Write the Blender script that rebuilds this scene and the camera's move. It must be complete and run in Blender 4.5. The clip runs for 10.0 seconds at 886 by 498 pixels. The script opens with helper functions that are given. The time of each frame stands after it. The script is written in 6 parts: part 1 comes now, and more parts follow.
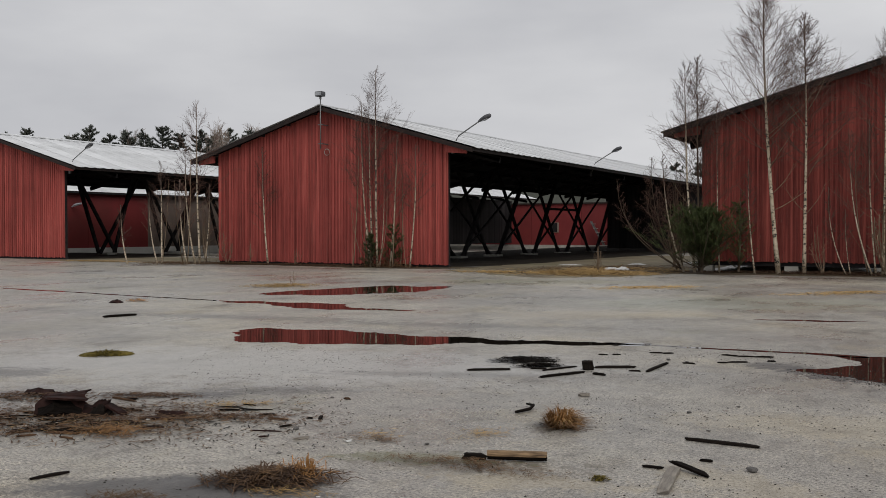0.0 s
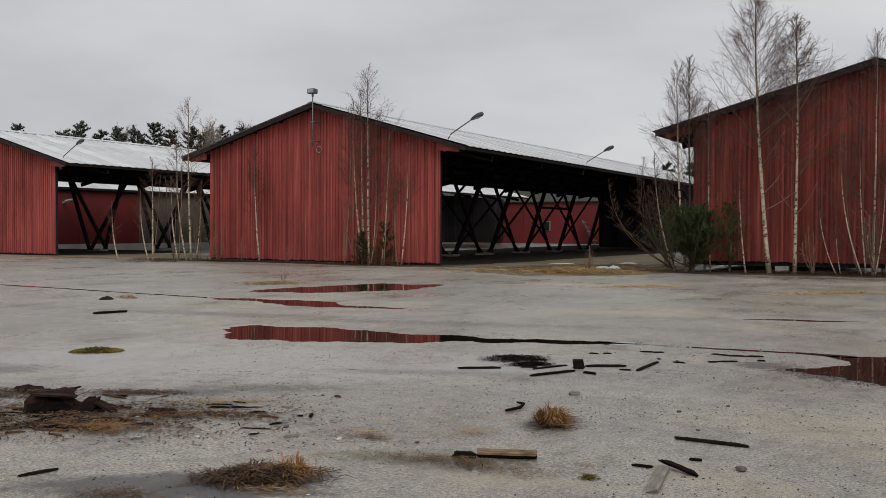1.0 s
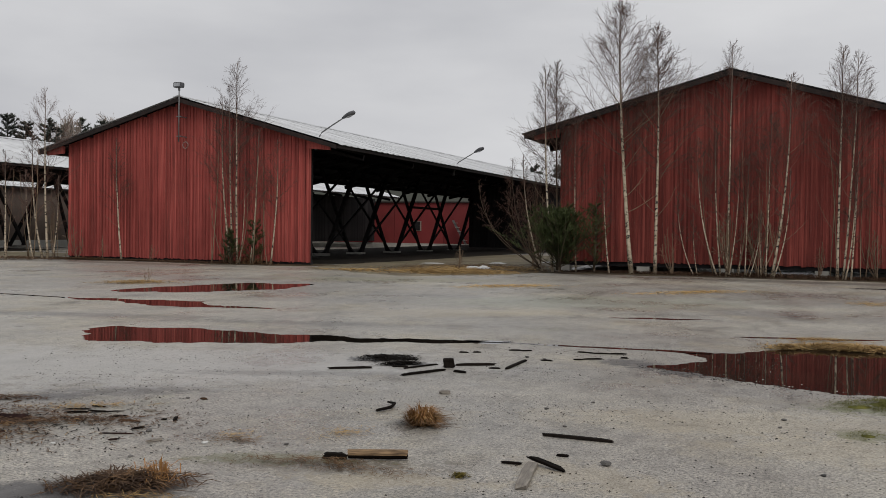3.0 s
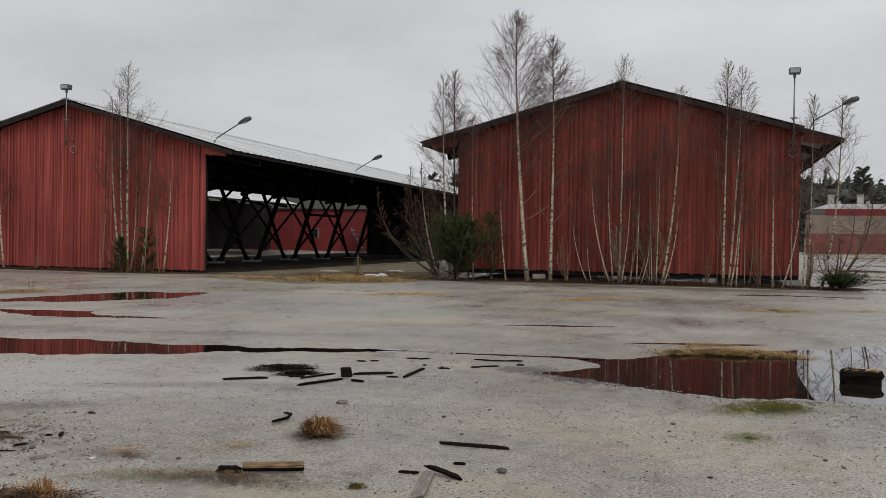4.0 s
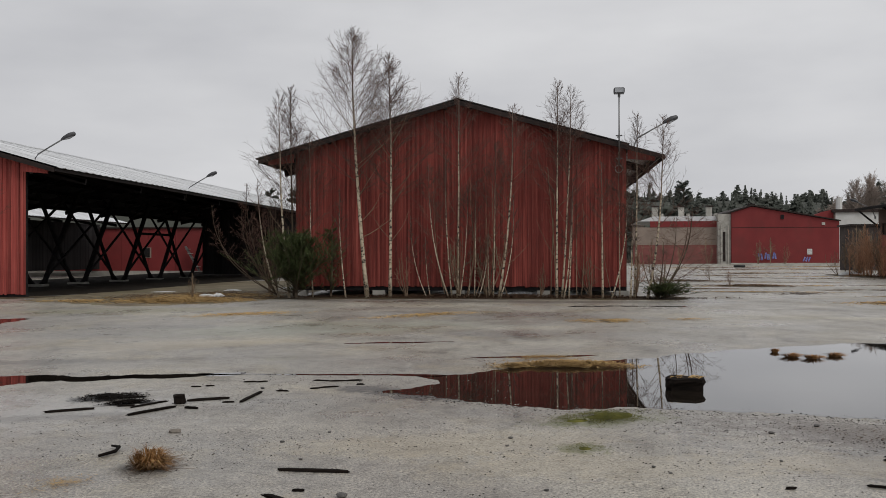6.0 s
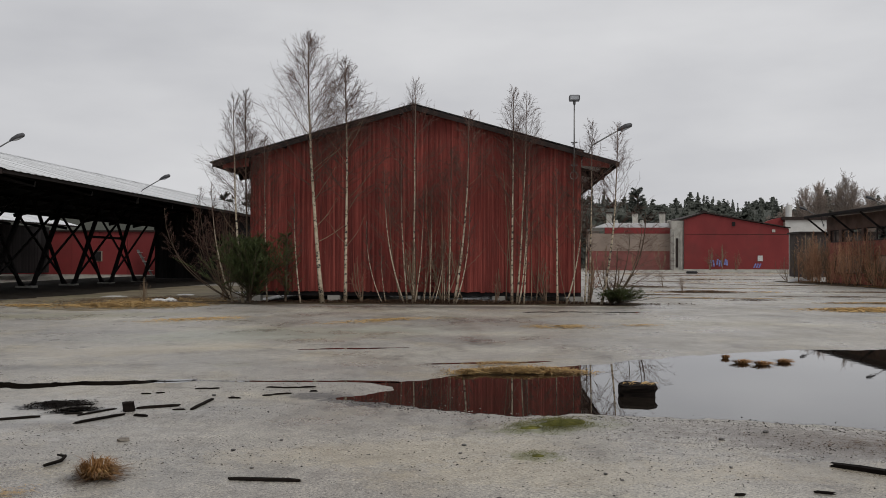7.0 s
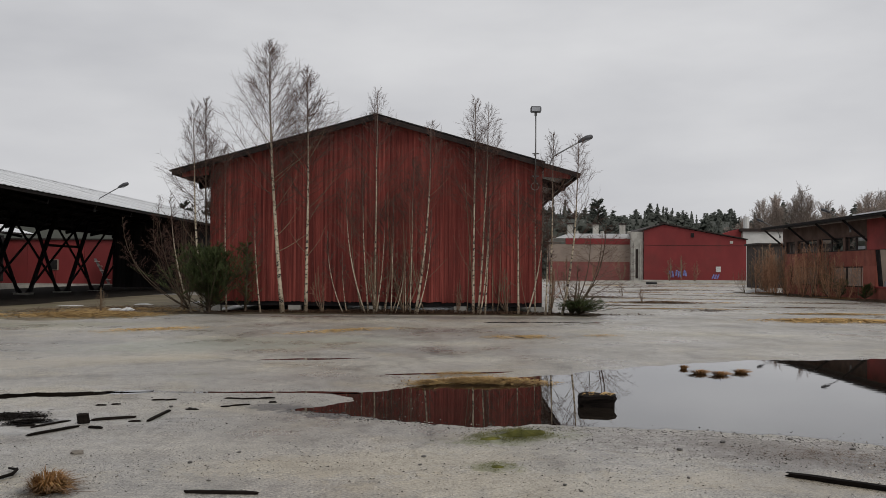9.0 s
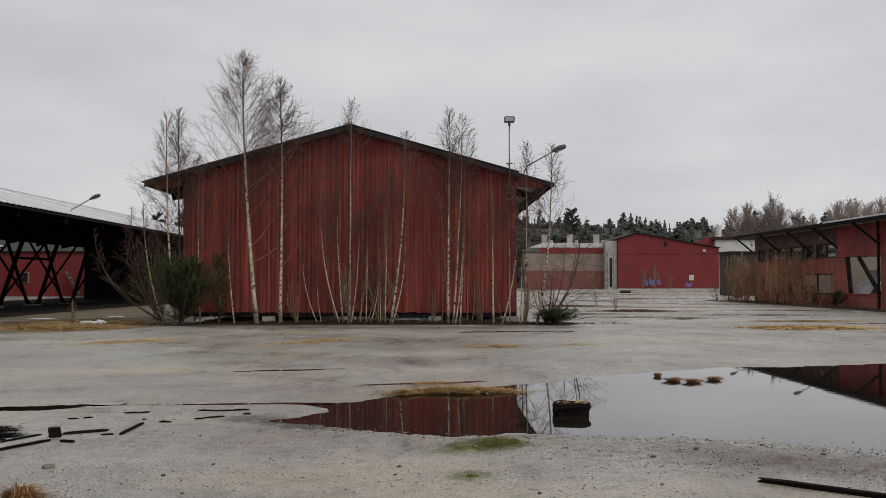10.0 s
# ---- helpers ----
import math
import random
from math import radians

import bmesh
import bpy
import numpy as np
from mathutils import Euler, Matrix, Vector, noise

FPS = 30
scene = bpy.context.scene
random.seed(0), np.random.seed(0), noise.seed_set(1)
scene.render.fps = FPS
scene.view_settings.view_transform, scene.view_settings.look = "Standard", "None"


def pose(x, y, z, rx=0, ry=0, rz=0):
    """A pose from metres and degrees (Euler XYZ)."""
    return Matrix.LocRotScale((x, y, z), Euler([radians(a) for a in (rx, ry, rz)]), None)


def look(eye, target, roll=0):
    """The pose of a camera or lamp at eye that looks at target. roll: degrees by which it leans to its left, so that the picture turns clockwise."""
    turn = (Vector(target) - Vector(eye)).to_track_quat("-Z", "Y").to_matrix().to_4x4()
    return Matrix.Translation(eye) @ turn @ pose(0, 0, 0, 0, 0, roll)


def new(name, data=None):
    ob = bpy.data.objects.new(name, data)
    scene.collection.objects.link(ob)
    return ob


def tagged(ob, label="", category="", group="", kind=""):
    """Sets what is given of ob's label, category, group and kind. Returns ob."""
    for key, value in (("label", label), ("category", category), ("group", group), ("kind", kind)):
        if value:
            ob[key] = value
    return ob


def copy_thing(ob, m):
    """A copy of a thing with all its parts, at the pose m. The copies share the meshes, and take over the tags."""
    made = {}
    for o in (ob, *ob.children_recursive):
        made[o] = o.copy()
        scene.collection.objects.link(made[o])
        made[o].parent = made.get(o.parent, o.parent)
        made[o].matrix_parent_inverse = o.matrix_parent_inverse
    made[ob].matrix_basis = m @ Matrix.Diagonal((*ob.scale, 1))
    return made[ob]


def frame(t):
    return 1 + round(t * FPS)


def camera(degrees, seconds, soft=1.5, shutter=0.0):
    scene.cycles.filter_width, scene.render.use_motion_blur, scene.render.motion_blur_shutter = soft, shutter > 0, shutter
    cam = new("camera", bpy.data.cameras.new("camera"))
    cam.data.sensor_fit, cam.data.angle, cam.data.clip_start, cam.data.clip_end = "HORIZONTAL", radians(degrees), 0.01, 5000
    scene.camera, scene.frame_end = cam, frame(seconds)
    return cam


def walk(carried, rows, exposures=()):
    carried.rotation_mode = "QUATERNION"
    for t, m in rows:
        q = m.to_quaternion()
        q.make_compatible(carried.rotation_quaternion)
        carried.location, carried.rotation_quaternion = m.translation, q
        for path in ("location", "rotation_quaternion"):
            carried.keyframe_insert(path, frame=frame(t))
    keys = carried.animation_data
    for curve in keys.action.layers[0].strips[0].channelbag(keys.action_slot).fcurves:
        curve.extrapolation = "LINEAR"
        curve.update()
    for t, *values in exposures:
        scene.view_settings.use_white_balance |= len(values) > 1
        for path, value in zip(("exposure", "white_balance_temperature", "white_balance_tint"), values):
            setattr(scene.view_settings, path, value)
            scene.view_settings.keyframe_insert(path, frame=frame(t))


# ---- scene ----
cam = camera(49.3, 10.0, soft=0.6)
PATH = [
    (0, (0.069, -0.036, 1.541), (-0.916, 1.705, 1.504), 0.0),
    (0.5, (0.076, -0.039, 1.544), (-0.907, 1.703, 1.507), 0.1),
    (1, (0.073, -0.034, 1.543), (-0.897, 1.715, 1.502), 0.3),
    (1.5, (0.072, -0.028, 1.54), (-0.858, 1.741, 1.495), 0.4),
    (2, (0.064, -0.017, 1.541), (-0.809, 1.782, 1.496), 0.6),
    (2.5, (0.052, -0.01, 1.539), (-0.757, 1.818, 1.497), 0.7),
    (4, (0.058, -0.006, 1.552), (-0.471, 1.923, 1.531), 0.9),
    (4.5, (0.065, -0.008, 1.565), (-0.368, 1.944, 1.562), 0.8),
    (5, (0.065, 0.012, 1.565), (-0.297, 1.979, 1.56), 0.5),
    (5.5, (0.069, 0.03, 1.575), (-0.208, 2.011, 1.582), 0.1),
    (7, (0.089, 0.066, 1.604), (-0.025, 2.063, 1.628), 0.2),
    (7.5, (0.094, 0.068, 1.612), (0.004, 2.065, 1.649), 0.4),
    (8, (0.093, 0.074, 1.61), (0.01, 2.072, 1.642), 0.4),
    (8.5, (0.094, 0.076, 1.607), (0.029, 2.075, 1.641), 0.4),
    (9, (0.099, 0.077, 1.61), (0.064, 2.076, 1.655), 0.4),
    (9.5, (0.1, 0.076, 1.605), (0.095, 2.075, 1.659), 0.3),
    (10, (0.107, 0.055, 1.606), (0.124, 2.053, 1.672), 0.0),
]
walk(cam, [(t, look(eye, target, roll)) for t, eye, target, roll in PATH])


# ---- world and sun: a thick grey overcast ----
world = bpy.data.worlds.new("overcast")
scene.world = world
world.use_nodes = True
wn, wl = world.node_tree.nodes, world.node_tree.links
wn.clear()
w_out = wn.new("ShaderNodeOutputWorld")
w_bg = wn.new("ShaderNodeBackground")
w_sky = wn.new("ShaderNodeTexSky")
w_sky.sky_type, w_sky.sun_disc = "NISHITA", False
w_sky.sun_elevation, w_sky.sun_rotation = radians(28), radians(60)
w_grey = wn.new("ShaderNodeHueSaturation")
w_grey.inputs["Saturation"].default_value = 0.12
w_grey.inputs["Value"].default_value = 0.05
w_tc = wn.new("ShaderNodeTexCoord")
w_map = wn.new("ShaderNodeMapping")
w_map.inputs["Scale"].default_value = (1.6, 1.6, 5.0)
w_noise = wn.new("ShaderNodeTexNoise")
w_noise.inputs["Scale"].default_value, w_noise.inputs["Detail"].default_value = 1.5, 5.0
w_ramp = wn.new("ShaderNodeValToRGB")
w_ramp.color_ramp.elements[0].position, w_ramp.color_ramp.elements[0].color = 0.30, (0.469, 0.475, 0.503, 1)
w_ramp.color_ramp.elements[1].position, w_ramp.color_ramp.elements[1].color = 0.70, (0.668, 0.67, 0.685, 1)
w_mix = wn.new("ShaderNodeMixRGB")
w_mix.inputs["Fac"].default_value = 0.88
wl.new(w_tc.outputs["Generated"], w_map.inputs["Vector"])
wl.new(w_map.outputs["Vector"], w_noise.inputs["Vector"])
wl.new(w_noise.outputs["Fac"], w_ramp.inputs["Fac"])
wl.new(w_sky.outputs["Color"], w_grey.inputs["Color"])
wl.new(w_grey.outputs["Color"], w_mix.inputs["Color1"])
wl.new(w_ramp.outputs["Color"], w_mix.inputs["Color2"])
wl.new(w_mix.outputs["Color"], w_bg.inputs["Color"])
w_bg.inputs["Strength"].default_value = 1.1
wl.new(w_bg.outputs["Background"], w_out.inputs["Surface"])

sun = new("sun", bpy.data.lights.new("sun", "SUN"))
sun.data.energy, sun.data.angle, sun.data.color = 1.3, radians(40), (1.0, 0.965, 0.91)
sun.matrix_world = look((0, 0, 50), (-30, 28, 0))


# ---- materials ----
def material(name):
    m = bpy.data.materials.new(name)
    m.use_nodes = True
    return m, m.node_tree.nodes, m.node_tree.links, m.node_tree.nodes["Principled BSDF"]


def ramp_node(nodes, stops):
    r = nodes.new("ShaderNodeValToRGB")
    e = r.color_ramp.elements
    while len(e) < len(stops):
        e.new(0.5)
    for k, (p, c) in enumerate(stops):
        e[k].position = p
        e[k].color = (*c, 1) if len(c) == 3 else c
    return r


def noise_node(nodes, links, scale, detail=4.0, rough=0.55, stretch=None, coords="Object"):
    tc = nodes.new("ShaderNodeTexCoord")
    mp = nodes.new("ShaderNodeMapping")
    if stretch:
        mp.inputs["Scale"].default_value = stretch
    nz = nodes.new("ShaderNodeTexNoise")
    nz.inputs["Scale"].default_value = scale
    nz.inputs["Detail"].default_value = detail
    nz.inputs["Roughness"].default_value = rough
    links.new(tc.outputs[coords], mp.inputs["Vector"])
    links.new(mp.outputs["Vector"], nz.inputs["Vector"])
    return nz


def mixed(nodes, links, kind, fac, a, b):
    mx = nodes.new("ShaderNodeMixRGB")
    mx.blend_type = kind
    for key, v in (("Fac", fac), ("Color1", a), ("Color2", b)):
        if isinstance(v, (int, float)):
            mx.inputs[key].default_value = v
        elif isinstance(v, tuple):
            mx.inputs[key].default_value = (*v, 1)
        else:
            links.new(v, mx.inputs[key])
    return mx.outputs["Color"]


def surface(name, dark, light, scale=3.0, stretch=None, rough=0.8, fine=40.0, bump=0.3, step=0.01, spread=0.25,
            metal=0.0, grime=None, grime_scale=0.8, coords="Object", specular=0.3):
    """A worn surface: two-scale colour, a shade of its own for every piece, fine relief."""
    m, n, l, p = material(name)
    big = noise_node(n, l, scale, 5, 0.6, stretch, coords)
    col = ramp_node(n, [(0.3, dark), (0.7, light)])
    l.new(big.outputs["Fac"], col.inputs["Fac"])
    info = n.new("ShaderNodeObjectInfo")
    shade = ramp_node(n, [(0.0, (1 - spread,) * 3), (1.0, (1 + spread,) * 3)])
    l.new(info.outputs["Random"], shade.inputs["Fac"])
    out = mixed(n, l, "MULTIPLY", 1.0, col.outputs["Color"], shade.outputs["Color"])
    if grime:
        g = noise_node(n, l, grime_scale, 6, 0.65, None, coords)
        gr = ramp_node(n, [(0.5, (0, 0, 0)), (0.72, (0.75, 0.75, 0.75))])
        l.new(g.outputs["Fac"], gr.inputs["Fac"])
        out = mixed(n, l, "MIX", gr.outputs["Color"], out, grime)
    l.new(out, p.inputs["Base Color"])
    p.inputs["Roughness"].default_value = rough
    p.inputs["Metallic"].default_value = metal
    p.inputs["Specular IOR Level"].default_value = specular
    small = noise_node(n, l, fine, 3, 0.6, stretch, coords)
    b = n.new("ShaderNodeBump")
    b.inputs["Strength"].default_value, b.inputs["Distance"].default_value = bump, step
    l.new(small.outputs["Fac"], b.inputs["Height"])
    l.new(b.outputs["Normal"], p.inputs["Normal"])
    return m


def painted_boards(name, deep, mid, worn, wear):
    """Old red paint on upright boards: long streaks, worn pale grain, dark runs, a shade of its own for every board."""
    m, n, l, p = material(name)
    streak = noise_node(n, l, 1.6, 6, 0.62, (9, 9, 0.22))
    col = ramp_node(n, [(0.28, deep), (0.52, mid), (0.74, worn)])
    l.new(streak.outputs["Fac"], col.inputs["Fac"])
    info = n.new("ShaderNodeObjectInfo")
    shade = ramp_node(n, [(0.0, (0.66, 0.65, 0.65)), (0.45, (0.95, 0.95, 0.95)), (0.85, (1.07, 1.07, 1.07)), (1.0, (1.26, 1.3, 1.3))])
    l.new(info.outputs["Random"], shade.inputs["Fac"])
    out = mixed(n, l, "MULTIPLY", 1.0, col.outputs["Color"], shade.outputs["Color"])
    bare = noise_node(n, l, 3.0, 8, 0.78, (6, 6, 1.1))
    bare_r = ramp_node(n, [(0.57, (0, 0, 0)), (0.74, (wear, wear, wear))])
    l.new(bare.outputs["Fac"], bare_r.inputs["Fac"])
    out = mixed(n, l, "MIX", bare_r.outputs["Color"], out, (0.30, 0.17, 0.14))
    wide = noise_node(n, l, 0.34, 6, 0.6, (1, 1, 0.6))
    wide_r = ramp_node(n, [(0.36, (0.70, 0.68, 0.68)), (0.56, (1.0, 1.0, 1.0)), (0.7, (1.12, 1.12, 1.12))])
    l.new(wide.outputs["Fac"], wide_r.inputs["Fac"])
    out = mixed(n, l, "MULTIPLY", 1.0, out, wide_r.outputs["Color"])
    run = noise_node(n, l, 2.3, 6, 0.68, (5, 5, 0.16))
    run_r = ramp_node(n, [(0.55, (0, 0, 0)), (0.72, (0.8, 0.8, 0.8))])
    l.new(run.outputs["Fac"], run_r.inputs["Fac"])
    out = mixed(n, l, "MIX", run_r.outputs["Color"], out, (0.065, 0.022, 0.019))
    l.new(out, p.inputs["Base Color"])
    p.inputs["Roughness"].default_value = 0.8
    p.inputs["Specular IOR Level"].default_value = 0.25
    b = n.new("ShaderNodeBump")
    b.inputs["Strength"].default_value, b.inputs["Distance"].default_value = 0.5, 0.01
    l.new(bare.outputs["Fac"], b.inputs["Height"])
    l.new(b.outputs["Normal"], p.inputs["Normal"])
    return m


RED_BOARD = painted_boards("red_board", (0.235, 0.045, 0.039), (0.385, 0.080, 0.067), (0.50, 0.132, 0.106), 0.6)
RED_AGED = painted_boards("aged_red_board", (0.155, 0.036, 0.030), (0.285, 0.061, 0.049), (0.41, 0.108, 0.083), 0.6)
RED_PANEL = surface("red_panel", (0.155, 0.021, 0.022), (0.215, 0.032, 0.032), 0.3, (1, 1, 0.6), 0.7, 6, 0.1, 0.01, 0.1,
                    grime=(0.12, 0.03, 0.027), grime_scale=0.15)
BLACK_WOOD = surface("black_wood", (0.015, 0.0142, 0.0148), (0.034, 0.030, 0.030), 3, None, 0.85, 30, 0.4, 0.01, 0.3, specular=0.08)
TRIM = surface("dark_trim", (0.010, 0.007, 0.006), (0.032, 0.019, 0.016), 4, None, 0.7, 30, 0.4, 0.01, 0.25)
ROOF = surface("roof_metal", (0.50, 0.51, 0.52), (0.68, 0.69, 0.70), 0.8, (1, 0.4, 1), 0.45, 8, 0.15, 0.01, 0.12,
               grime=(0.30, 0.30, 0.29), grime_scale=0.5, specular=0.5)
CONCRETE = surface("concrete", (0.30, 0.29, 0.26), (0.48, 0.46, 0.42), 1.5, None, 0.85, 25, 0.3, 0.01, 0.1)
GREY_WALL = surface("grey_render", (0.12, 0.09, 0.075), (0.21, 0.165, 0.14), 0.6, (1, 1, 0.5), 0.85, 8, 0.2, 0.01, 0.1)
BRICK_RED = surface("red_brick_wall", (0.25, 0.072, 0.053), (0.42, 0.135, 0.098), 0.9, (1, 1, 0.7), 0.85, 9, 0.4, 0.02, 0.15,
                    grime=(0.06, 0.04, 0.035), grime_scale=0.35)
STEEL = surface("galvanised_steel", (0.12, 0.12, 0.12), (0.22, 0.22, 0.22), 5, None, 0.5, 30, 0.1, 0.005, 0.1, metal=0.6)
LAMP_GREY = surface("lamp_housing", (0.05, 0.052, 0.055), (0.10, 0.10, 0.11), 5, None, 0.5, 30, 0.1, 0.005, 0.1)
WET_BLACK = surface("charred_wet_wood", (0.004, 0.0035, 0.003), (0.016, 0.012, 0.010), 6, (1, 6, 6), 0.8, 40, 0.5, 0.006, 0.3, specular=0.04)
PALE_WOOD = surface("split_pale_wood", (0.05, 0.028, 0.014), (0.36, 0.235, 0.125), 14, (0.6, 6, 6), 0.65, 40, 0.5, 0.006, 0.2)
GREY_WOOD = surface("weathered_grey_wood", (0.13, 0.115, 0.10), (0.30, 0.27, 0.23), 5, (1, 9, 9), 0.7, 40, 0.5, 0.006, 0.2)
RUST = surface("rusted_sheet", (0.006, 0.0036, 0.0032), (0.034, 0.0155, 0.013), 8, None, 0.7, 40, 0.5, 0.006, 0.3, specular=0.08)
STRAW = surface("dry_straw", (0.15, 0.066, 0.020), (0.40, 0.21, 0.075), 9, None, 0.8, 40, 0.1, 0.002, 0.2)
STRAW_DARK = surface("wet_dead_stems", (0.045, 0.025, 0.012), (0.19, 0.105, 0.046), 9, None, 0.75, 40, 0.1, 0.002, 0.3)
STRAW_PALE = surface("pale_dead_grass", (0.26, 0.155, 0.055), (0.54, 0.36, 0.145), 4, None, 0.85, 40, 0.1, 0.002, 0.3)
MOSS = surface("moss", (0.06, 0.048, 0.008), (0.20, 0.15, 0.028), 14, None, 0.95, 80, 0.8, 0.02, 0.2)
MOSS_GREEN = surface("green_moss", (0.05, 0.056, 0.010), (0.16, 0.15, 0.03), 12, None, 0.95, 80, 0.8, 0.02, 0.2)
LITTER = surface("leaf_litter", (0.04, 0.021, 0.012), (0.13, 0.072, 0.038), 9, None, 0.9, 60, 0.6, 0.02, 0.2)
NEEDLE = surface("pine_needles", (0.040, 0.060, 0.022), (0.125, 0.150, 0.055), 6, None, 0.7, 40, 0.1, 0.002, 0.2)
# Distance haze is put into this pale grey-green; near needles are darker.
HAZED_NEEDLE = surface("hazed_conifer", (0.125, 0.138, 0.118), (0.185, 0.196, 0.172), 0.08, None, 0.9, 2, 0.1, 0.01, 0.2)


def let_light_through(mat, share):
    """Thin needles and leaves pass part of the light to their far side."""
    n, l = mat.node_tree.nodes, mat.node_tree.links
    p = n["Principled BSDF"]
    t = n.new("ShaderNodeBsdfTranslucent")
    l.new(p.inputs["Base Color"].links[0].from_socket, t.inputs["Color"])
    mx = n.new("ShaderNodeMixShader")
    mx.inputs["Fac"].default_value = share
    l.new(p.outputs["BSDF"], mx.inputs[1])
    l.new(t.outputs["BSDF"], mx.inputs[2])
    l.new(mx.outputs["Shader"], n["Material Output"].inputs["Surface"])


let_light_through(HAZED_NEEDLE, 0.5)
let_light_through(NEEDLE, 0.35)
# Paler than the near twigs: the base colour carries distance haze.
HAZED_TWIG = surface("hazed_bare_branches", (0.25, 0.205, 0.175), (0.40, 0.33, 0.285), 0.1, None, 0.9, 2, 0.1, 0.01, 0.2)
TWIG = surface("birch_twigs", (0.055, 0.031, 0.025), (0.14, 0.080, 0.061), 3, None, 0.8, 30, 0.1, 0.002, 0.2)
BROWN_BARK = surface("brown_bark", (0.05, 0.035, 0.025), (0.12, 0.09, 0.06), 8, (1, 1, 0.4), 0.85, 40, 0.4, 0.005, 0.2)
STONE = surface("pebble_stone", (0.03, 0.028, 0.026), (0.16, 0.15, 0.14), 20, None, 0.6, 60, 0.2, 0.003, 0.5)
WHITE_RAG = surface("white_snow", (0.42, 0.42, 0.41), (0.66, 0.66, 0.65), 6, None, 0.7, 30, 0.3, 0.01, 0.1)
PLASTIC = surface("torn_plastic_sheet", (0.22, 0.23, 0.25), (0.46, 0.48, 0.51), 3, None, 0.35, 20, 0.3, 0.01, 0.1, specular=0.5)
PAINT_BLUE = surface("blue_spray_paint", (0.06, 0.07, 0.30), (0.30, 0.32, 0.55), 3, None, 0.6, 20, 0.1, 0.01, 0.1)
RUBBER = surface("black_rubber", (0.01, 0.01, 0.01), (0.03, 0.03, 0.03), 6, None, 0.6, 30, 0.3, 0.01, 0.1)


GREY_BEIGE = surface("beige_render", (0.19, 0.15, 0.125), (0.29, 0.235, 0.195), 0.4, None, 0.85, 5, 0.1, 0.01, 0.1)
WHITE_PALE = surface("dirty_white_wall", (0.48, 0.48, 0.46), (0.62, 0.62, 0.60), 0.5, None, 0.8, 5, 0.1, 0.01, 0.1)
# Brown upper wall of the derelict block, darkened to carry the eave's shadow.
EAVE_SHADED_BRICK = surface("eave_shaded_wall", (0.09, 0.057, 0.047), (0.185, 0.118, 0.095), 1.2, None, 0.9, 9, 0.3, 0.02, 0.1)
BURNT = surface("sooty_brick", (0.035, 0.028, 0.026), (0.085, 0.066, 0.058), 1.0, None, 0.9, 9, 0.4, 0.02, 0.15)
HILL = surface("brown_undergrowth", (0.042, 0.046, 0.038), (0.07, 0.072, 0.06), 0.12, None, 0.95, 1.0, 0.5, 0.3, 0.1)
SHRUB_BARK = surface("dry_brush_bark", (0.12, 0.085, 0.057), (0.27, 0.195, 0.13), 2, None, 0.85, 30, 0.1, 0.003, 0.25)
PALE_BARK = surface("pale_sapling_bark", (0.12, 0.085, 0.055), (0.28, 0.21, 0.14), 6, (1, 1, 0.5), 0.8, 40, 0.2, 0.003, 0.2)
# Dark dirt, with the shade under the barn roofs put into its colour.
SHADED_EARTH = surface("roof_shaded_earth", (0.012, 0.010, 0.008), (0.040, 0.032, 0.025), 0.8, None, 0.95, 20, 0.6, 0.02, 0.1, specular=0.1)
SOIL = surface("wet_soil", (0.035, 0.024, 0.016), (0.11, 0.08, 0.05), 1.3, None, 0.9, 30, 0.6, 0.02, 0.1, grime=(0.09, 0.085, 0.03), grime_scale=0.8)
VERGE = surface("overgrown_concrete", (0.10, 0.078, 0.05), (0.25, 0.21, 0.14), 0.7, None, 0.75, 20, 0.5, 0.02, 0.1, grime=(0.10, 0.10, 0.045), grime_scale=0.35)


DULL_RED = surface("dull_red_render", (0.19, 0.060, 0.054), (0.26, 0.095, 0.085), 0.5, (1, 1, 0.6), 0.8, 6, 0.1, 0.01, 0.1, grime=(0.14, 0.08, 0.07), grime_scale=0.2)
ORANGE_TWIG = surface("orange_young_twigs", (0.28, 0.14, 0.078), (0.50, 0.28, 0.165), 2, None, 0.8, 30, 0.1, 0.002, 0.3)
RED_TWIG = surface("reddish_young_twigs", (0.15, 0.065, 0.045), (0.29, 0.145, 0.095), 3, None, 0.8, 30, 0.1, 0.002, 0.2)
RED_FADED = surface("faded_red_panel", (0.22, 0.036, 0.036), (0.34, 0.062, 0.056), 0.5, (1, 1, 0.6), 0.75, 6, 0.2, 0.01, 0.1, grime=(0.12, 0.04, 0.035), grime_scale=0.4)


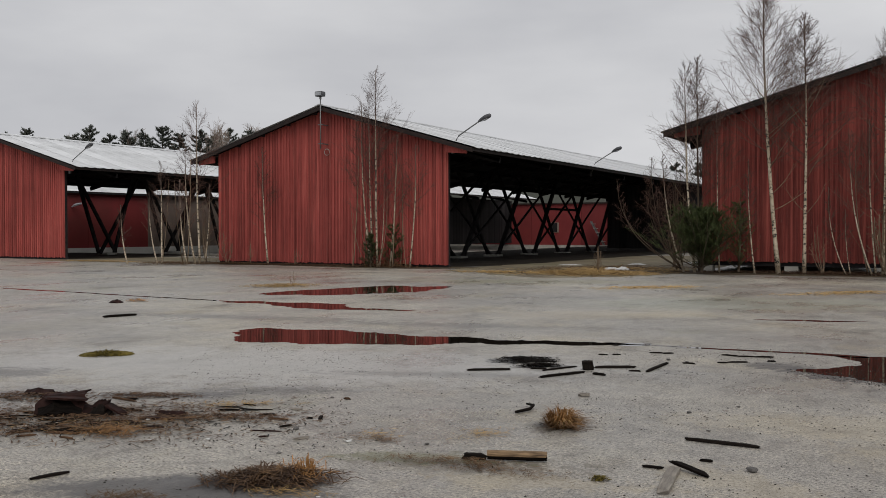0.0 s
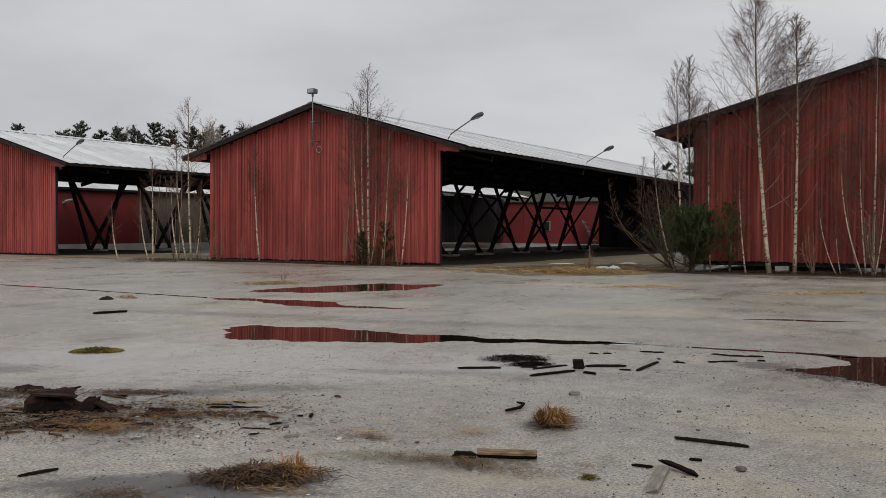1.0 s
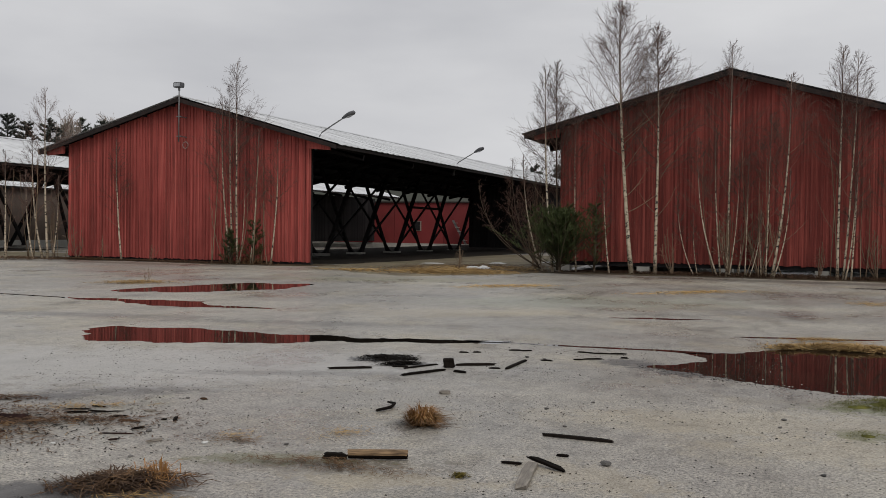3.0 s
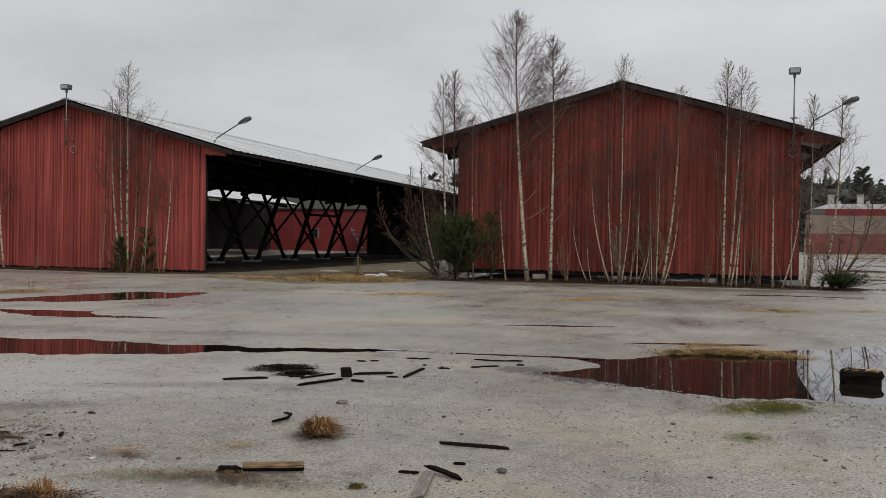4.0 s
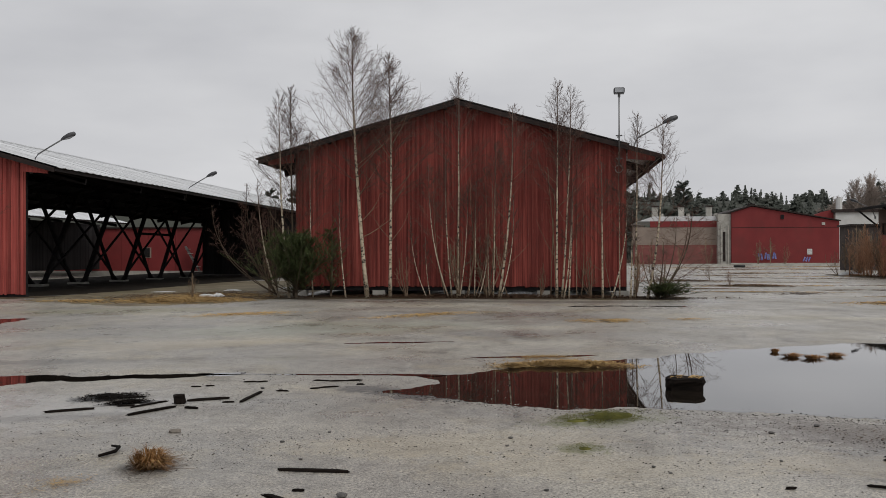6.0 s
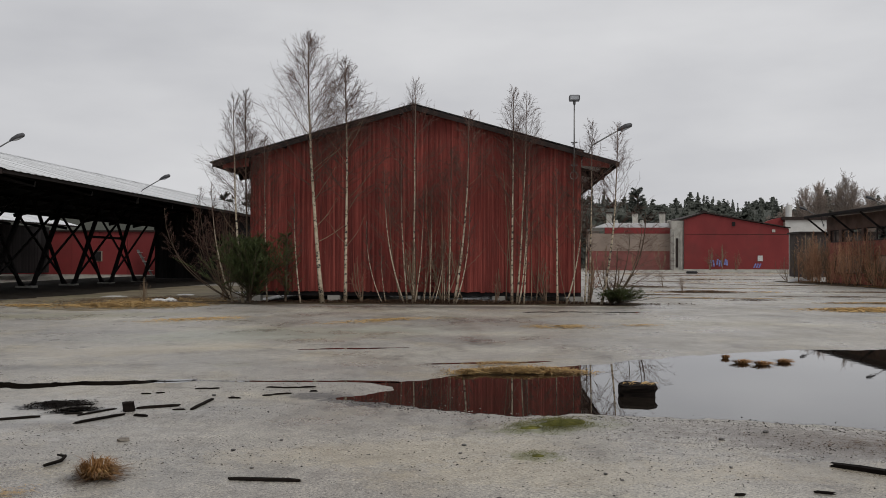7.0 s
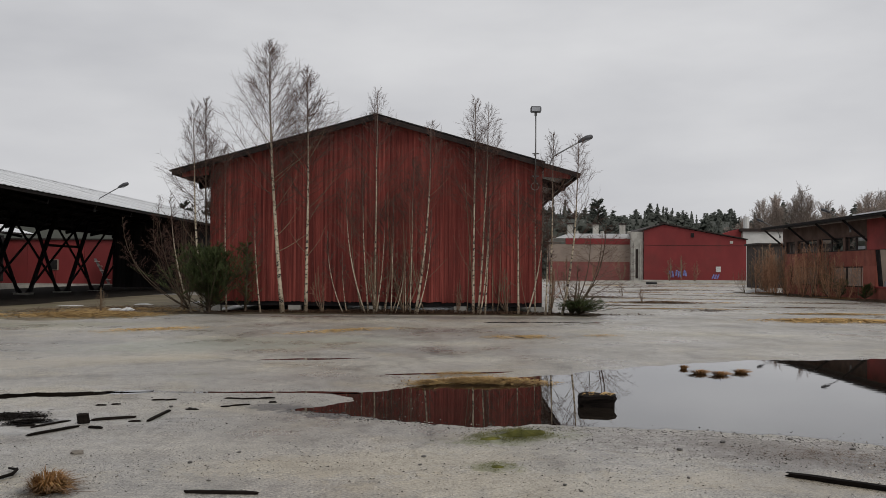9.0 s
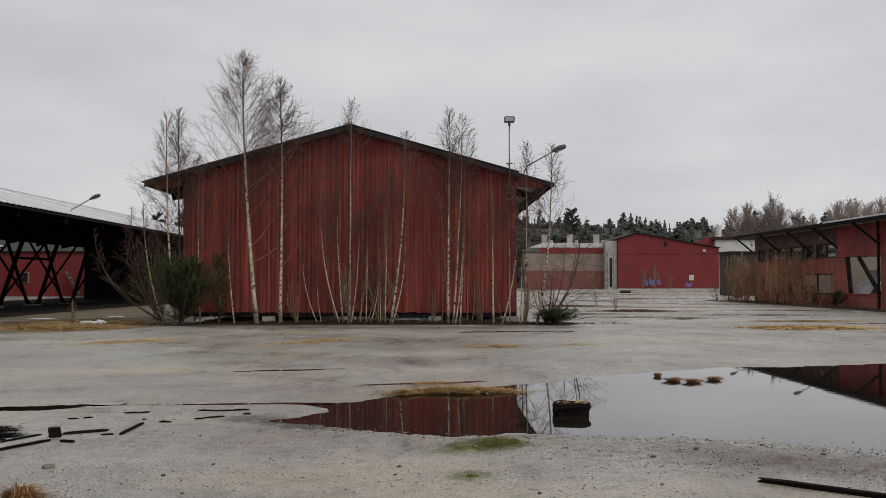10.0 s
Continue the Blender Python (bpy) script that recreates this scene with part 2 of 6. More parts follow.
def birch_bark():
    m, n, l, p = material("birch_bark")
    white = noise_node(n, l, 5, 4, 0.6)
    c1 = ramp_node(n, [(0.3, (0.33, 0.255, 0.165)), (0.7, (0.62, 0.535, 0.41))])
    l.new(white.outputs["Fac"], c1.inputs["Fac"])
    marks = noise_node(n, l, 3.2, 5, 0.72, (2.0, 2.0, 3.4))
    c2 = ramp_node(n, [(0.53, (0, 0, 0)), (0.57, (1, 1, 1))])
    l.new(marks.outputs["Fac"], c2.inputs["Fac"])
    flecked = mixed(n, l, "MIX", c2.outputs["Color"], c1.outputs["Color"], (0.025, 0.02, 0.018))
    # young wood near the tip is still brown
    tc = n.new("ShaderNodeTexCoord")
    xyz = n.new("ShaderNodeSeparateXYZ")
    l.new(tc.outputs["Generated"], xyz.inputs["Vector"])
    young = ramp_node(n, [(0.5, (0, 0, 0)), (0.8, (0.9, 0.9, 0.9))])
    l.new(xyz.outputs["Z"], young.inputs["Fac"])
    l.new(mixed(n, l, "MIX", young.outputs["Color"], flecked, (0.10, 0.066, 0.052)), p.inputs["Base Color"])
    p.inputs["Roughness"].default_value = 0.75
    return m


BIRCH = birch_bark()


def ground_material():
    """Old wet asphalt and concrete: pale, stained, dry and damp by turns, with grit, sand and cracks."""
    m, n, l, p = material("wet_yard")
    wide = noise_node(n, l, 0.13, 6, 0.62, (1.0, 1.7, 1))
    base = ramp_node(n, [(0.32, (0.245, 0.234, 0.220)), (0.5, (0.300, 0.279, 0.248)), (0.66, (0.395, 0.370, 0.312))])
    l.new(wide.outputs["Fac"], base.inputs["Fac"])
    tan = noise_node(n, l, 0.5, 8, 0.68)
    tan_r = ramp_node(n, [(0.52, (0, 0, 0)), (0.66, (0.38, 0.38, 0.38))])
    l.new(tan.outputs["Fac"], tan_r.inputs["Fac"])
    c = mixed(n, l, "MIX", tan_r.outputs["Color"], base.outputs["Color"], (0.36, 0.30, 0.185))
    moss = noise_node(n, l, 0.31, 8, 0.7, (1.3, 0.8, 1))
    moss_r = ramp_node(n, [(0.60, (0, 0, 0)), (0.72, (0.5, 0.5, 0.5))])
    l.new(moss.outputs["Fac"], moss_r.inputs["Fac"])
    c = mixed(n, l, "MIX", moss_r.outputs["Color"], c, (0.20, 0.20, 0.10))
    stain = noise_node(n, l, 0.75, 9, 0.74, (1.2, 0.6, 1))
    stain_r = ramp_node(n, [(0.36, (0.45, 0.43, 0.42)), (0.42, (0.82, 0.81, 0.79)), (0.50, (1, 1, 1)), (0.62, (1.12, 1.12, 1.11))])
    l.new(stain.outputs["Fac"], stain_r.inputs["Fac"])
    c = mixed(n, l, "MULTIPLY", 0.8, c, stain_r.outputs["Color"])
    mid = noise_node(n, l, 6.0, 6, 0.75)
    mid_r = ramp_node(n, [(0.38, (0.66, 0.65, 0.64)), (0.50, (1, 1, 1)), (0.64, (1.18, 1.17, 1.13))])
    l.new(mid.outputs["Fac"], mid_r.inputs["Fac"])
    c = mixed(n, l, "MULTIPLY", 0.75, c, mid_r.outputs["Color"])
    grit = noise_node(n, l, 42, 3, 0.95)
    grit_r = ramp_node(n, [(0.41, (0.22, 0.21, 0.20)), (0.48, (0.98, 0.98, 0.98)), (0.54, (1, 1, 1)), (0.61, (1.75, 1.72, 1.65))])
    l.new(grit.outputs["Fac"], grit_r.inputs["Fac"])
    c = mixed(n, l, "MULTIPLY", 1.0, c, grit_r.outputs["Color"])
    # thin cracks
    warp = noise_node(n, l, 0.9, 5, 0.6)
    tc = n.new("ShaderNodeTexCoord")
    bent_at = mixed(n, l, "LINEAR_LIGHT", 0.35, tc.outputs["Object"], warp.outputs["Color"])
    vor = n.new("ShaderNodeTexVoronoi")
    vor.feature = "DISTANCE_TO_EDGE"
    vor.inputs["Scale"].default_value = 0.21
    l.new(bent_at, vor.inputs["Vector"])
    crack = ramp_node(n, [(0.0, (0.35, 0.34, 0.32)), (0.0035, (0.6, 0.6, 0.6)), (0.006, (1, 1, 1))])
    l.new(vor.outputs["Distance"], crack.inputs["Fac"])
    c = mixed(n, l, "MULTIPLY", 0.35, c, crack.outputs["Color"])
    # stains and sand with places of their own, and one painted wet sheen
    fray = noise_node(n, l, 1.7, 8, 0.72)
    fray2 = noise_node(n, l, 9.0, 6, 0.75)

    def spot(x, y, rx, ry, turn, colour, strength, fine=0.5):
        mp = n.new("ShaderNodeMapping")
        mp.vector_type = "TEXTURE"
        mp.inputs["Location"].default_value = (x, y, 0)
        mp.inputs["Rotation"].default_value = (0, 0, radians(turn))
        mp.inputs["Scale"].default_value = (rx, ry, 1000)
        l.new(tc.outputs["Object"], mp.inputs["Vector"])
        ln = n.new("ShaderNodeVectorMath")
        ln.operation = "LENGTH"
        l.new(mp.outputs["Vector"], ln.inputs[0])
        a = n.new("ShaderNodeMath")
        a.operation = "MULTIPLY_ADD"
        a.inputs[1].default_value = -2.0
        l.new(fray.outputs["Fac"], a.inputs[0])
        l.new(ln.outputs["Value"], a.inputs[2])
        b = n.new("ShaderNodeMath")
        b.operation = "MULTIPLY_ADD"
        b.inputs[1].default_value = -3.2 * fine
        l.new(fray2.outputs["Fac"], b.inputs[0])
        l.new(a.outputs["Value"], b.inputs[2])
        r = ramp_node(n, [(0.0, (strength,) * 3), (0.38, (0, 0, 0))])
        sh = n.new("ShaderNodeMath")
        sh.operation = "ADD"
        sh.inputs[1].default_value = 0.50 + fine * 1.6
        l.new(b.outputs["Value"], sh.inputs[0])
        l.new(sh.outputs["Value"], r.inputs["Fac"])
        return mixed(n, l, "MIX", r.outputs["Color"], c, colour)

    dark, sand, green = (0.055, 0.05, 0.047), (0.39, 0.325, 0.215), (0.13, 0.14, 0.05)
    for x, y, rx, ry, turn, colour, strength, fine in (
            # the pale grey spot at (-7.5, 8.6) puts the sky's sheen into the colour
            (-4.34, 4.10, 0.85, 0.40, 36, dark, 0.9, 0.35), (-3.72, 4.42, 0.85, 0.40, 30, dark, 0.85, 0.4), (-6.8, 6.45, 1.0, 0.25, 28, dark, 0.6, 0.9), (-7.9, 5.9, 0.7, 0.3, 30, dark, 0.7, 0.9), (-6.5, 5.45, 2.1, 1.25, 25, (0.12, 0.10, 0.08), 0.4, 1.5), (-5.9, 7.3, 1.1, 0.3, 25, dark, 0.6, 1.1), (-7.5, 8.6, 5.0, 2.2, 25, (0.43, 0.42, 0.405), 0.6, 0.5), (-9.5, 6.6, 1.2, 0.5, 30, dark, 0.6, 1.1), (-2.9, 5.55, 1.0, 0.35, 15, (0.12, 0.10, 0.075), 0.7, 1.2), (-5.2, 8.9, 1.6, 0.25, 20, dark, 0.4, 1.2), (-11.5, 13.2, 4.0, 0.5, 12, dark, 0.45, 1.1), (-7.5, 13.8, 3.5, 0.5, 18, dark, 0.4, 1.1), (-6.3, 6.8, 0.5, 0.2, 30, dark, 0.7, 0.7),
            (-4.75, 10.4, 0.42, 0.4, 30, (0.006, 0.005, 0.005), 0.97, 0.7), (-4.35, 10.02, 0.35, 0.12, 40, (0.006, 0.005, 0.005), 0.95, 0.7), (-2.0, 11.4, 0.5, 0.35, 10, dark, 0.7, 0.8), (-1.4, 10.9, 0.9, 0.35, -30, dark, 0.75, 0.8),
            (3.2, 8.75, 2.4, 0.95, -25, (0.10, 0.078, 0.063), 0.75, 1.2), (-1.3, 11.0, 1.0, 0.5, -30, dark, 0.8, 0.9), (-0.6, 8.2, 2.0, 0.7, 15, sand, 0.28, 0.9), (0.6, 7.4, 1.8, 0.6, 5, sand, 0.26, 0.9), (2.6, 7.6, 1.6, 0.5, -10, sand, 0.25, 0.9), (-1.3, 6.0, 0.8, 0.35, -20, sand, 0.35, 0.9),
            (-2.3, 5.4, 0.9, 0.25, 15, sand, 0.4, 0.9), (0.7, 9.5, 0.8, 0.45, 30, green, 0.7, 0.8), (0.42, 8.05, 0.3, 0.25, 0, green, 0.6, 0.8), (-3.2, 5.6, 0.9, 0.2, 20, green, 0.5, 0.8),
            (-6.0, 17.0, 3.0, 1.2, 40, sand, 0.3, 0.4), (-4.5, 21.0, 5.0, 2.5, 30, (0.30, 0.31, 0.24), 0.5, 0.4), (-12.0, 27.0, 5.0, 1.8, 20, (0.26, 0.24, 0.15), 0.6, 0.5), (0.0, 33.4, 9.0, 1.1, 0, (0.10, 0.095, 0.08), 0.7, 0.5),
            (-27.0, 32.3, 9.0, 1.2, 0, (0.12, 0.11, 0.09), 0.7, 0.5), (12.0, 46.0, 7.0, 2.5, 5, (0.16, 0.14, 0.09), 0.6, 0.6), (15.0, 33.0, 5.0, 1.5, 5, (0.30, 0.24, 0.12), 0.6, 0.6), (15.0, 62.0, 8.0, 3.0, -5, (0.17, 0.14, 0.10), 0.6, 0.6)):
        c = spot(x, y, rx, ry, turn, colour, strength, fine)
    l.new(c, p.inputs["Base Color"])
    wet = noise_node(n, l, 0.24, 9, 0.70, (1.3, 0.9, 1))
    wet_r = ramp_node(n, [(0.36, (0.17, 0.17, 0.17)), (0.47, (0.36, 0.36, 0.36)), (0.62, (0.62, 0.62, 0.62))])
    l.new(wet.outputs["Fac"], wet_r.inputs["Fac"])
    l.new(wet_r.outputs["Color"], p.inputs["Roughness"])
    p.inputs["Specular IOR Level"].default_value = 0.72
    b = n.new("ShaderNodeBump")
    b.inputs["Strength"].default_value, b.inputs["Distance"].default_value = 0.5, 0.008
    l.new(grit.outputs["Fac"], b.inputs["Height"])
    b2 = n.new("ShaderNodeBump")
    b2.inputs["Strength"].default_value, b2.inputs["Distance"].default_value = 0.3, 0.03
    l.new(mid.outputs["Fac"], b2.inputs["Height"])
    l.new(b.outputs["Normal"], b2.inputs["Normal"])
    l.new(b2.outputs["Normal"], p.inputs["Normal"])
    return m


GROUND = ground_material()


def water_material():
    m, n, l, p = material("puddle_water")
    nz = noise_node(n, l, 1.4, 4, 0.6)
    r = ramp_node(n, [(0.3, (0.008, 0.006, 0.005)), (0.7, (0.020, 0.016, 0.012))])
    l.new(nz.outputs["Fac"], r.inputs["Fac"])
    l.new(r.outputs["Color"], p.inputs["Base Color"])
    p.inputs["Roughness"].default_value = 0.015
    p.inputs["IOR"].default_value = 1.68
    rip = noise_node(n, l, 5, 2, 0.5)
    b = n.new("ShaderNodeBump")
    b.inputs["Strength"].default_value, b.inputs["Distance"].default_value = 0.05, 0.004
    l.new(rip.outputs["Fac"], b.inputs["Height"])
    l.new(b.outputs["Normal"], p.inputs["Normal"])
    return m


WATER = water_material()


# ---- mesh helpers ----
class Shape:
    """Gathers corners and faces of one part."""

    def __init__(self):
        self.v, self.f = [], []

    def box(self, x0, y0, z0, x1, y1, z1):
        k = len(self.v)
        self.v += [(x0, y0, z0), (x1, y0, z0), (x1, y1, z0), (x0, y1, z0), (x0, y0, z1), (x1, y0, z1), (x1, y1, z1), (x0, y1, z1)]
        self.f += [tuple(k + i for i in q) for q in ((0, 3, 2, 1), (4, 5, 6, 7), (0, 1, 5, 4), (1, 2, 6, 5), (2, 3, 7, 6), (3, 0, 4, 7))]
        return self

    def beam(self, a, b, w, h):
        """A squared timber from a to b."""
        a, b = Vector(a), Vector(b)
        d = (b - a).normalized()
        side = d.cross(Vector((0, 0, 1)))
        side = side.normalized() if side.length > 0.01 else Vector((1, 0, 0))
        up = side.cross(d)
        k = len(self.v)
        for p in (a, b):
            for i, j in ((-1, -1), (1, -1), (1, 1), (-1, 1)):
                self.v.append(tuple(p + side * (i * w / 2) + up * (j * h / 2)))
        self.f += [tuple(k + i for i in q) for q in ((3, 2, 1, 0), (4, 5, 6, 7), (0, 1, 5, 4), (1, 2, 6, 5), (2, 3, 7, 6), (3, 0, 4, 7))]
        return self

    def tube(self, pts, radii, sides=5):
        k = len(self.v)
        n = len(pts)
        for i in range(n):
            a, b = pts[max(i - 1, 0)], pts[min(i + 1, n - 1)]
            dx, dy, dz = b[0] - a[0], b[1] - a[1], b[2] - a[2]
            ln = math.sqrt(dx * dx + dy * dy + dz * dz) or 1.0
            dx, dy, dz = dx / ln, dy / ln, dz / ln
            if abs(dz) < 0.9:
                ux, uy, uz = -dy, dx, 0.0
            else:
                ux, uy, uz = 0.0, -dz, dy
            ul = math.sqrt(ux * ux + uy * uy + uz * uz) or 1.0
            ux, uy, uz = ux / ul, uy / ul, uz / ul
            vx, vy, vz = dy * uz - dz * uy, dz * ux - dx * uz, dx * uy - dy * ux
            for j in range(sides):
                t = 2 * math.pi * j / sides
                c, s = math.cos(t) * radii[i], math.sin(t) * radii[i]
                self.v.append((pts[i][0] + ux * c + vx * s, pts[i][1] + uy * c + vy * s, pts[i][2] + uz * c + vz * s))
        for i in range(n - 1):
            for j in range(sides):
                q = (j + 1) % sides
                self.f.append((k + i * sides + j, k + i * sides + q, k + (i + 1) * sides + q, k + (i + 1) * sides + j))
        self.f.append(tuple(k + j for j in reversed(range(sides))))
        self.f.append(tuple(k + (n - 1) * sides + j for j in range(sides)))
        return self

    def prism(self, outline, y0, y1):
        """An outline in x and z, drawn out from y0 to y1."""
        k, n = len(self.v), len(outline)
        self.v += [(x, y0, z) for x, z in outline] + [(x, y1, z) for x, z in outline]
        self.f.append(tuple(k + i for i in range(n)))
        self.f.append(tuple(k + n + i for i in reversed(range(n))))
        for i in range(n):
            j = (i + 1) % n
            self.f.append((k + j, k + i, k + n + i, k + n + j))
        return self

    def blade(self, a, b, c, w):
        """A bent blade of grass, needle or splinter through a, b and c."""
        k = len(self.v)
        dx, dy = c[0] - a[0], c[1] - a[1]
        ln = math.hypot(dx, dy) or 1.0
        sx, sy = -dy / ln * w, dx / ln * w
        self.v += [(a[0] - sx, a[1] - sy, a[2]), (a[0] + sx, a[1] + sy, a[2]), (b[0] + sx, b[1] + sy, b[2] + w * 0.4), (b[0] - sx, b[1] - sy, b[2]), tuple(c)]
        self.f += [(k, k + 1, k + 2, k + 3), (k + 3, k + 2, k + 4)]
        return self

    def mesh(self, name, mat, smooth=False):
        me = bpy.data.meshes.new(name)
        me.from_pydata(self.v, [], self.f)
        me.materials.append(mat)
        if smooth:
            me.polygons.foreach_set("use_smooth", [True] * len(me.polygons))
        me.update()
        return me


def part(name, shape, mat, parent, label="", smooth=False):
    ob = new(name, shape if isinstance(shape, bpy.types.Mesh) else shape.mesh(name, mat, smooth))
    ob.parent = parent
    if label:
        tagged(ob, label)
    return ob


def thing(name, label, category, group="", kind="", at=(0, 0, 0)):
    ob = new(name)
    ob.location = at
    ob.empty_display_size = 0.2
    return tagged(ob, label, category, group, kind)


def solid(name, shape, mat, label, category, group="", kind="", smooth=False):
    return tagged(new(name, shape.mesh(name, mat, smooth)), label, category, group, kind)


def smoothstep(a, b, x):
    t = min(1.0, max(0.0, (x - a) / (b - a)))
    return t * t * (3 - 2 * t)


def ground_z(x, y):
    """The yard: almost level, falling a little to the far left."""
    fall = -0.55 * smoothstep(46, 105, y) * smoothstep(-12, -40, x)
    dip = -0.30 * smoothstep(-50, -58, x) * smoothstep(38, 46, y)
    return fall + dip


# ---- the yard ----
def build_ground():
    xs = [-1500, -700, -300, -150, -100] + [-90 + 1.0 * i for i in range(151)] + [80, 120, 200, 400, 800, 1500]
    ys = [-800, -300, -100, -40, -20, -8] + [0.5 * i for i in range(90)] + [46 + 2.0 * i for i in range(36)] + [125, 150, 200, 300, 500, 900, 2000]
    v = [(x, y, ground_z(x, y)) for y in ys for x in xs]
    nx = len(xs)
    f = [(j * nx + i, j * nx + i + 1, (j + 1) * nx + i + 1, (j + 1) * nx + i) for j in range(len(ys) - 1) for i in range(nx - 1)]
    me = bpy.data.meshes.new("ground")
    me.from_pydata(v, [], f)
    me.materials.append(GROUND)
    tagged(new("ground", me), "wet stained grey asphalt and concrete yard", "ground", kind="structure")


build_ground()


# ---- barns ----
HALF, EAVE, RIDGE, SLOPE = 6.37, 7.75, 7.58, 0.281
SIDE_LEN = math.hypot(EAVE, EAVE * SLOPE)


def sheet_mesh(width, length):
    """One ribbed roof sheet: x runs down the slope, y along the ridge."""
    s = Shape()
    n = 6
    for i in range(n + 1):
        y = width * i / n
        z = 0.028 if i % 3 == 0 else 0.0
        s.v += [(0, y, z), (length, y, z), (0, y, z - 0.012), (length, y, z - 0.012)]
    for i in range(n):
        a, b = 4 * i, 4 * (i + 1)
        s.f += [(a, a + 1, b + 1, b), (a + 2, b + 2, b + 3, a + 3), (a + 1, a + 3, b + 3, b + 1), (a, b, b + 2, a + 2)]
    return s.mesh("roof_sheet", ROOF)


SHEET_W = 1.2
SHEET = sheet_mesh(SHEET_W + 0.03, SIDE_LEN + 0.12)
SHEET_SHORT = sheet_mesh(SHEET_W + 0.03, SIDE_LEN - 1.35)


def barn(cx, y0, dz, length, label, columns, struts, seed, paint, boards=150, gap=False):
    rnd = random.Random(seed)
    ob = thing("barn", label, "barn", "row of open timber barns", at=(cx, y0, 0))
    ridge = RIDGE + dz
    under = lambda u: ridge - 0.16 - SLOPE * abs(u)
    low = 0.40 + dz * 0.75

    # gable wall of upright boards, every second one proud of its neighbours
    wall = part("gable_wall", Shape().prism([(-HALF + 0.03, low + 0.06), (HALF - 0.03, low + 0.06), (HALF - 0.03, under(HALF) - 0.03), (0, under(0) - 0.03), (-HALF + 0.03, under(HALF) - 0.03)], 0.05, 0.17), BLACK_WOOD, ob)
    n = boards
    w = 2 * HALF / n
    for i in range(n):
        a, b = -HALF + i * w, -HALF + (i + 1) * w
        proud = i % 2 == 0
        grow = 0.0 if proud else -0.002
        a, b = a - grow, b + grow
        bottom = low + rnd.uniform(-0.03, 0.02)
        y_front = (-0.028 if proud else 0.0) + rnd.uniform(-0.006, 0.006)
        top = [(b, under(b)), (a, under(a))] if a * b > 0 else [(b, under(b)), (0, under(0)), (a, under(a))]
        part("board", Shape().prism([(a, bottom), (b, bottom)] + top, y_front, y_front + 0.03), paint, wall)
    for sgn in (-1, 1):
        part("corner_post", Shape().box(sgn * (HALF - 0.06) - 0.05, 0.03, 0.12, sgn * (HALF - 0.06) + 0.05, 0.2, under(HALF) - 0.02), BLACK_WOOD, ob)
    # sill on blocks
    part("sill_beam", Shape().box(-HALF, 0.06, low - 0.16, HALF, 0.24, low + 0.05), BLACK_WOOD, ob)
    for u in (-6.2, -3.1, 0.0, 3.25, 6.2):
        part("footing_block", Shape().box(u - 0.24, -0.02, -0.1, u + 0.24, 0.34, low - 0.15), CONCRETE, ob, "grey concrete footing block")

    # roof
    roof = part("roof", Shape().prism([(-0.25, ridge - 0.07), (0, ridge + 0.0), (0.25, ridge - 0.07), (0.25, ridge - 0.02), (0, ridge + 0.05), (-0.25, ridge - 0.02)], -0.45, length), ROOF, ob, "pale ribbed metal roof")
    count = int((length + 0.45) / SHEET_W)
    for sgn in (-1, 1):
        for i in range(count):
            me = SHEET_SHORT if gap and sgn > 0 and i == 0 else SHEET
            sh = part("roof_sheet", me, ROOF, roof)
            tip = rnd.uniform(-0.004, 0.006)
            ang = math.degrees(math.atan(SLOPE))
            if sgn > 0:
                sh.matrix_local = pose(0, -0.45 + i * SHEET_W, ridge - 0.03 + tip, 0, ang, 0)
            else:
                sh.matrix_local = pose(0, -0.45 + (i + 1) * SHEET_W, ridge - 0.03 + tip, 0, 0, 180) @ pose(0, 0, 0, 0, ang, 0)
        # barge boards, fascia, purlins
        part("barge_board", Shape().prism([(0, ridge - 0.25), (sgn * EAVE, ridge - 0.25 - SLOPE * EAVE), (sgn * EAVE, ridge - 0.07 - SLOPE * EAVE), (0, ridge - 0.07)], -0.46, -0.42), TRIM, ob)
        part("fascia", Shape().box(sgn * EAVE - 0.02, -0.4, ridge - 0.2 - SLOPE * EAVE, sgn * EAVE + 0.02, length, ridge - 0.07 - SLOPE * EAVE), TRIM, ob)
        part("eave_box", Shape().prism([(sgn * (HALF + 0.02), under(HALF) - 0.42), (sgn * (EAVE - 0.35), under(EAVE) - 0.12), (sgn * (EAVE - 0.35), under(EAVE) + 0.06), (sgn * (HALF + 0.02), under(HALF))], -0.28, -0.22), paint, ob, "dark red eave end board")
        for u in (0.5, 2.0, 3.5, 5.0, 6.4, 7.5):
            part("purlin", Shape().box(sgn * u - 0.05, -0.4, ridge - 0.25 - SLOPE * u, sgn * u + 0.05, length, ridge - 0.09 - SLOPE * u), BLACK_WOOD, ob)
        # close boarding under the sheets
        part("roof_deck", Shape().prism([(0, ridge - 0.085), (sgn * (EAVE - (1.6 if gap and sgn > 0 else 0.03)), ridge - 0.085 - SLOPE * (EAVE - (1.6 if gap and sgn > 0 else 0.03))), (sgn * (EAVE - (1.6 if gap and sgn > 0 else 0.03)), ridge - 0.062 - SLOPE * (EAVE - (1.6 if gap and sgn > 0 else 0.03))), (0, ridge - 0.062)], -0.4, length), BLACK_WOOD, ob)
    y = 2.6
    k = 0
    while y < length - 1:
        # roof frame: raking lower chord, tie and hangers
        fr = Shape()
        for sgn in (-1, 1):
            fr.beam((0, y, ridge - 0.95), (sgn * EAVE * 0.97, y, ridge - 0.4 - SLOPE * EAVE), 0.12, 0.22)
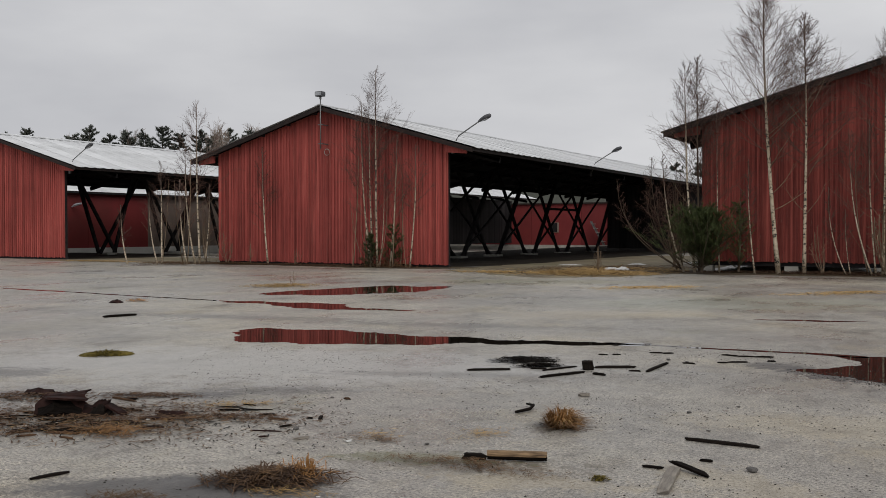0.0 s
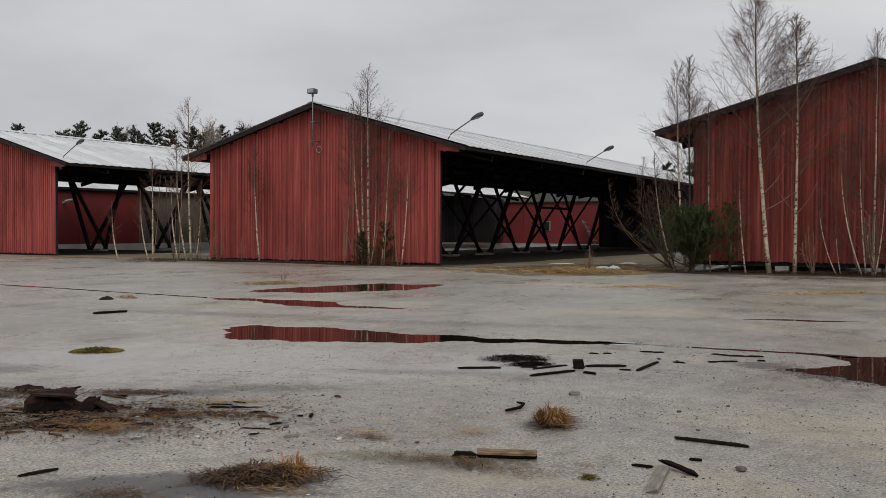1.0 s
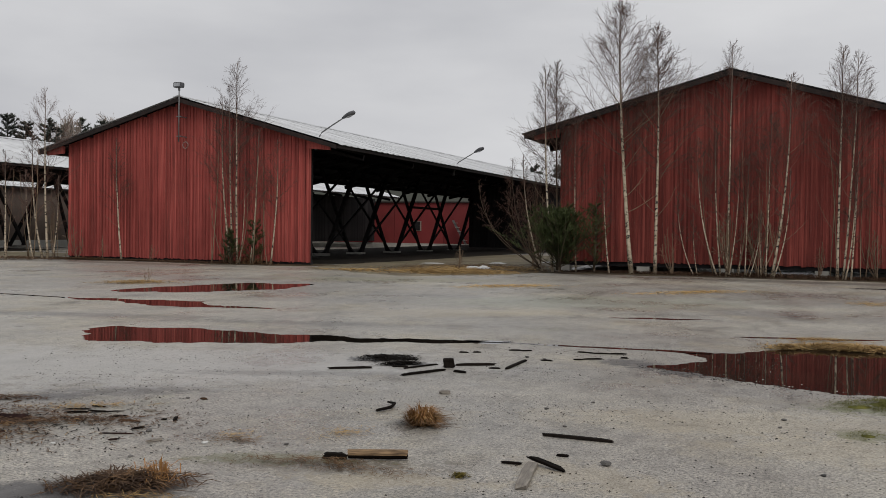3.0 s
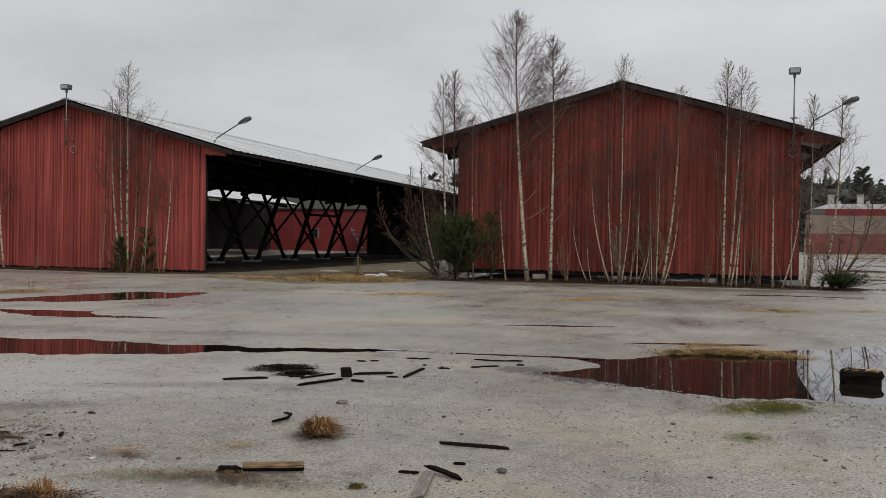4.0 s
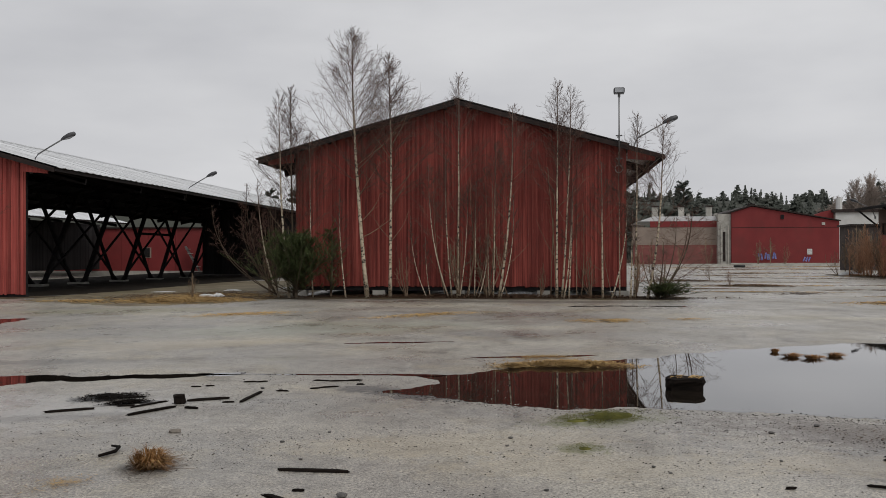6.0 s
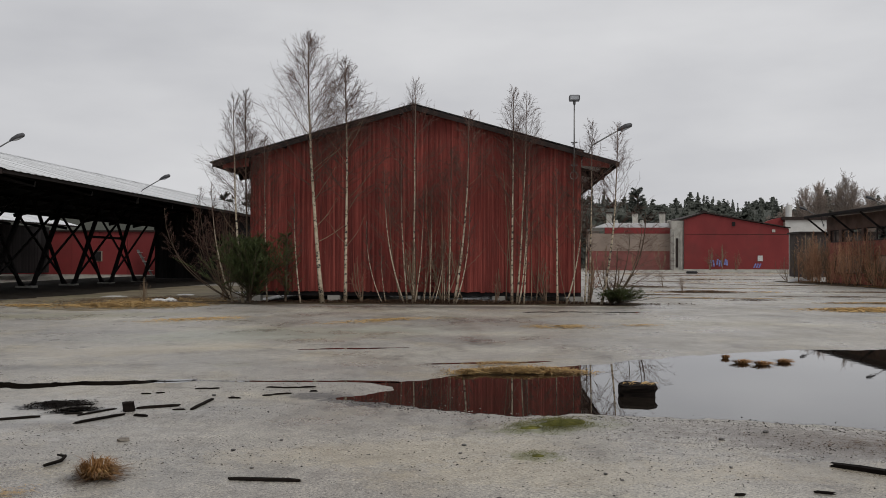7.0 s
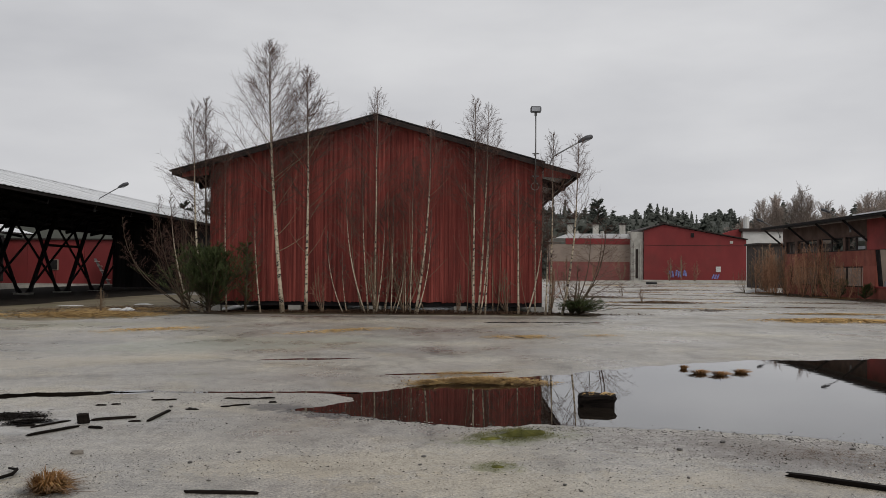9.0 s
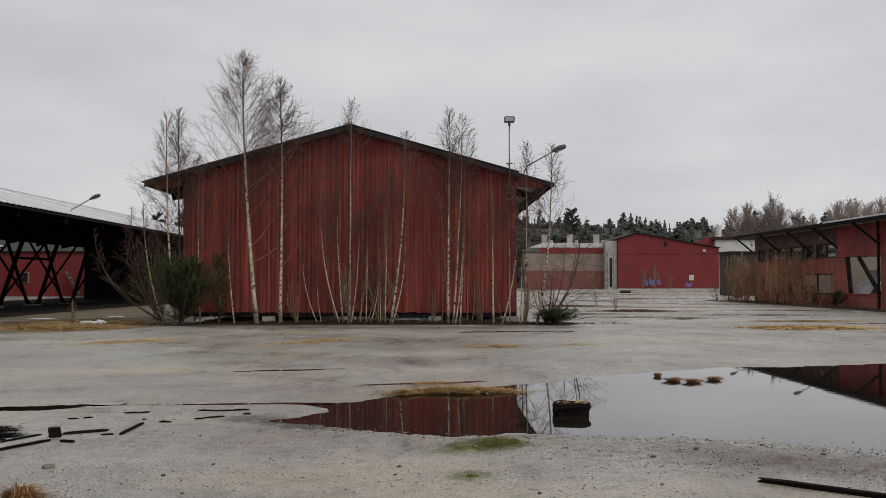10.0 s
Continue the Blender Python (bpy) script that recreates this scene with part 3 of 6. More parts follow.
            fr.beam((0, y, ridge - 0.35), (sgn * EAVE * 0.97, y, ridge - 0.35 - SLOPE * EAVE), 0.12, 0.18)
            for u in (1.6, 3.3, 5.0):
                fr.beam((sgn * u, y, ridge - 0.35 - SLOPE * u), (sgn * (u + 0.8), y, ridge - 0.95 - SLOPE * u * 0.72), 0.08, 0.12)
        part("roof_frame", fr, BLACK_WOOD, ob)
        y += 5.5
    for y in columns:
        z = ground_z(cx, y0 + y)
        part("column_footing", Shape().box(-0.45, y - 0.4, z - 0.1, 0.45, y + 0.4, z + 0.14), CONCRETE, ob, "concrete column footing")
        # raking struts in the plane of the ridge, slender ones crossing to the next bay
        top = 5.4 + dz
        for k, (foot, lean, w) in enumerate(struts):
            if y + foot + lean < 0.6:
                continue
            x_off = (-0.22, 0.22, -0.08, 0.08)[k % 4]
            part("raking_strut", Shape().beam((x_off, y + foot, z + 0.12), (x_off * 1.6, y + foot + lean, top), w, w * 1.25), BLACK_WOOD, ob)
        if 27 < y < 29:
            part("tie_beam", Shape().beam((0, y - 2.6, 3.06), (0, y + 2.7, 3.06), 0.1, 0.16), BLACK_WOOD, ob)
    return ob


PLANK_NEAR = Shape().box(-0.02, 0, 0, 0.02, 0.325, 1).mesh("board", BLACK_WOOD)
PLANK_CROSS = Shape().box(0, -0.02, 0, 0.325, 0.02, 1).mesh("board", BLACK_WOOD)


def dark_wall(ob, x0, y0, x1, y1, top):
    """Near-black board cladding between two places in a barn."""
    cross = abs(x1 - x0) > abs(y1 - y0)
    wall = part("board_wall", Shape().beam((x0, y0, top), (x1, y1, top), 0.12, 0.14), BLACK_WOOD, ob, "near-black board wall")
    d = math.hypot(x1 - x0, y1 - y0)
    n = int(d / 0.3)
    for i in range(n):
        b = part("board", PLANK_CROSS if cross else PLANK_NEAR, BLACK_WOOD, wall)
        b.matrix_local = pose(x0 + (x1 - x0) * i / n, y0 + (y1 - y0) * i / n, 0.2) @ Matrix.Diagonal((1, 1, top - 0.2, 1))


STRUTS_M = [(-0.25, -3.6, 0.14), (0.25, 3.5, 0.18), (-0.15, -7.4, 0.09), (0.15, 8.6, 0.09)]
STRUTS_L = [(-0.5, -1.6, 0.16), (0.5, -3.2, 0.15), (-0.5, 3.3, 0.15), (0.5, 1.5, 0.16)]
barn_l = barn(-49.9, 35.4, -0.38, 60, "long red board barn with pale metal roof and open sides", [8.5 + 5.7 * i for i in range(6)], STRUTS_L, 1, RED_BOARD)
barn_m = barn(-26.1, 35.4, -0.38, 62, "red board gable barn with floodlight and open black timber sides", [7.0, 12.5, 17.0, 22.3, 27.9, 33.8], STRUTS_M, 2, RED_BOARD)
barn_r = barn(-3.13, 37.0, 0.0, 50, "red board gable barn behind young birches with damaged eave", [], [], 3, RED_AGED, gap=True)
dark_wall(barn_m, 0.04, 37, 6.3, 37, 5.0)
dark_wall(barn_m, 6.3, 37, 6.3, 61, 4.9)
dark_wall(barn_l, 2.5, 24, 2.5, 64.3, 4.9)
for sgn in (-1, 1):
    part("side_wall", Shape().box(sgn * 6.3 - 0.05, 0.3, 0.3, sgn * 6.3 + 0.05, 49, 5.3), BLACK_WOOD, barn_r)


# ---- lamps on the barns ----
def street_lamp(x, y, z):
    ob = thing("street_lamp", "grey street lamp on a bent arm rising from the eave", "street lamp", "lamps on the barn eaves", at=(x, y, z))
    part("arm", Shape().tube([(-0.25, 0, -0.7), (-0.06, 0, -0.12), (0.06, 0, 0.05), (0.66, 0, 0.40), (1.3, 0, 0.76)], [0.035] * 5, 7), STEEL, ob, "bent steel arm", True)
    part("bracket", Shape().box(-0.33, -0.06, -0.85, -0.2, 0.06, -0.62), STEEL, ob)
    head = Shape().tube([(1.22, 0, 0.73), (1.38, 0, 0.82), (1.62, 0, 0.93), (1.86, 0, 1.0), (1.92, 0, 1.0)], [0.05, 0.10, 0.13, 0.11, 0.05], 8)
    head = part("lamp_head", head, LAMP_GREY, ob, "grey lamp housing", True)
    part("lens", Shape().tube([(1.40, 0, 0.76), (1.58, 0, 0.83), (1.80, 0, 0.90)], [0.05, 0.09, 0.05], 7), PLASTIC, head, "pale lens", True)
    ob.scale = (0.82, 0.82, 0.82)
    return ob


street_lamp(-19.45, 35.7, 5.50)
street_lamp(-19.1, 51.0, 5.30)
street_lamp(-43.1, 35.6, 5.36)
street_lamp(3.76, 38.3, 6.14)


def floodlight(x, y, z0, z1, ring):
    ob = thing("floodlight", "boxy floodlight on a thin steel pole against the gable", "floodlight", "gable floodlights", at=(x, y, 0))
    part("pole", Shape().tube([(0, -0.55, z0), (0, -0.55, z1)], [0.03, 0.025], 7), STEEL, ob, "", True)
    for z in (z0 + 0.25, z0 + 1.1):
        part("clamp", Shape().box(-0.12, -0.57, z - 0.02, 0.12, -0.5, z + 0.02).box(-0.03, -0.5, z - 0.02, 0.03, 0.0, z + 0.02), STEEL, ob)
    part("swivel", Shape().tube([(0, -0.55, z1), (0, -0.55, z1 + 0.12)], [0.05, 0.05], 8), STEEL, ob)
    h = Shape().prism([(-0.18, 0.0), (0.18, 0.0), (0.2, 0.06), (0.2, 0.18), (0.17, 0.22), (-0.17, 0.22), (-0.2, 0.18), (-0.2, 0.06)], -0.15, 0.1)
    h.v = [(a, b - 0.55, c + z1 + 0.12) for a, b, c in h.v]
    head = part("lamp_head", h, LAMP_GREY, ob, "grey boxy lamp housing")
    part("glass", Shape().box(-0.16, -0.72, z1 + 0.16, 0.16, -0.702, z1 + 0.31), PLASTIC, head, "pale front glass")
    if ring:
        pts = [(0.02 + 0.14 * math.cos(t * math.pi / 8), -0.10, z0 - 0.1 + 0.14 * math.sin(t * math.pi / 8)) for t in range(17)]
        part("cable_ring", Shape().tube(pts, [0.014] * 17, 5), CONCRETE, ob, "pale coiled cable", True)
    return ob


floodlight(-25.95, 35.4, 5.2, 7.42, True)
floodlight(2.93, 37.0, 4.95, 7.48, True)


# ---- other buildings ----
def red_hall_left():
    """Red shed along the far side of the first barn."""
    ob = thing("factory_building", "long red panelled factory shed with pale plinth and metal roof", "building")
    x, zb = -60.0, -0.5
    for i in range(9):
        a = 30 + i * 3.0
        part("wall_panel", Shape().box(x - 0.2, a, 0.25, x, a + 2.97, 4.42), RED_PANEL, ob, "red wall panel")
    for i in range(13):
        a = 57 + i * 3.2
        part("wall_panel", Shape().box(x - 0.2, a, 0.25, x, a + 3.17, 4.42), GREY_WALL, ob, "grey brown wall panel")
    part("plinth", Shape().box(x - 0.3, 30, zb, x + 0.08, 99, 0.26), WHITE_PALE, ob, "pale concrete plinth")
    part("downpipe", Shape().tube([(x + 0.08, 47.2, 0.2), (x + 0.08, 47.2, 4.3)], [0.06, 0.06], 6), BLACK_WOOD, ob)
    part("gutter", Shape().box(x - 0.05, 29.5, 4.40, x + 0.35, 99.5, 4.56), BLACK_WOOD, ob)
    part("roof", Shape().prism([(x + 0.35, 4.56), (x - 8, 6.9), (x - 16, 4.56)], 29.5, 99.5), ROOF, ob, "pale metal roof")
    part("back_wall", Shape().box(x - 15.8, 30, zb, x - 15.5, 99, 4.5), RED_PANEL, ob)
    lamp = part("wall_lamp", Shape().tube([(x + 0.05, 49.4, 3.35), (x + 0.3, 49.5, 3.5), (x + 0.75, 49.7, 3.62)], [0.04, 0.1, 0.08], 6), PLASTIC, ob, "small pale wall lamp")
    return ob


red_hall_left()


def red_hall_back():
    ob = thing("factory_building", "low red factory hall seen behind the black timber struts", "building")
    y, zb = 100.0, -0.7
    for i in range(13):
        a = -57 + i * 3.0
        part("wall_panel", Shape().box(a, y, 0.0, a + 2.97, y + 0.2, 4.55), RED_PANEL, ob, "red wall panel")
    part("plinth", Shape().box(-57, y - 0.08, zb, -18, y + 0.25, 0.0), CONCRETE, ob, "pale concrete plinth")
    part("roof", Shape().prism([(-57.3, 4.55), (-17.7, 4.55), (-17.7, 4.7), (-57.3, 4.7)], y - 0.2, y + 22), TRIM, ob, "dark roof edge")
    win = part("window", Shape().box(-42.65, y - 0.05, 1.4, -41.7, y - 0.01, 2.5), GREY_BEIGE, ob, "small pale framed window")
    part("pane", Shape().box(-42.6, y - 0.07, 1.45, -41.85, y - 0.055, 2.45), BLACK_WOOD, win, "dark window pane")
    st = part("stair", Shape().beam((-37.6, y - 0.8, 2.6), (-35.9, y - 0.8, -0.3), 0.5, 0.1), STEEL, ob, "grey steel stair")
    for a in range(6):
        part("stair_tread", Shape().box(-37.5 + a * 0.28, y - 1.2, 2.3 - a * 0.47, -37.2 + a * 0.28, y - 0.4, 2.34 - a * 0.47), CONCRETE, st)
    part("loading_kerb", Shape().box(-57, y - 3.2, zb, -18, y - 2.8, -0.15), CONCRETE, ob, "pale concrete kerb")
    return ob


red_hall_back()


def far_hall():
    y = 160.0
    ob = thing("factory_hall", "large red gable-ended factory hall with a graffiti band", "building")
    front = Shape().prism([(30.5, 0.2), (47.3, 0.2), (47.3, 7.0), (33.7, 9.45), (30.5, 8.5)], y, y + 0.4)
    wall = part("gable_wall", front, RED_PANEL, ob, "red sheet gable wall")
    part("sheet_joint", Shape().box(30.5, y - 0.03, 6.03, 47.3, y, 6.09), TRIM, wall)
    part("side_wall", Shape().box(30.5, y + 0.4, 0.2, 30.8, y + 35, 8.4), RED_PANEL, ob)
    part("side_wall", Shape().box(47.0, y + 0.4, 0.2, 47.3, y + 35, 6.9), RED_PANEL, ob)
    part("roof", Shape().prism([(30.3, 8.5), (33.7, 9.55), (47.5, 7.05), (47.5, 7.2), (33.7, 9.75), (30.3, 8.68)], y - 0.3, y + 36), TRIM, ob, "dark roof edge")
    part("plinth", Shape().box(30.3, y - 0.3, -0.2, 47.6, y + 0.1, 0.35), CONCRETE, ob)
    part("ridge_vent", Shape().box(33.2, y + 0.3, 9.6, 34.3, y + 1.2, 9.95), TRIM, ob)
    part("wall_vent", Shape().box(38.2, y - 0.12, 7.4, 38.7, y, 8.1), BLACK_WOOD, wall, "small dark wall vent")
    part("wall_hatch", Shape().box(44.6, y - 0.1, 6.4, 45.1, y, 6.85), CONCRETE, wall, "small pale hatch")
    rnd = random.Random(4)
    for i in range(7):
        a = 34.9 + i * 0.42
        part("graffiti_bar", Shape().beam((a, y - 0.03, 0.75 + rnd.uniform(0, 0.3)), (a + rnd.uniform(-0.2, 0.25), y - 0.03, 2.0 + rnd.uniform(-0.3, 0.1)), 0.05, 0.26), PAINT_BLUE, wall, "blue sprayed graffiti bar")
    for i in range(3):
        a = 41.7 + i * 0.4
        part("graffiti_bar", Shape().beam((a, y - 0.03, 0.6), (a + 0.3, y - 0.03, 1.3), 0.05, 0.22), PAINT_BLUE, wall, "blue sprayed graffiti bar")
    part("notice", Shape().box(42.3, y - 0.06, 1.7, 43.1, y - 0.02, 2.6), WHITE_RAG, wall, "white notice board")
    # kerb line before it
    k = Shape().box(20, 143, 0.0, 50, 143.6, 0.35)
    solid("kerb", k, CONCRETE, "pale concrete kerb before the red factory hall", "kerb", kind="structure")
    return ob


far_hall()


def low_factory():
    y = 162.0
    ob = thing("factory_building", "low factory wing with beige and red bands and roof vents", "building")
    part("wall", Shape().box(15.0, y, 0.0, 28.5, y + 0.3, 3.3), DULL_RED, ob, "dull red lower wall")
    part("wall_band", Shape().box(15.0, y - 0.05, 3.3, 28.5, y + 0.3, 6.2), CONCRETE, ob, "beige wall band").data.materials[0] = GREY_BEIGE
    part("roof_band", Shape().box(17.8, y - 0.1, 6.2, 28.5, y + 0.3, 7.2), RED_PANEL, ob, "red roof band")
    part("roof", Shape().prism([(16.0, 7.2), (28.6, 7.2), (28.4, 8.0), (18.2, 8.0)], y + 0.2, y + 20), ROOF, ob, "pale roof")
    for px in (18.7, 23.0, 27.5):
        v = part("roof_vent", Shape().box(px - 0.45, y + 1, 7.8, px + 0.45, y + 1.9, 9.6), CONCRETE, ob, "square pale roof vent")
        part("vent_cap", Shape().box(px - 0.6, y + 0.85, 9.6, px + 0.6, y + 2.05, 9.8), TRIM, v)
        part("vent_fan", Shape().tube([(px + 1.1, y + 1.4, 7.8), (px + 1.1, y + 1.4, 8.5)], [0.4, 0.3], 7), CONCRETE, v)
    part("stair_tower", Shape().box(28.5, y - 1.6, 0.0, 30.45, y + 3, 8.3), CONCRETE, ob, "grey concrete stair tower")
    part("tower_slit", Shape().box(29.2, y - 1.66, 0.6, 29.6, y - 1.6, 5.4), TRIM, ob)
    for px in (28.9, 30.0):
        part("tower_pipe", Shape().tube([(px, y - 1.75, 0), (px, y - 1.75, 6.5)], [0.1, 0.1], 6), CONCRETE, ob)
    return ob


low_factory()
solid("kerb", Shape().box(9.0, 147.5, 0.0, 46.0, 148.1, 0.22), CONCRETE, "low pale concrete kerb across the far yard", "kerb", kind="structure")


def far_sheds():
    ob = thing("warehouse", "white walled warehouse with a short chimney behind the hall", "building")
    part("wall", Shape().box(55.5, 190, 0, 63.5, 190.4, 9.7), WHITE_PALE, ob, "dirty white wall")
    part("roof", Shape().box(55, 189.6, 9.7, 64, 200, 10.3), TRIM, ob, "dark flat roof")
    part("chimney", Shape().tube([(57, 193, 10.2), (57, 193, 12.6)], [0.6, 0.6], 9), WHITE_PALE, ob, "white chimney")
    part("red_gable", Shape().prism([(49, 0), (55.4, 0), (55.4, 10.3), (53.5, 9.9), (49, 8.2)], 191, 192), RED_PANEL, ob, "dark red gable end")
    ob = thing("outbuilding", "dark brown brick outbuilding beside the derelict block", "building")
    part("wall", Shape().box(32.0, 104, 0, 40, 108, 4.6), BURNT, ob, "sooty dark brick wall")
    part("roof", Shape().box(31.8, 103.8, 4.6, 40.2, 108.2, 4.8), TRIM, ob)


far_sheds()


def derelict_block():
    """Two-storey derelict block: open windows, sagging eave, broken bay."""
    ob = thing("derelict_building", "derelict two-storey red brick block with empty windows and sagging eave", "building")
    x, t = 26.0, 0.3
    y0, y1 = 30.0, 77.8
    low_open = [(70.6, 76.3), (62.6, 68.2)]
    up_open = [(75.2, 77.2), (70.6, 74.6), (65.8, 70.2), (62.2, 65.4)]
    bay = (55.9, 60.8)

    def band(z0, z1, opens, mat, label, end=y1):
        y = y0
        for a, b in sorted(opens) + [(end, end)]:
            if a > y:
                part("wall_piece", Shape().box(x, y, z0, x + t, a, z1), mat, ob, label)
            y = b

    band(0.0, 0.72, [], BRICK_RED, "stained red brick wall")
    band(0.72, 2.08, low_open + [bay], BRICK_RED, "stained red brick wall")
    band(2.08, 3.1, [bay], BRICK_RED, "stained red brick wall")
    band(3.1, 4.05, [(y0, 61.8)] + up_open, EAVE_SHADED_BRICK, "brown cladding between windows, darkened for eave shade")
    part("upper_cladding", Shape().box(x - 0.04, 61.9, 4.05, x + t, y1, 5.08), EAVE_SHADED_BRICK, ob, "brown upper cladding darkened for eave shade")
    part("upper_panel", Shape().box(x - 0.05, y0, 3.12, x + t, 61.85, 5.08), RED_FADED, ob, "red upper wall panel")
    for opens, z0, z1 in ((low_open, 0.72, 2.08), (up_open, 3.1, 4.05)):
        for a, b in opens:
            w = part("window", Shape().box(x + 0.06, a, z1 - 0.08, x + 0.16, b, z1).box(x + 0.06, a, z0, x + 0.16, b, z0 + 0.08).box(x + 0.06, a, z0, x + 0.16, a + 0.12, z1).box(x + 0.06, b - 0.12, z0, x + 0.16, b, z1), TRIM, ob, "broken empty window frame")
            m = (a + b) / 2
            part("mullion", Shape().box(x + 0.07, m - 0.07, z0, x + 0.15, m + 0.07, z1), TRIM, w)
    part("pane", Shape().box(x + 0.1, 62.3, 3.2, x + 0.11, 63.6, 3.4).box(x + 0.1, 62.3, 3.75, x + 0.11, 63.5, 3.95), PLASTIC, ob, "clouded shard of window glass")
    part("sill", Shape().box(x - 0.06, bay[0], 0.72, x + t, bay[1], 0.82), RED_FADED, ob)
    part("end_wall", Shape().box(x, y1, 0, x + 14, y1 + 0.3, 3.0), GREY_WALL, ob)
    part("end_wall", Shape().box(x, y0 - 0.3, 0, x + 14, y0, 5.08), BRICK_RED, ob)
    part("back_wall", Shape().box(x + 14, y0, 0, x + 14.3, y1, 3.0), GREY_WALL, ob)
    part("inner_wall", Shape().box(x + 2.6, 69.0, 0, x + 14, 69.2, 3.3), GREY_BEIGE, ob, "pale inner partition wall")
    part("upper_floor", Shape().box(x + t, y0, 2.9, x + 14, 54.5, 3.1), GREY_WALL, ob)
    part("roof", Shape().prism([(x - 1.6, 5.08), (x + 2.2, 5.40), (x + 2.2, 5.55), (x - 1.6, 5.23)], y0 - 0.5, y1 + 0.5), TRIM, ob, "dark worn roof")
    part("roof", Shape().prism([(x + 2.2, 5.40), (x + 7, 5.78), (x + 15.5, 5.08), (x + 15.5, 5.23), (x + 7, 5.93), (x + 2.2, 5.55)], y0 - 0.5, 55.0), TRIM, ob, "dark worn roof")
    part("eave_strip", Shape().box(x - 1.70, y0 - 0.5, 5.18, x - 1.52, 60.0, 5.26), ROOF, ob, "pale eave edging")
    part("fascia", Shape().box(x - 1.66, y0 - 0.5, 5.02, x - 1.6, y1 + 0.5, 5.17), BLACK_WOOD, ob, "black rotten fascia board")
    for y in (77.6, 72.0, 66.5, 61.8, 55.9, 50.0):
        part("eave_brace", Shape().beam((x - 0.02, y, 3.7), (x - 1.5, y + 0.3, 5.03), 0.10, 0.13), BLACK_WOOD, ob)
    for y in (55.6, 49.5):
        part("steel_post", Shape().box(x - 0.33, y - 0.06, 0, x - 0.2, y + 0.06, 5.08), BLACK_WOOD, ob)
    for a, b in (((x + 0.5, 59.9, 3.1), (x + 0.4, 56.9, 0.8)), ((x + 0.9, 57.4, 3.1), (x + 0.9, 57.1, 0.8)), ((x + 0.1, 60.6, 3.1), (x + 0.2, 60.4, 0.8))):
        part("fallen_beam", Shape().beam(a, b, 0.16, 0.22), BLACK_WOOD, ob, "black fallen beam")
    for base, w, z0, h, deep in ((59.2, 2.4, 0.8, 0.85, 0.8), (59.5, 1.6, 0.8, 1.5, 0.15), (56.5, 0.9, 0.9, 1.4, 0.12)):
        sheet, n = Shape(), 11
        for i in range(n):
            for j in range(n):
                v = j / (n - 1)
                fold = 0.09 * noise.noise(Vector((i * 0.7, j * 0.35, base)))
                sheet.v.append((x + (0.3 if deep > 0.5 else 1.2) + deep * v + fold, base - w / 2 + w * i / (n - 1), z0 + h * (v if deep < 0.5 else math.sin(v * 2.2) * (0.75 + 0.25 * math.sin(i * 1.3))) + fold * 0.5))
        sheet.f += [(i * n + j, (i + 1) * n + j, (i + 1) * n + j + 1, i * n + j + 1) for i in range(n - 1) for j in range(n - 1)]
        part("plastic_sheet", sheet, PLASTIC, ob, "torn crumpled plastic sheet", True)
    return ob


derelict_block()
street_lamp(25.1, 76.6, 5.05).rotation_euler = (0, 0, radians(150))
street_lamp(24.9, 62.4, 4.95).rotation_euler = (0, 0, radians(150))


# ---- trees ----
def bent(rnd, h, lean, n=10, wob=0.012):
    """A trunk line that leans in its lower third and then stands up."""
    pts, ox, oy = [], 0.0, 0.0
    for i in range(n):
        t = i / (n - 1)
        ox += rnd.uniform(-wob, wob) * h * 0.3
        oy += rnd.uniform(-wob, wob) * h * 0.3
        pts.append((lean * (1 - (1 - t) ** 2.4) + ox * t, oy * t, h * t))
    return pts


def along(pts, t):
    k = min(int(t * (len(pts) - 1)), len(pts) - 2)
    u = t * (len(pts) - 1) - k
    return tuple(pts[k][i] * (1 - u) + pts[k + 1][i] * u for i in range(3))


def limb(rnd, start, azim, rise, length, n, droop):
    """A line that sets out at an azimuth and rise and bends by droop (up: plus) on its way."""
    pts = [start]
    x, y, z = start
    step = length / n
    for i in range(n):
        azim += rnd.uniform(-0.15, 0.15)
        rise += droop / n + rnd.uniform(-0.09, 0.09)
        c = math.cos(rise)
        x, y, z = x + step * c * math.cos(azim), y + step * c * math.sin(azim), z + step * math.sin(rise)
        pts.append((x, y, z))
    return pts, azim, rise


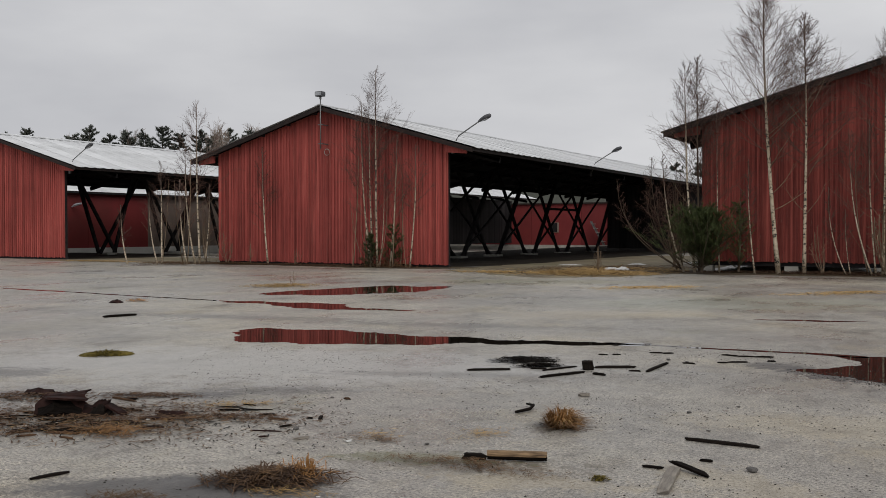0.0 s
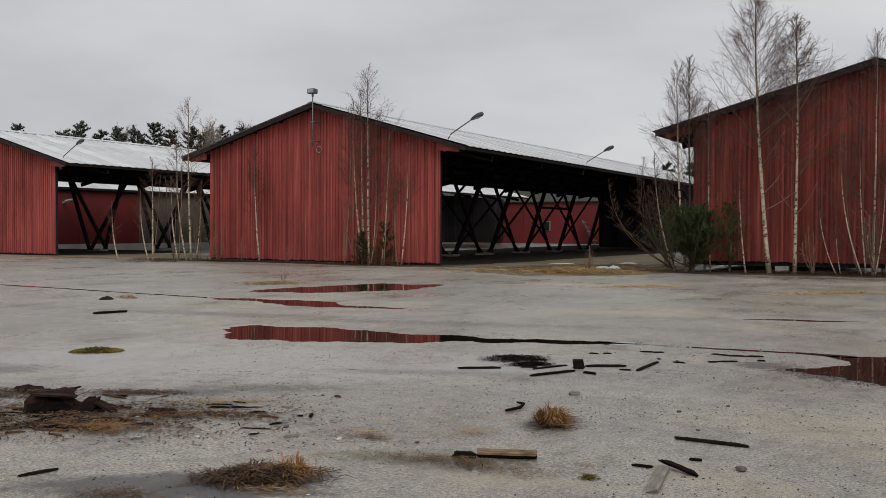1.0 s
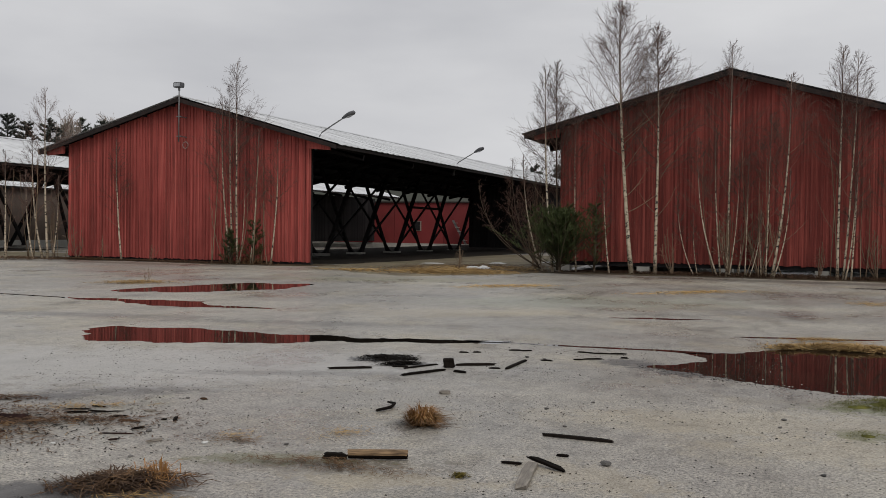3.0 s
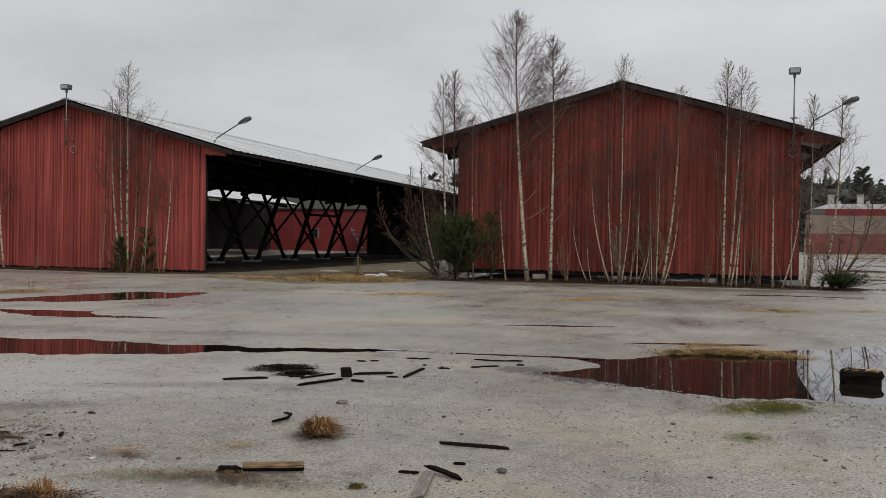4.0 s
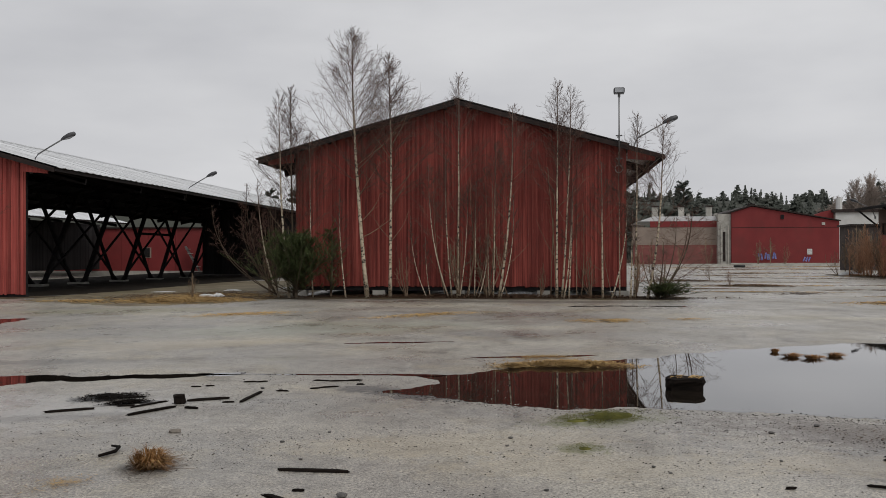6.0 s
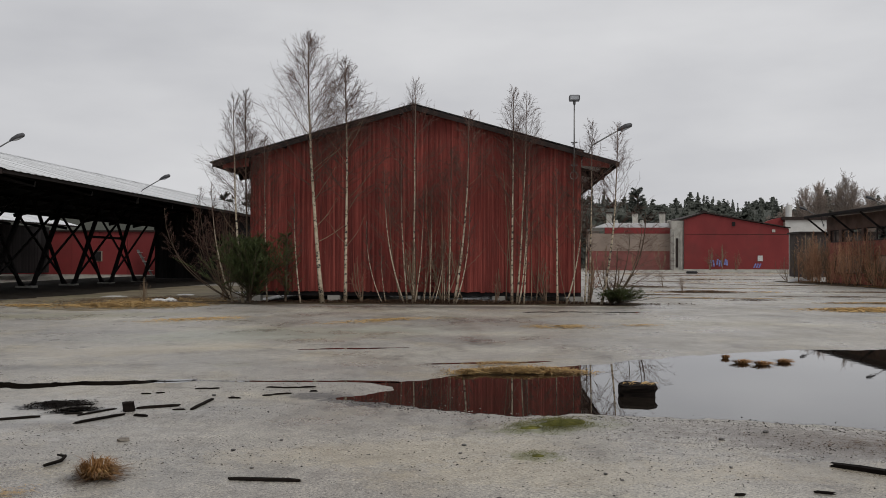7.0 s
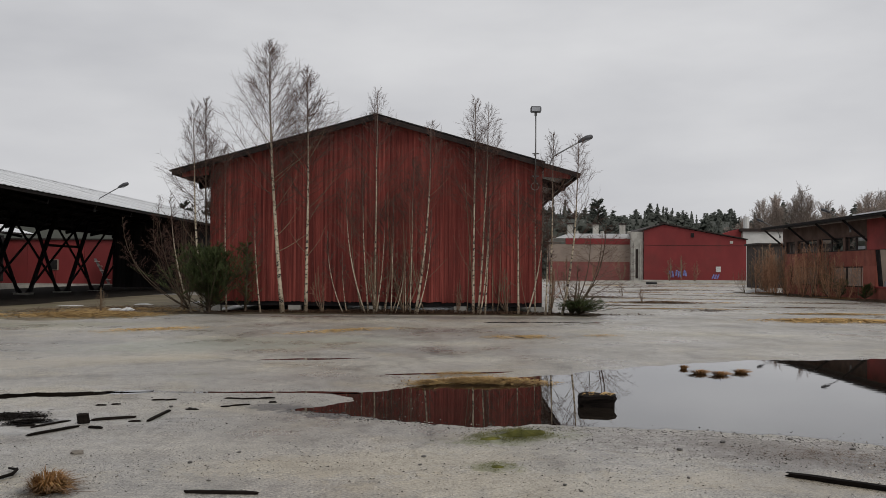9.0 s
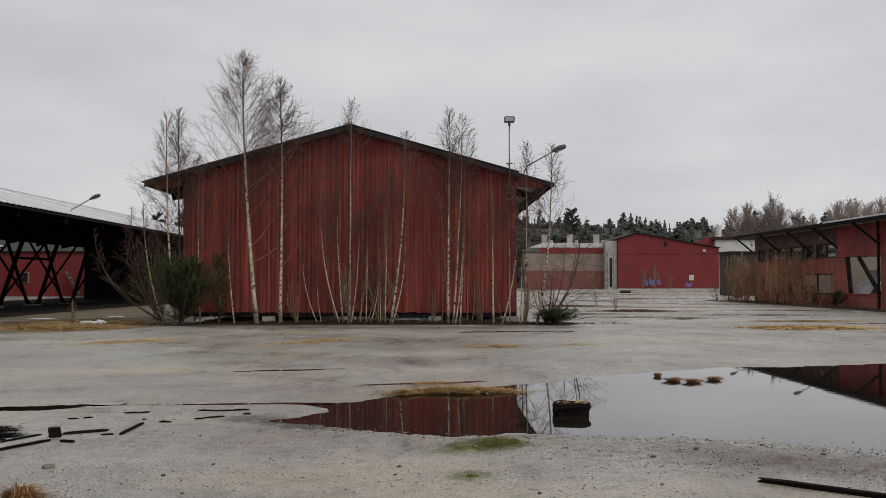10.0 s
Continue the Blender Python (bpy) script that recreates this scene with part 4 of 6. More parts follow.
def bare_tree(name, label, category, h, radius, lean, seed, bark, start=0.3, limbs=40, reach=0.2, twigs=6, fine=3, thin=0.006, rise=0.75, group="", stems=1, twig_mat=None, boughs=0, spread=0.1, dome=False):
    rnd = random.Random(seed)
    ob = thing(name, label, category, group)
    crown = Shape()
    for s in range(stems):
        hh = h * (1 if s == 0 else rnd.uniform(0.55, 0.95))
        ll = lean if s == 0 else lean + rnd.uniform(-1, 1) * h * spread
        pts = bent(rnd, hh, ll)
        r0 = radius if s == 0 else radius * rnd.uniform(0.5, 0.8)
        part("trunk", Shape().tube(pts, [r0 * (1.25 if i == 0 else 1) * (1 - i / 10.5) + 0.004 for i in range(10)], 7), bark, ob, "", True)
        for i in range(limbs if s == 0 else limbs // 2):
            t = start + (0.99 - start) * ((i + rnd.random()) / (limbs if s == 0 else limbs // 2)) ** 0.75
            base = along(pts, t)
            q = (t - start) / (1 - start)
            full = reach * hh * ((0.48 + 0.55 * (1 - q)) if dome else (0.10 + 1.05 * (1 - q) ** 0.95)) * min(1.0, 0.6 + 2.0 * q) * rnd.uniform(0.7, 1.15)
            az = rnd.uniform(0, 2 * math.pi)
            up = rise + 0.3 * q + rnd.uniform(-0.2, 0.2)
            line, a1, r1 = limb(rnd, base, az, up, full, 5, rnd.uniform(-0.05, 0.45))
            rb = max(thin * 1.3, r0 * 0.20 * (1 - t) + thin)
            crown.tube(line, [rb * (1 - 0.15 * k) for k in range(6)], 4)
            for j in range(twigs):
                q = 0.22 + 0.78 * (j + rnd.random()) / twigs
                st = along(line, min(q, 0.99))
                tl, a2, r2 = limb(rnd, st, az + rnd.choice((-1, 1)) * rnd.uniform(0.3, 1.3), up + rnd.uniform(-0.6, 0.4), full * rnd.uniform(0.22, 0.5) * (1.2 - 0.4 * q), 3, rnd.uniform(-0.4, 0.3))
                crown.tube(tl, [thin * 1.1, thin, thin * 0.85, thin * 0.55], 3)
                for _ in range(fine):
                    st2 = along(tl, rnd.uniform(0.2, 0.95))
                    fl, _, _ = limb(rnd, st2, a2 + rnd.uniform(-1.1, 1.1), r2 + rnd.uniform(-0.6, 0.5), full * rnd.uniform(0.08, 0.22), 2, rnd.uniform(-0.3, 0.3))
                    crown.tube(fl, [thin * 0.8, thin * 0.65, thin * 0.4], 3)
    part("crown", crown, twig_mat or TWIG, ob, "bare fine brown twigs")
    if boughs:
        main = bent(random.Random(seed), h, lean)
        for i in range(boughs):
            t = 0.16 + 0.5 * (i + rnd.random()) / boughs
            az = rnd.choice((0.0, math.pi)) + rnd.uniform(-0.9, 0.9)
            arms = Shape()
            line, _, _ = limb(rnd, along(main, t), az, rnd.uniform(0.45, 0.85), reach * h * rnd.uniform(0.4, 0.85), 6, rnd.uniform(0.05, 0.5))
            arms.tube(line, [radius * 0.2 * (1 - 0.13 * k) for k in range(7)], 5)
            for _ in range(4):
                st = along(line, rnd.uniform(0.3, 0.98))
                tl, _, _ = limb(rnd, st, az + rnd.uniform(-0.7, 0.7), rnd.uniform(0.5, 1.1), reach * h * rnd.uniform(0.08, 0.2), 3, 0.1)
                arms.tube(tl, [thin * 1.1, thin, thin * 0.8, thin * 0.6], 3)
            part("branch", arms, PALE_BARK, ob, "bare pale brown bough", True)
    return ob


BIG = "tall leafless birch with white black-flecked trunk before the red barn"
YOUNG = "young leafless birch with slender pale trunk beside the barn"
rows_r = [(-9.9, 36.0, 4.7, 0.055, -0.8), (-9.45, 35.8, 8.0, 0.075, -0.37), (-8.62, 36.1, 6.4, 0.04, -0.12), (-7.30, 35.9, 4.3, 0.045, -0.26),
          (-4.22, 36.0, 3.2, 0.025, -0.62), (-4.10, 36.1, 2.4, 0.022, -0.2), (-3.40, 36.0, 5.2, 0.04, -0.78), (-3.30, 36.1, 5.6, 0.042, -0.22),
          (-3.08, 36.0, 8.6, 0.066, 0.06), (-3.0, 35.9, 4.4, 0.03, 0.3), (-2.68, 36.1, 2.0, 0.022, 0.08), (-2.45, 36.0, 4.6, 0.032, 0.05), (-2.30, 35.9, 2.5, 0.024, 0.36),
          (-1.90, 36.1, 2.6, 0.024, -0.04), (-1.74, 36.0, 6.0, 0.036, 0.05), (-1.54, 35.9, 7.4, 0.07, 0.52), (-1.48, 35.8, 4.0, 0.034, 0.55),
          (0.61, 36.0, 8.3, 0.072, 0.0), (0.79, 35.9, 8.0, 0.056, 0.24), (0.86, 35.8, 3.8, 0.04, 0.28), (1.04, 35.8, 4.6, 0.042, 0.12), (2.29, 36.0, 5.2, 0.06, -0.03),
          (2.60, 35.9, 4.6, 0.042, 0.6), (2.91, 36.1, 5.6, 0.032, 0.0)]
rows_e = [(3.28, 35.9, 3.4, 0.05, 0.06), (3.44, 36.1, 7.0, 0.06, 0.12), (3.90, 36.0, 6.9, 0.07, 0.62)]
seedling = 100
for x, y, h, r, lean in rows_r + rows_e:
    seedling += 1
    tall = h > 5
    ob = bare_tree("birch_tree", YOUNG, "tree", h * 0.97, r * 0.66, lean, seedling, BIRCH, 0.36 if tall else 0.3, int(8 + 5.5 * h), 0.26 if tall else 0.18, 9, 3, 0.0034, 0.68, "young birches along the barns", boughs=3 if tall else 1)
    ob.location = (x, y, ground_z(x, y) - 0.03)
for x, y, h, r, lean, seed in ((-6.5, 36.0, 9.95, 0.084, -0.45, 7), (-5.63, 36.0, 9.1, 0.064, 0.07, 8)):
    ob = bare_tree("birch_tree", BIG, "tree", h, r, lean, seed, BIRCH, 0.36, 88, 0.34 if seed == 7 else 0.26, 13, 3, 0.0038, 0.60, "tall birches", boughs=6)
    ob.location = (x, y, ground_z(x, y) - 0.03)
ob = bare_tree("alder_tree", "leafless young tree with dark brown trunk by the eave", "tree", 8.0, 0.045, -0.1, 21, BROWN_BARK, 0.22, 84, 0.24, 10, 3, 0.0036, 0.75)
ob.location = (-9.4, 36.3, 0.05)
ob = bare_tree("alder_tree", "spreading leafless brown shrub tree beside the green pine", "tree", 4.4, 0.026, -1.3, 22, BROWN_BARK, 0.15, 26, 0.30, 8, 3, 0.0030, 0.6, stems=10, spread=0.33)
ob.location = (-10.3, 37.2, 0.05)

ob = bare_tree("alder_tree", "low spreading leafless tree leaning from the barn corner", "tree", 3.4, 0.04, 1.3, 23, BROWN_BARK, 0.06, 26, 0.62, 6, 2, 0.004, 0.28, stems=4, spread=0.4)
ob.location = (4.2, 35.9, 0.0)

rows_m = [(-28.93, 34.8, 5.4, 0.055, -0.28),
          (-22.98, 34.5, 7.0, 0.055, -0.58),
          (-22.63, 34.4, 8.4, 0.062, -0.1),
          (-22.99, 34.6, 7.4, 0.05, -0.16),
          (-22.0, 34.4, 5.6, 0.045, 0.3),
          (-21.14, 34.6, 5.2, 0.045, 0.29),
          (-22.58, 34.5, 4.2, 0.028, 0.25),
          (-35.01, 32.0, 2.8, 0.05, -0.44),
          (-34.11, 33.0, 3.4, 0.045, -0.55),
          (-33.41, 32.6, 4.8, 0.06, -0.04),
          (-32.62, 33.4, 4.0, 0.05, -0.46),
          (-32.67, 34.0, 5.6, 0.06, -0.7),
          (-32.38, 34.0, 7.6, 0.07, -0.18),
          (-32.47, 34.4, 3.8, 0.04, 0.35)]
for x, y, h, r, lean in rows_m:
    seedling += 1
    ob = bare_tree("birch_tree", YOUNG, "tree", h, r * 0.75, lean, seedling, BIRCH, 0.30, int(8 + 4.5 * h), 0.25 if h < 6 else 0.29, 8, 3, 0.0034, 0.68, "young birches along the barns", boughs=3)
    ob.location = (x, y, ground_z(x, y) - 0.03)

# thin whips between the birches
WHIP = "thin bare sapling with pale brown stem at the barn foot"
whips = [bare_tree("sapling", WHIP, "sapling", 3.4, 0.013, (-0.5, 0.35, 0.05, 0.6)[i], 140 + i, PALE_BARK, 0.3, 12, 0.15, 4, 2, 0.0026, 1.0, "thin saplings", 1, RED_TWIG) for i in range(4)]
rnd = random.Random(33)
for k in range(34):
    x = rnd.choice((rnd.uniform(-5.0, 4.2), rnd.uniform(-3.6, -1.0), rnd.uniform(0.2, 3.8))) if k < 16 else rnd.choice((rnd.uniform(-24.0, -20.5), rnd.uniform(-35, -31)))
    y = rnd.uniform(35.8, 36.6) if k < 16 else rnd.uniform(33.6, 34.9)
    sc = rnd.uniform(0.5, 1.45)
    c = whips[k] if k < 4 else copy_thing(whips[k % 4], Matrix())
    c.matrix_basis = pose(x, y, 0, rnd.uniform(-3, 3), rnd.uniform(-4, 4), rnd.uniform(0, 360)) @ Matrix.Diagonal((sc, sc, sc, 1))

sprays = [bare_tree("sapling", "thin orange-brown sapling before the derelict wall", "sapling", 3.0, 0.010, (-0.4, 0.3, 0.1)[i], 150 + i, ORANGE_TWIG, 0.15, 16, 0.26, 6, 2, 0.0034, 0.8, "saplings before the derelict wall", 3, ORANGE_TWIG, spread=0.25) for i in range(3)]
rnd = random.Random(34)
for k in range(54):
    c = sprays[k] if k < 3 else copy_thing(sprays[k % 3], Matrix())
    sc = rnd.uniform(0.5, 1.35)
    c.matrix_basis = pose(rnd.uniform(23.2, 25.5), rnd.uniform(60.5, 78.0), 0, rnd.uniform(-5, 5), rnd.uniform(-6, 6), rnd.uniform(0, 360)) @ Matrix.Diagonal((sc * 1.2, sc * 1.2, sc, 1))

# brush: many thin stems
BRUSH = "thicket of thin leafless brown stems on the yard"
bushes = [bare_tree("bare_shrub", BRUSH, "shrub", 2.2, 0.016, 0.2, 60 + i, SHRUB_BARK, 0.15, 10, 0.3, 5, 2, 0.0042, 0.95, "leafless shrubs", 6, (SHRUB_BARK, RED_TWIG, SHRUB_BARK)[i], spread=0.28) for i in range(3)]
spots_near = [(-10.9, 38.5, 1.4), (-11.6, 40.5, 1.5), (-34.3, 36.5, 1.2), (-31.4, 34.8, 0.7), (-29.9, 34.7, 0.5), (-27.4, 34.8, 0.35), (-23.3, 34.6, 0.8),
              (-5.0, 36.2, 0.8), (-3.0, 36.2, 1.1), (-2.0, 36.3, 1.2), (0.0, 36.4, 0.6), (1.9, 36.3, 0.8), (4.3, 36.3, 1.0), (3.5, 36.2, 0.9)]
spots_far = [(24.6, 79.0, 1.5), (23.9, 78.2, 1.2), (25.0, 76.5, 1.2), (24.6, 73.0, 1.5), (25.0, 70.4, 1.4), (24.7, 68.0, 1.6), (25.0, 65.6, 1.7), (24.8, 63.4, 1.2),
             (25.2, 61.4, 0.5), (27.0, 86.0, 1.9), (29.5, 95.0, 2.0), (9.6, 50.5, 0.4), (11.0, 64.8, 0.5), (34.0, 157, 1.8), (38.0, 157, 1.6), (36.0, 157.5, 2.0), (26.5, 158, 2.0), (22, 157, 1.6),
             (-12.6, 34.0, 0.45), (-17.0, 21.5, 0.2), (24.8, 77.6, 1.2), (23.4, 79.4, 0.9), (24.2, 80.2, 1.3), (26.5, 84.0, 1.7), (28.5, 90.0, 1.9)]
for k, (x, y, s) in enumerate(spots_near + spots_far):
    m = pose(x, y, ground_z(x, y) - 0.02, 0, 0, (k * 77) % 360) @ Matrix.Diagonal((s, s, s, 1))
    if k < 3:
        bushes[k].matrix_basis = m
    else:
        c = copy_thing(bushes[k % 3], pose(x, y, ground_z(x, y) - 0.02, 0, 0, (k * 77) % 360))
        c.scale = (s * 1.3, s * 1.7, s)


def evergreen(name, label, h, spread, seed, tiers, needles, size):
    """A young pine or juniper: stems set all over with needles."""
    rnd = random.Random(seed)
    ob = thing(name, label, "shrub", "young evergreens")
    part("trunk", Shape().tube(bent(rnd, h, 0.05), [0.05 * (1 - i / 11) + 0.004 for i in range(10)], 6), BROWN_BARK, ob)
    stems, green = Shape(), Shape()
    for i in range(tiers):
        t = 0.04 + 0.93 * i / tiers
        ln = spread * (1 - t) ** 0.55 * rnd.uniform(0.35, 1.2) + 0.1
        line, _, _ = limb(rnd, (0.05 * t, 0, h * t), rnd.uniform(0, 6.28), rnd.uniform(0.15, 0.6), ln, 4, 0.4)
        stems.tube(line, [0.014, 0.012, 0.010, 0.008, 0.005], 4)
        sub = [line] + [limb(rnd, along(line, rnd.uniform(0.2, 0.95)), rnd.uniform(0, 6.28), rnd.uniform(0.1, 0.9), ln * rnd.uniform(0.2, 0.45), 3, 0.3)[0] for _ in range(5)]
        for ln2 in sub:
            for _ in range(needles):
                p = along(ln2, rnd.uniform(0.1, 0.999))
                a, e, l = rnd.uniform(0, 6.28), rnd.uniform(-0.3, 1.3), size * rnd.uniform(0.6, 1.2)
                q = (p[0] + l * math.cos(a) * math.cos(e), p[1] + l * math.sin(a) * math.cos(e), p[2] + l * math.sin(e))
                green.blade(p, tuple((p[k] + q[k]) / 2 for k in range(3)), q, size * 0.044)
    part("branch_frame", stems, BROWN_BARK, ob)
    part("foliage", green, NEEDLE, ob, "dense dark green needles")
    return ob


evergreen("young_pine", "bushy dark green young pine at the barn corner", 2.1, 2.2, 31, 150, 76, 0.11).location = (-8.95, 34.9, 0.05)
evergreen("young_pine", "slender green young pine against the red wall", 2.6, 0.8, 34, 46, 24, 0.09).location = (-7.9, 36.0, 0.05)
evergreen("young_pine", "sparse green young pine among birch trunks", 1.7, 0.8, 32, 36, 20, 0.12).location = (-21.9, 34.5, 0.05)
evergreen("young_pine", "sparse green young pine among birch trunks", 1.3, 0.7, 35, 30, 20, 0.12).location = (-22.9, 34.3, 0.05)
evergreen("juniper_shrub", "low green juniper shrub at the barn corner", 0.75, 1.5, 33, 90, 44, 0.11).matrix_basis = pose(4.5, 35.8, 0.02) @ Matrix.Diagonal((1.1, 1, 0.5, 1))


for k, (x, y) in enumerate(((25.2, 66.4), (25.1, 64.0), (25.3, 60.6))):
    evergreen("evergreen_shrub", "low dark green shrub before the derelict wall", (1.5, 1.1, 0.8)[k], (1.0, 0.8, 0.7)[k], 36 + k, 30, 20, 0.16).location = (x, y, 0.0)


# ---- far woods ----
def conifer(shape, rnd, x, y, z, h, w):
    """A far spruce or a rounder far pine."""
    shape.tube([(x, y, z), (x, y, z + h)], [0.16, 0.03], 4)
    pine = rnd.random() < 0.4
    tiers = int(18 + h * 1.1)
    low = rnd.uniform(0.35, 0.5) if pine else rnd.uniform(0.05, 0.25)
    w *= rnd.uniform(0.8, 1.25)
    for i in range(tiers):
        t = low + (1 - low) * (i + rnd.random()) / tiers
        q = (t - low) / (1 - low)
        r = w * (math.sin(min(3.0, 0.55 + 2.5 * q)) * 0.95 if pine else (1 - q) ** rnd.uniform(0.7, 1.1)) + 0.2
        rot = rnd.uniform(0, 6.28)
        for k in range(6):
            a = rot + 6.283 * k / 6 + rnd.uniform(-0.4, 0.4)
            rr = r * rnd.uniform(0.4, 1.15)
            fall = rr * (rnd.uniform(-0.9, 0.7) if pine else -rnd.uniform(0.55, 1.25))
            ca, sa = math.cos(a), math.sin(a)
            shape.blade((x + 0.15 * rr * ca, y + 0.15 * rr * sa, z + h * t + rnd.uniform(0.0, 0.4)), (x + rr * 0.6 * ca, y + rr * 0.6 * sa, z + h * t + fall * 0.35), (x + rr * ca, y + rr * sa, z + h * t + fall), rr * 0.3 + 0.12)


def woods():
    rnd = random.Random(77)
    s = Shape()
    for row, (d, hmin, hmax) in enumerate(((216, 9.5, 13.5), (228, 11, 14.8), (243, 13, 16.5), (262, 15, 18.5), (282, 16.5, 20.0), (302, 19.0, 22.8))):
        n = 120
        for i in range(n):
            ang = -0.02 + 0.62 * (i + rnd.random()) / n
            h = rnd.uniform(hmin * 0.88, hmax) * (1.0 if ang < 0.27 else 0.92) * (1.0 + 0.22 * noise.noise(Vector((ang * 22, row * 1.7, 0.3))))
            conifer(s, rnd, d * math.sin(ang) * 1.02, d * math.cos(ang), -0.5, h, rnd.uniform(2.4, 4.2))
    solid("far_woods", s, HAZED_NEEDLE, "dark conifer wood along the horizon behind the factory", "forest", kind="stuff")
    s = Shape()
    for i in range(110):
        ang = -0.95 + 0.75 * (i + rnd.random()) / 110
        d = rnd.uniform(235, 290)
        conifer(s, rnd, d * math.sin(ang), d * math.cos(ang), -0.5, rnd.uniform(13, 19), rnd.uniform(2.4, 4.0))
    solid("far_woods", s, HAZED_NEEDLE, "dark pine wood behind the pale barn roof", "forest", kind="stuff")
    s = Shape()
    n = 60
    for ang0, ang1 in ((-1.0, 0.75),):
        for i in range(n + 1):
            a = ang0 + (ang1 - ang0) * i / n
            for d, z in ((212, 0.0), (232, 9.5), (268, 15.0), (420, 19.5)):
                s.v.append((d * math.sin(a), d * math.cos(a), z * (1.1 if a < -0.15 else 1.0) + (rnd.uniform(-0.8, 1.4) if z else -0.6)))
        s.f += [(4 * i + j, 4 * i + 4 + j, 4 * i + 5 + j, 4 * i + 1 + j) for i in range(n) for j in range(3)]
    solid("hillside", s, HILL, "low brown wooded rise behind the yard", "hill", kind="structure")


woods()

FARBARE = "leafless broadleaf tree with a fine grey-brown crown"
far_trees = [bare_tree("bare_tree", FARBARE, "tree", 18.0, 0.2, 0.3, 80 + i, HAZED_TWIG, 0.25, 60, 0.22 + 0.03 * i, 10, 3, 0.022, 0.8, "far leafless trees", 5, HAZED_TWIG, spread=0.2 + 0.03 * i, dome=True) for i in range(3)]
spots = [(70, 215, 1.12), (74.5, 212, 1.2), (78, 216, 1.05), (66, 224, 0.85), (84, 214, 0.85), (89, 212, 1.0), (93, 209, 0.95), (97, 208, 1.05), (101, 205, 1.0), (106, 204, 1.1), (110, 200, 1.05),
         (87, 222, 0.9), (95, 221, 1.05), (103, 218, 1.05), (81, 224, 0.9), (112, 212, 1.1),
         (68, 219, 1.0), (72, 220, 1.1), (76, 221, 1.12), (64, 218, 0.8), (80, 213, 0.95), (86, 209, 0.9), (91, 216, 1.0), (99, 213, 1.0), (107, 209, 1.1), (61, 214, 0.7), (57, 208, 0.66), (40, 204, 0.55), (20, 206, 0.55), (52, 205, 0.6), (60, 206, 0.7),
         (82, 218, 1.0), (79, 211, 0.82), (83, 213, 0.86), (87.5, 212, 0.9), (92, 212, 0.92), (90, 205, 0.95), (94, 214, 1.05), (98, 217, 1.0), (104, 211, 1.1), (109, 205, 1.05), (114, 204, 1.1), (118, 200, 1.1), (116, 208, 1.1), (73, 224, 1.1),
         (-172, 143, 1.28), (-160, 148, 1.3), (-140, 152, 1.36), (-128, 158, 1.25), (-150, 160, 1.3), (-133, 156, 1.32), (-178, 146, 1.25), (-166, 152, 1.28), (-113, 163, 1.2)]
for k, (x, y, s) in enumerate(spots):
    if k < 3:
        far_trees[k].matrix_basis = pose(x, y, -0.3, 0, 0, 40 * k) @ Matrix.Diagonal((s, s, s * 0.88, 1))
    else:
        c = copy_thing(far_trees[(k * 2 + k // 5) % 3], pose(x, y, -0.3, 0, 0, (k * 53) % 360))
        c.scale = (s, s, s * (0.98 if x > 85 else 0.9 if x > 0 else 0.9))


def tall_pine(x, y, h, seed):
    """A tall pine: bare stem and a broken rounded crown of needle clumps."""
    rnd = random.Random(seed)
    ob = thing("pine_tree", "tall pine with dark ragged crown behind the barn roof", "tree", "tall pines behind the barns", at=(x, y, -0.5))
    part("trunk", Shape().tube(bent(rnd, h, 0.4, wob=0.01), [0.25 * (1 - i / 11) + 0.02 for i in range(10)], 6), BROWN_BARK, ob)
    s = Shape()
    for i in range(76):
        t = 0.4 + 0.58 * i / 76
        ln = h * 0.19 * (1.15 - t) / 0.6 * rnd.uniform(0.5, 1.2) + 0.3
        line, _, _ = limb(rnd, (0.4 * t, 0, h * t), rnd.uniform(0, 6.28), rnd.uniform(-0.1, 0.5), ln, 3, 0.3)
        s.tube(line, [0.06, 0.05, 0.04, 0.02], 4)
        for _ in range(80):
            p = along(line, rnd.uniform(0.2, 0.99))
            a, e, l = rnd.uniform(0, 6.28), rnd.uniform(-0.4, 1.2), rnd.uniform(0.25, 0.75)
            q = (p[0] + l * math.cos(a) * math.cos(e), p[1] + l * math.sin(a) * math.cos(e), p[2] + l * math.sin(e))
            s.blade(p, tuple((p[k] + q[k]) / 2 for k in range(3)), q, 0.105)
    part("crown", s, HAZED_NEEDLE, ob, "dark green needle crown")


for k, (x, y, h) in enumerate(((-182, 138, 25.5), (-167, 142, 26.0), (-160, 146, 24.5), (-153, 149, 25.8), (-145, 152, 24.5), (-139, 154, 25.0), (-122, 158, 26.0), (-118, 160, 25.0), (-176, 150, 24.0), (-171, 141, 24.0), (-163, 144, 23.8), (-156, 147, 24.2), (-149, 150, 24.0), (-142, 153, 23.6), (-134, 155, 24.2), (-129, 157, 24.6), (-125, 156, 23.8), (-187, 137, 24.5))):
    tall_pine(x, y, h * 0.945, 200 + k)
for k, (x, y, h) in enumerate(((-92, 245, 21.0), (-87, 246, 20.0), (-72, 250, 19.5), (-66, 252, 19.8), (-60, 254, 19.5), (-54, 256, 19.0))):
    tall_pine(x, y, h, 220 + k)

tall_pine(32.5, 231, 19.3, 240)


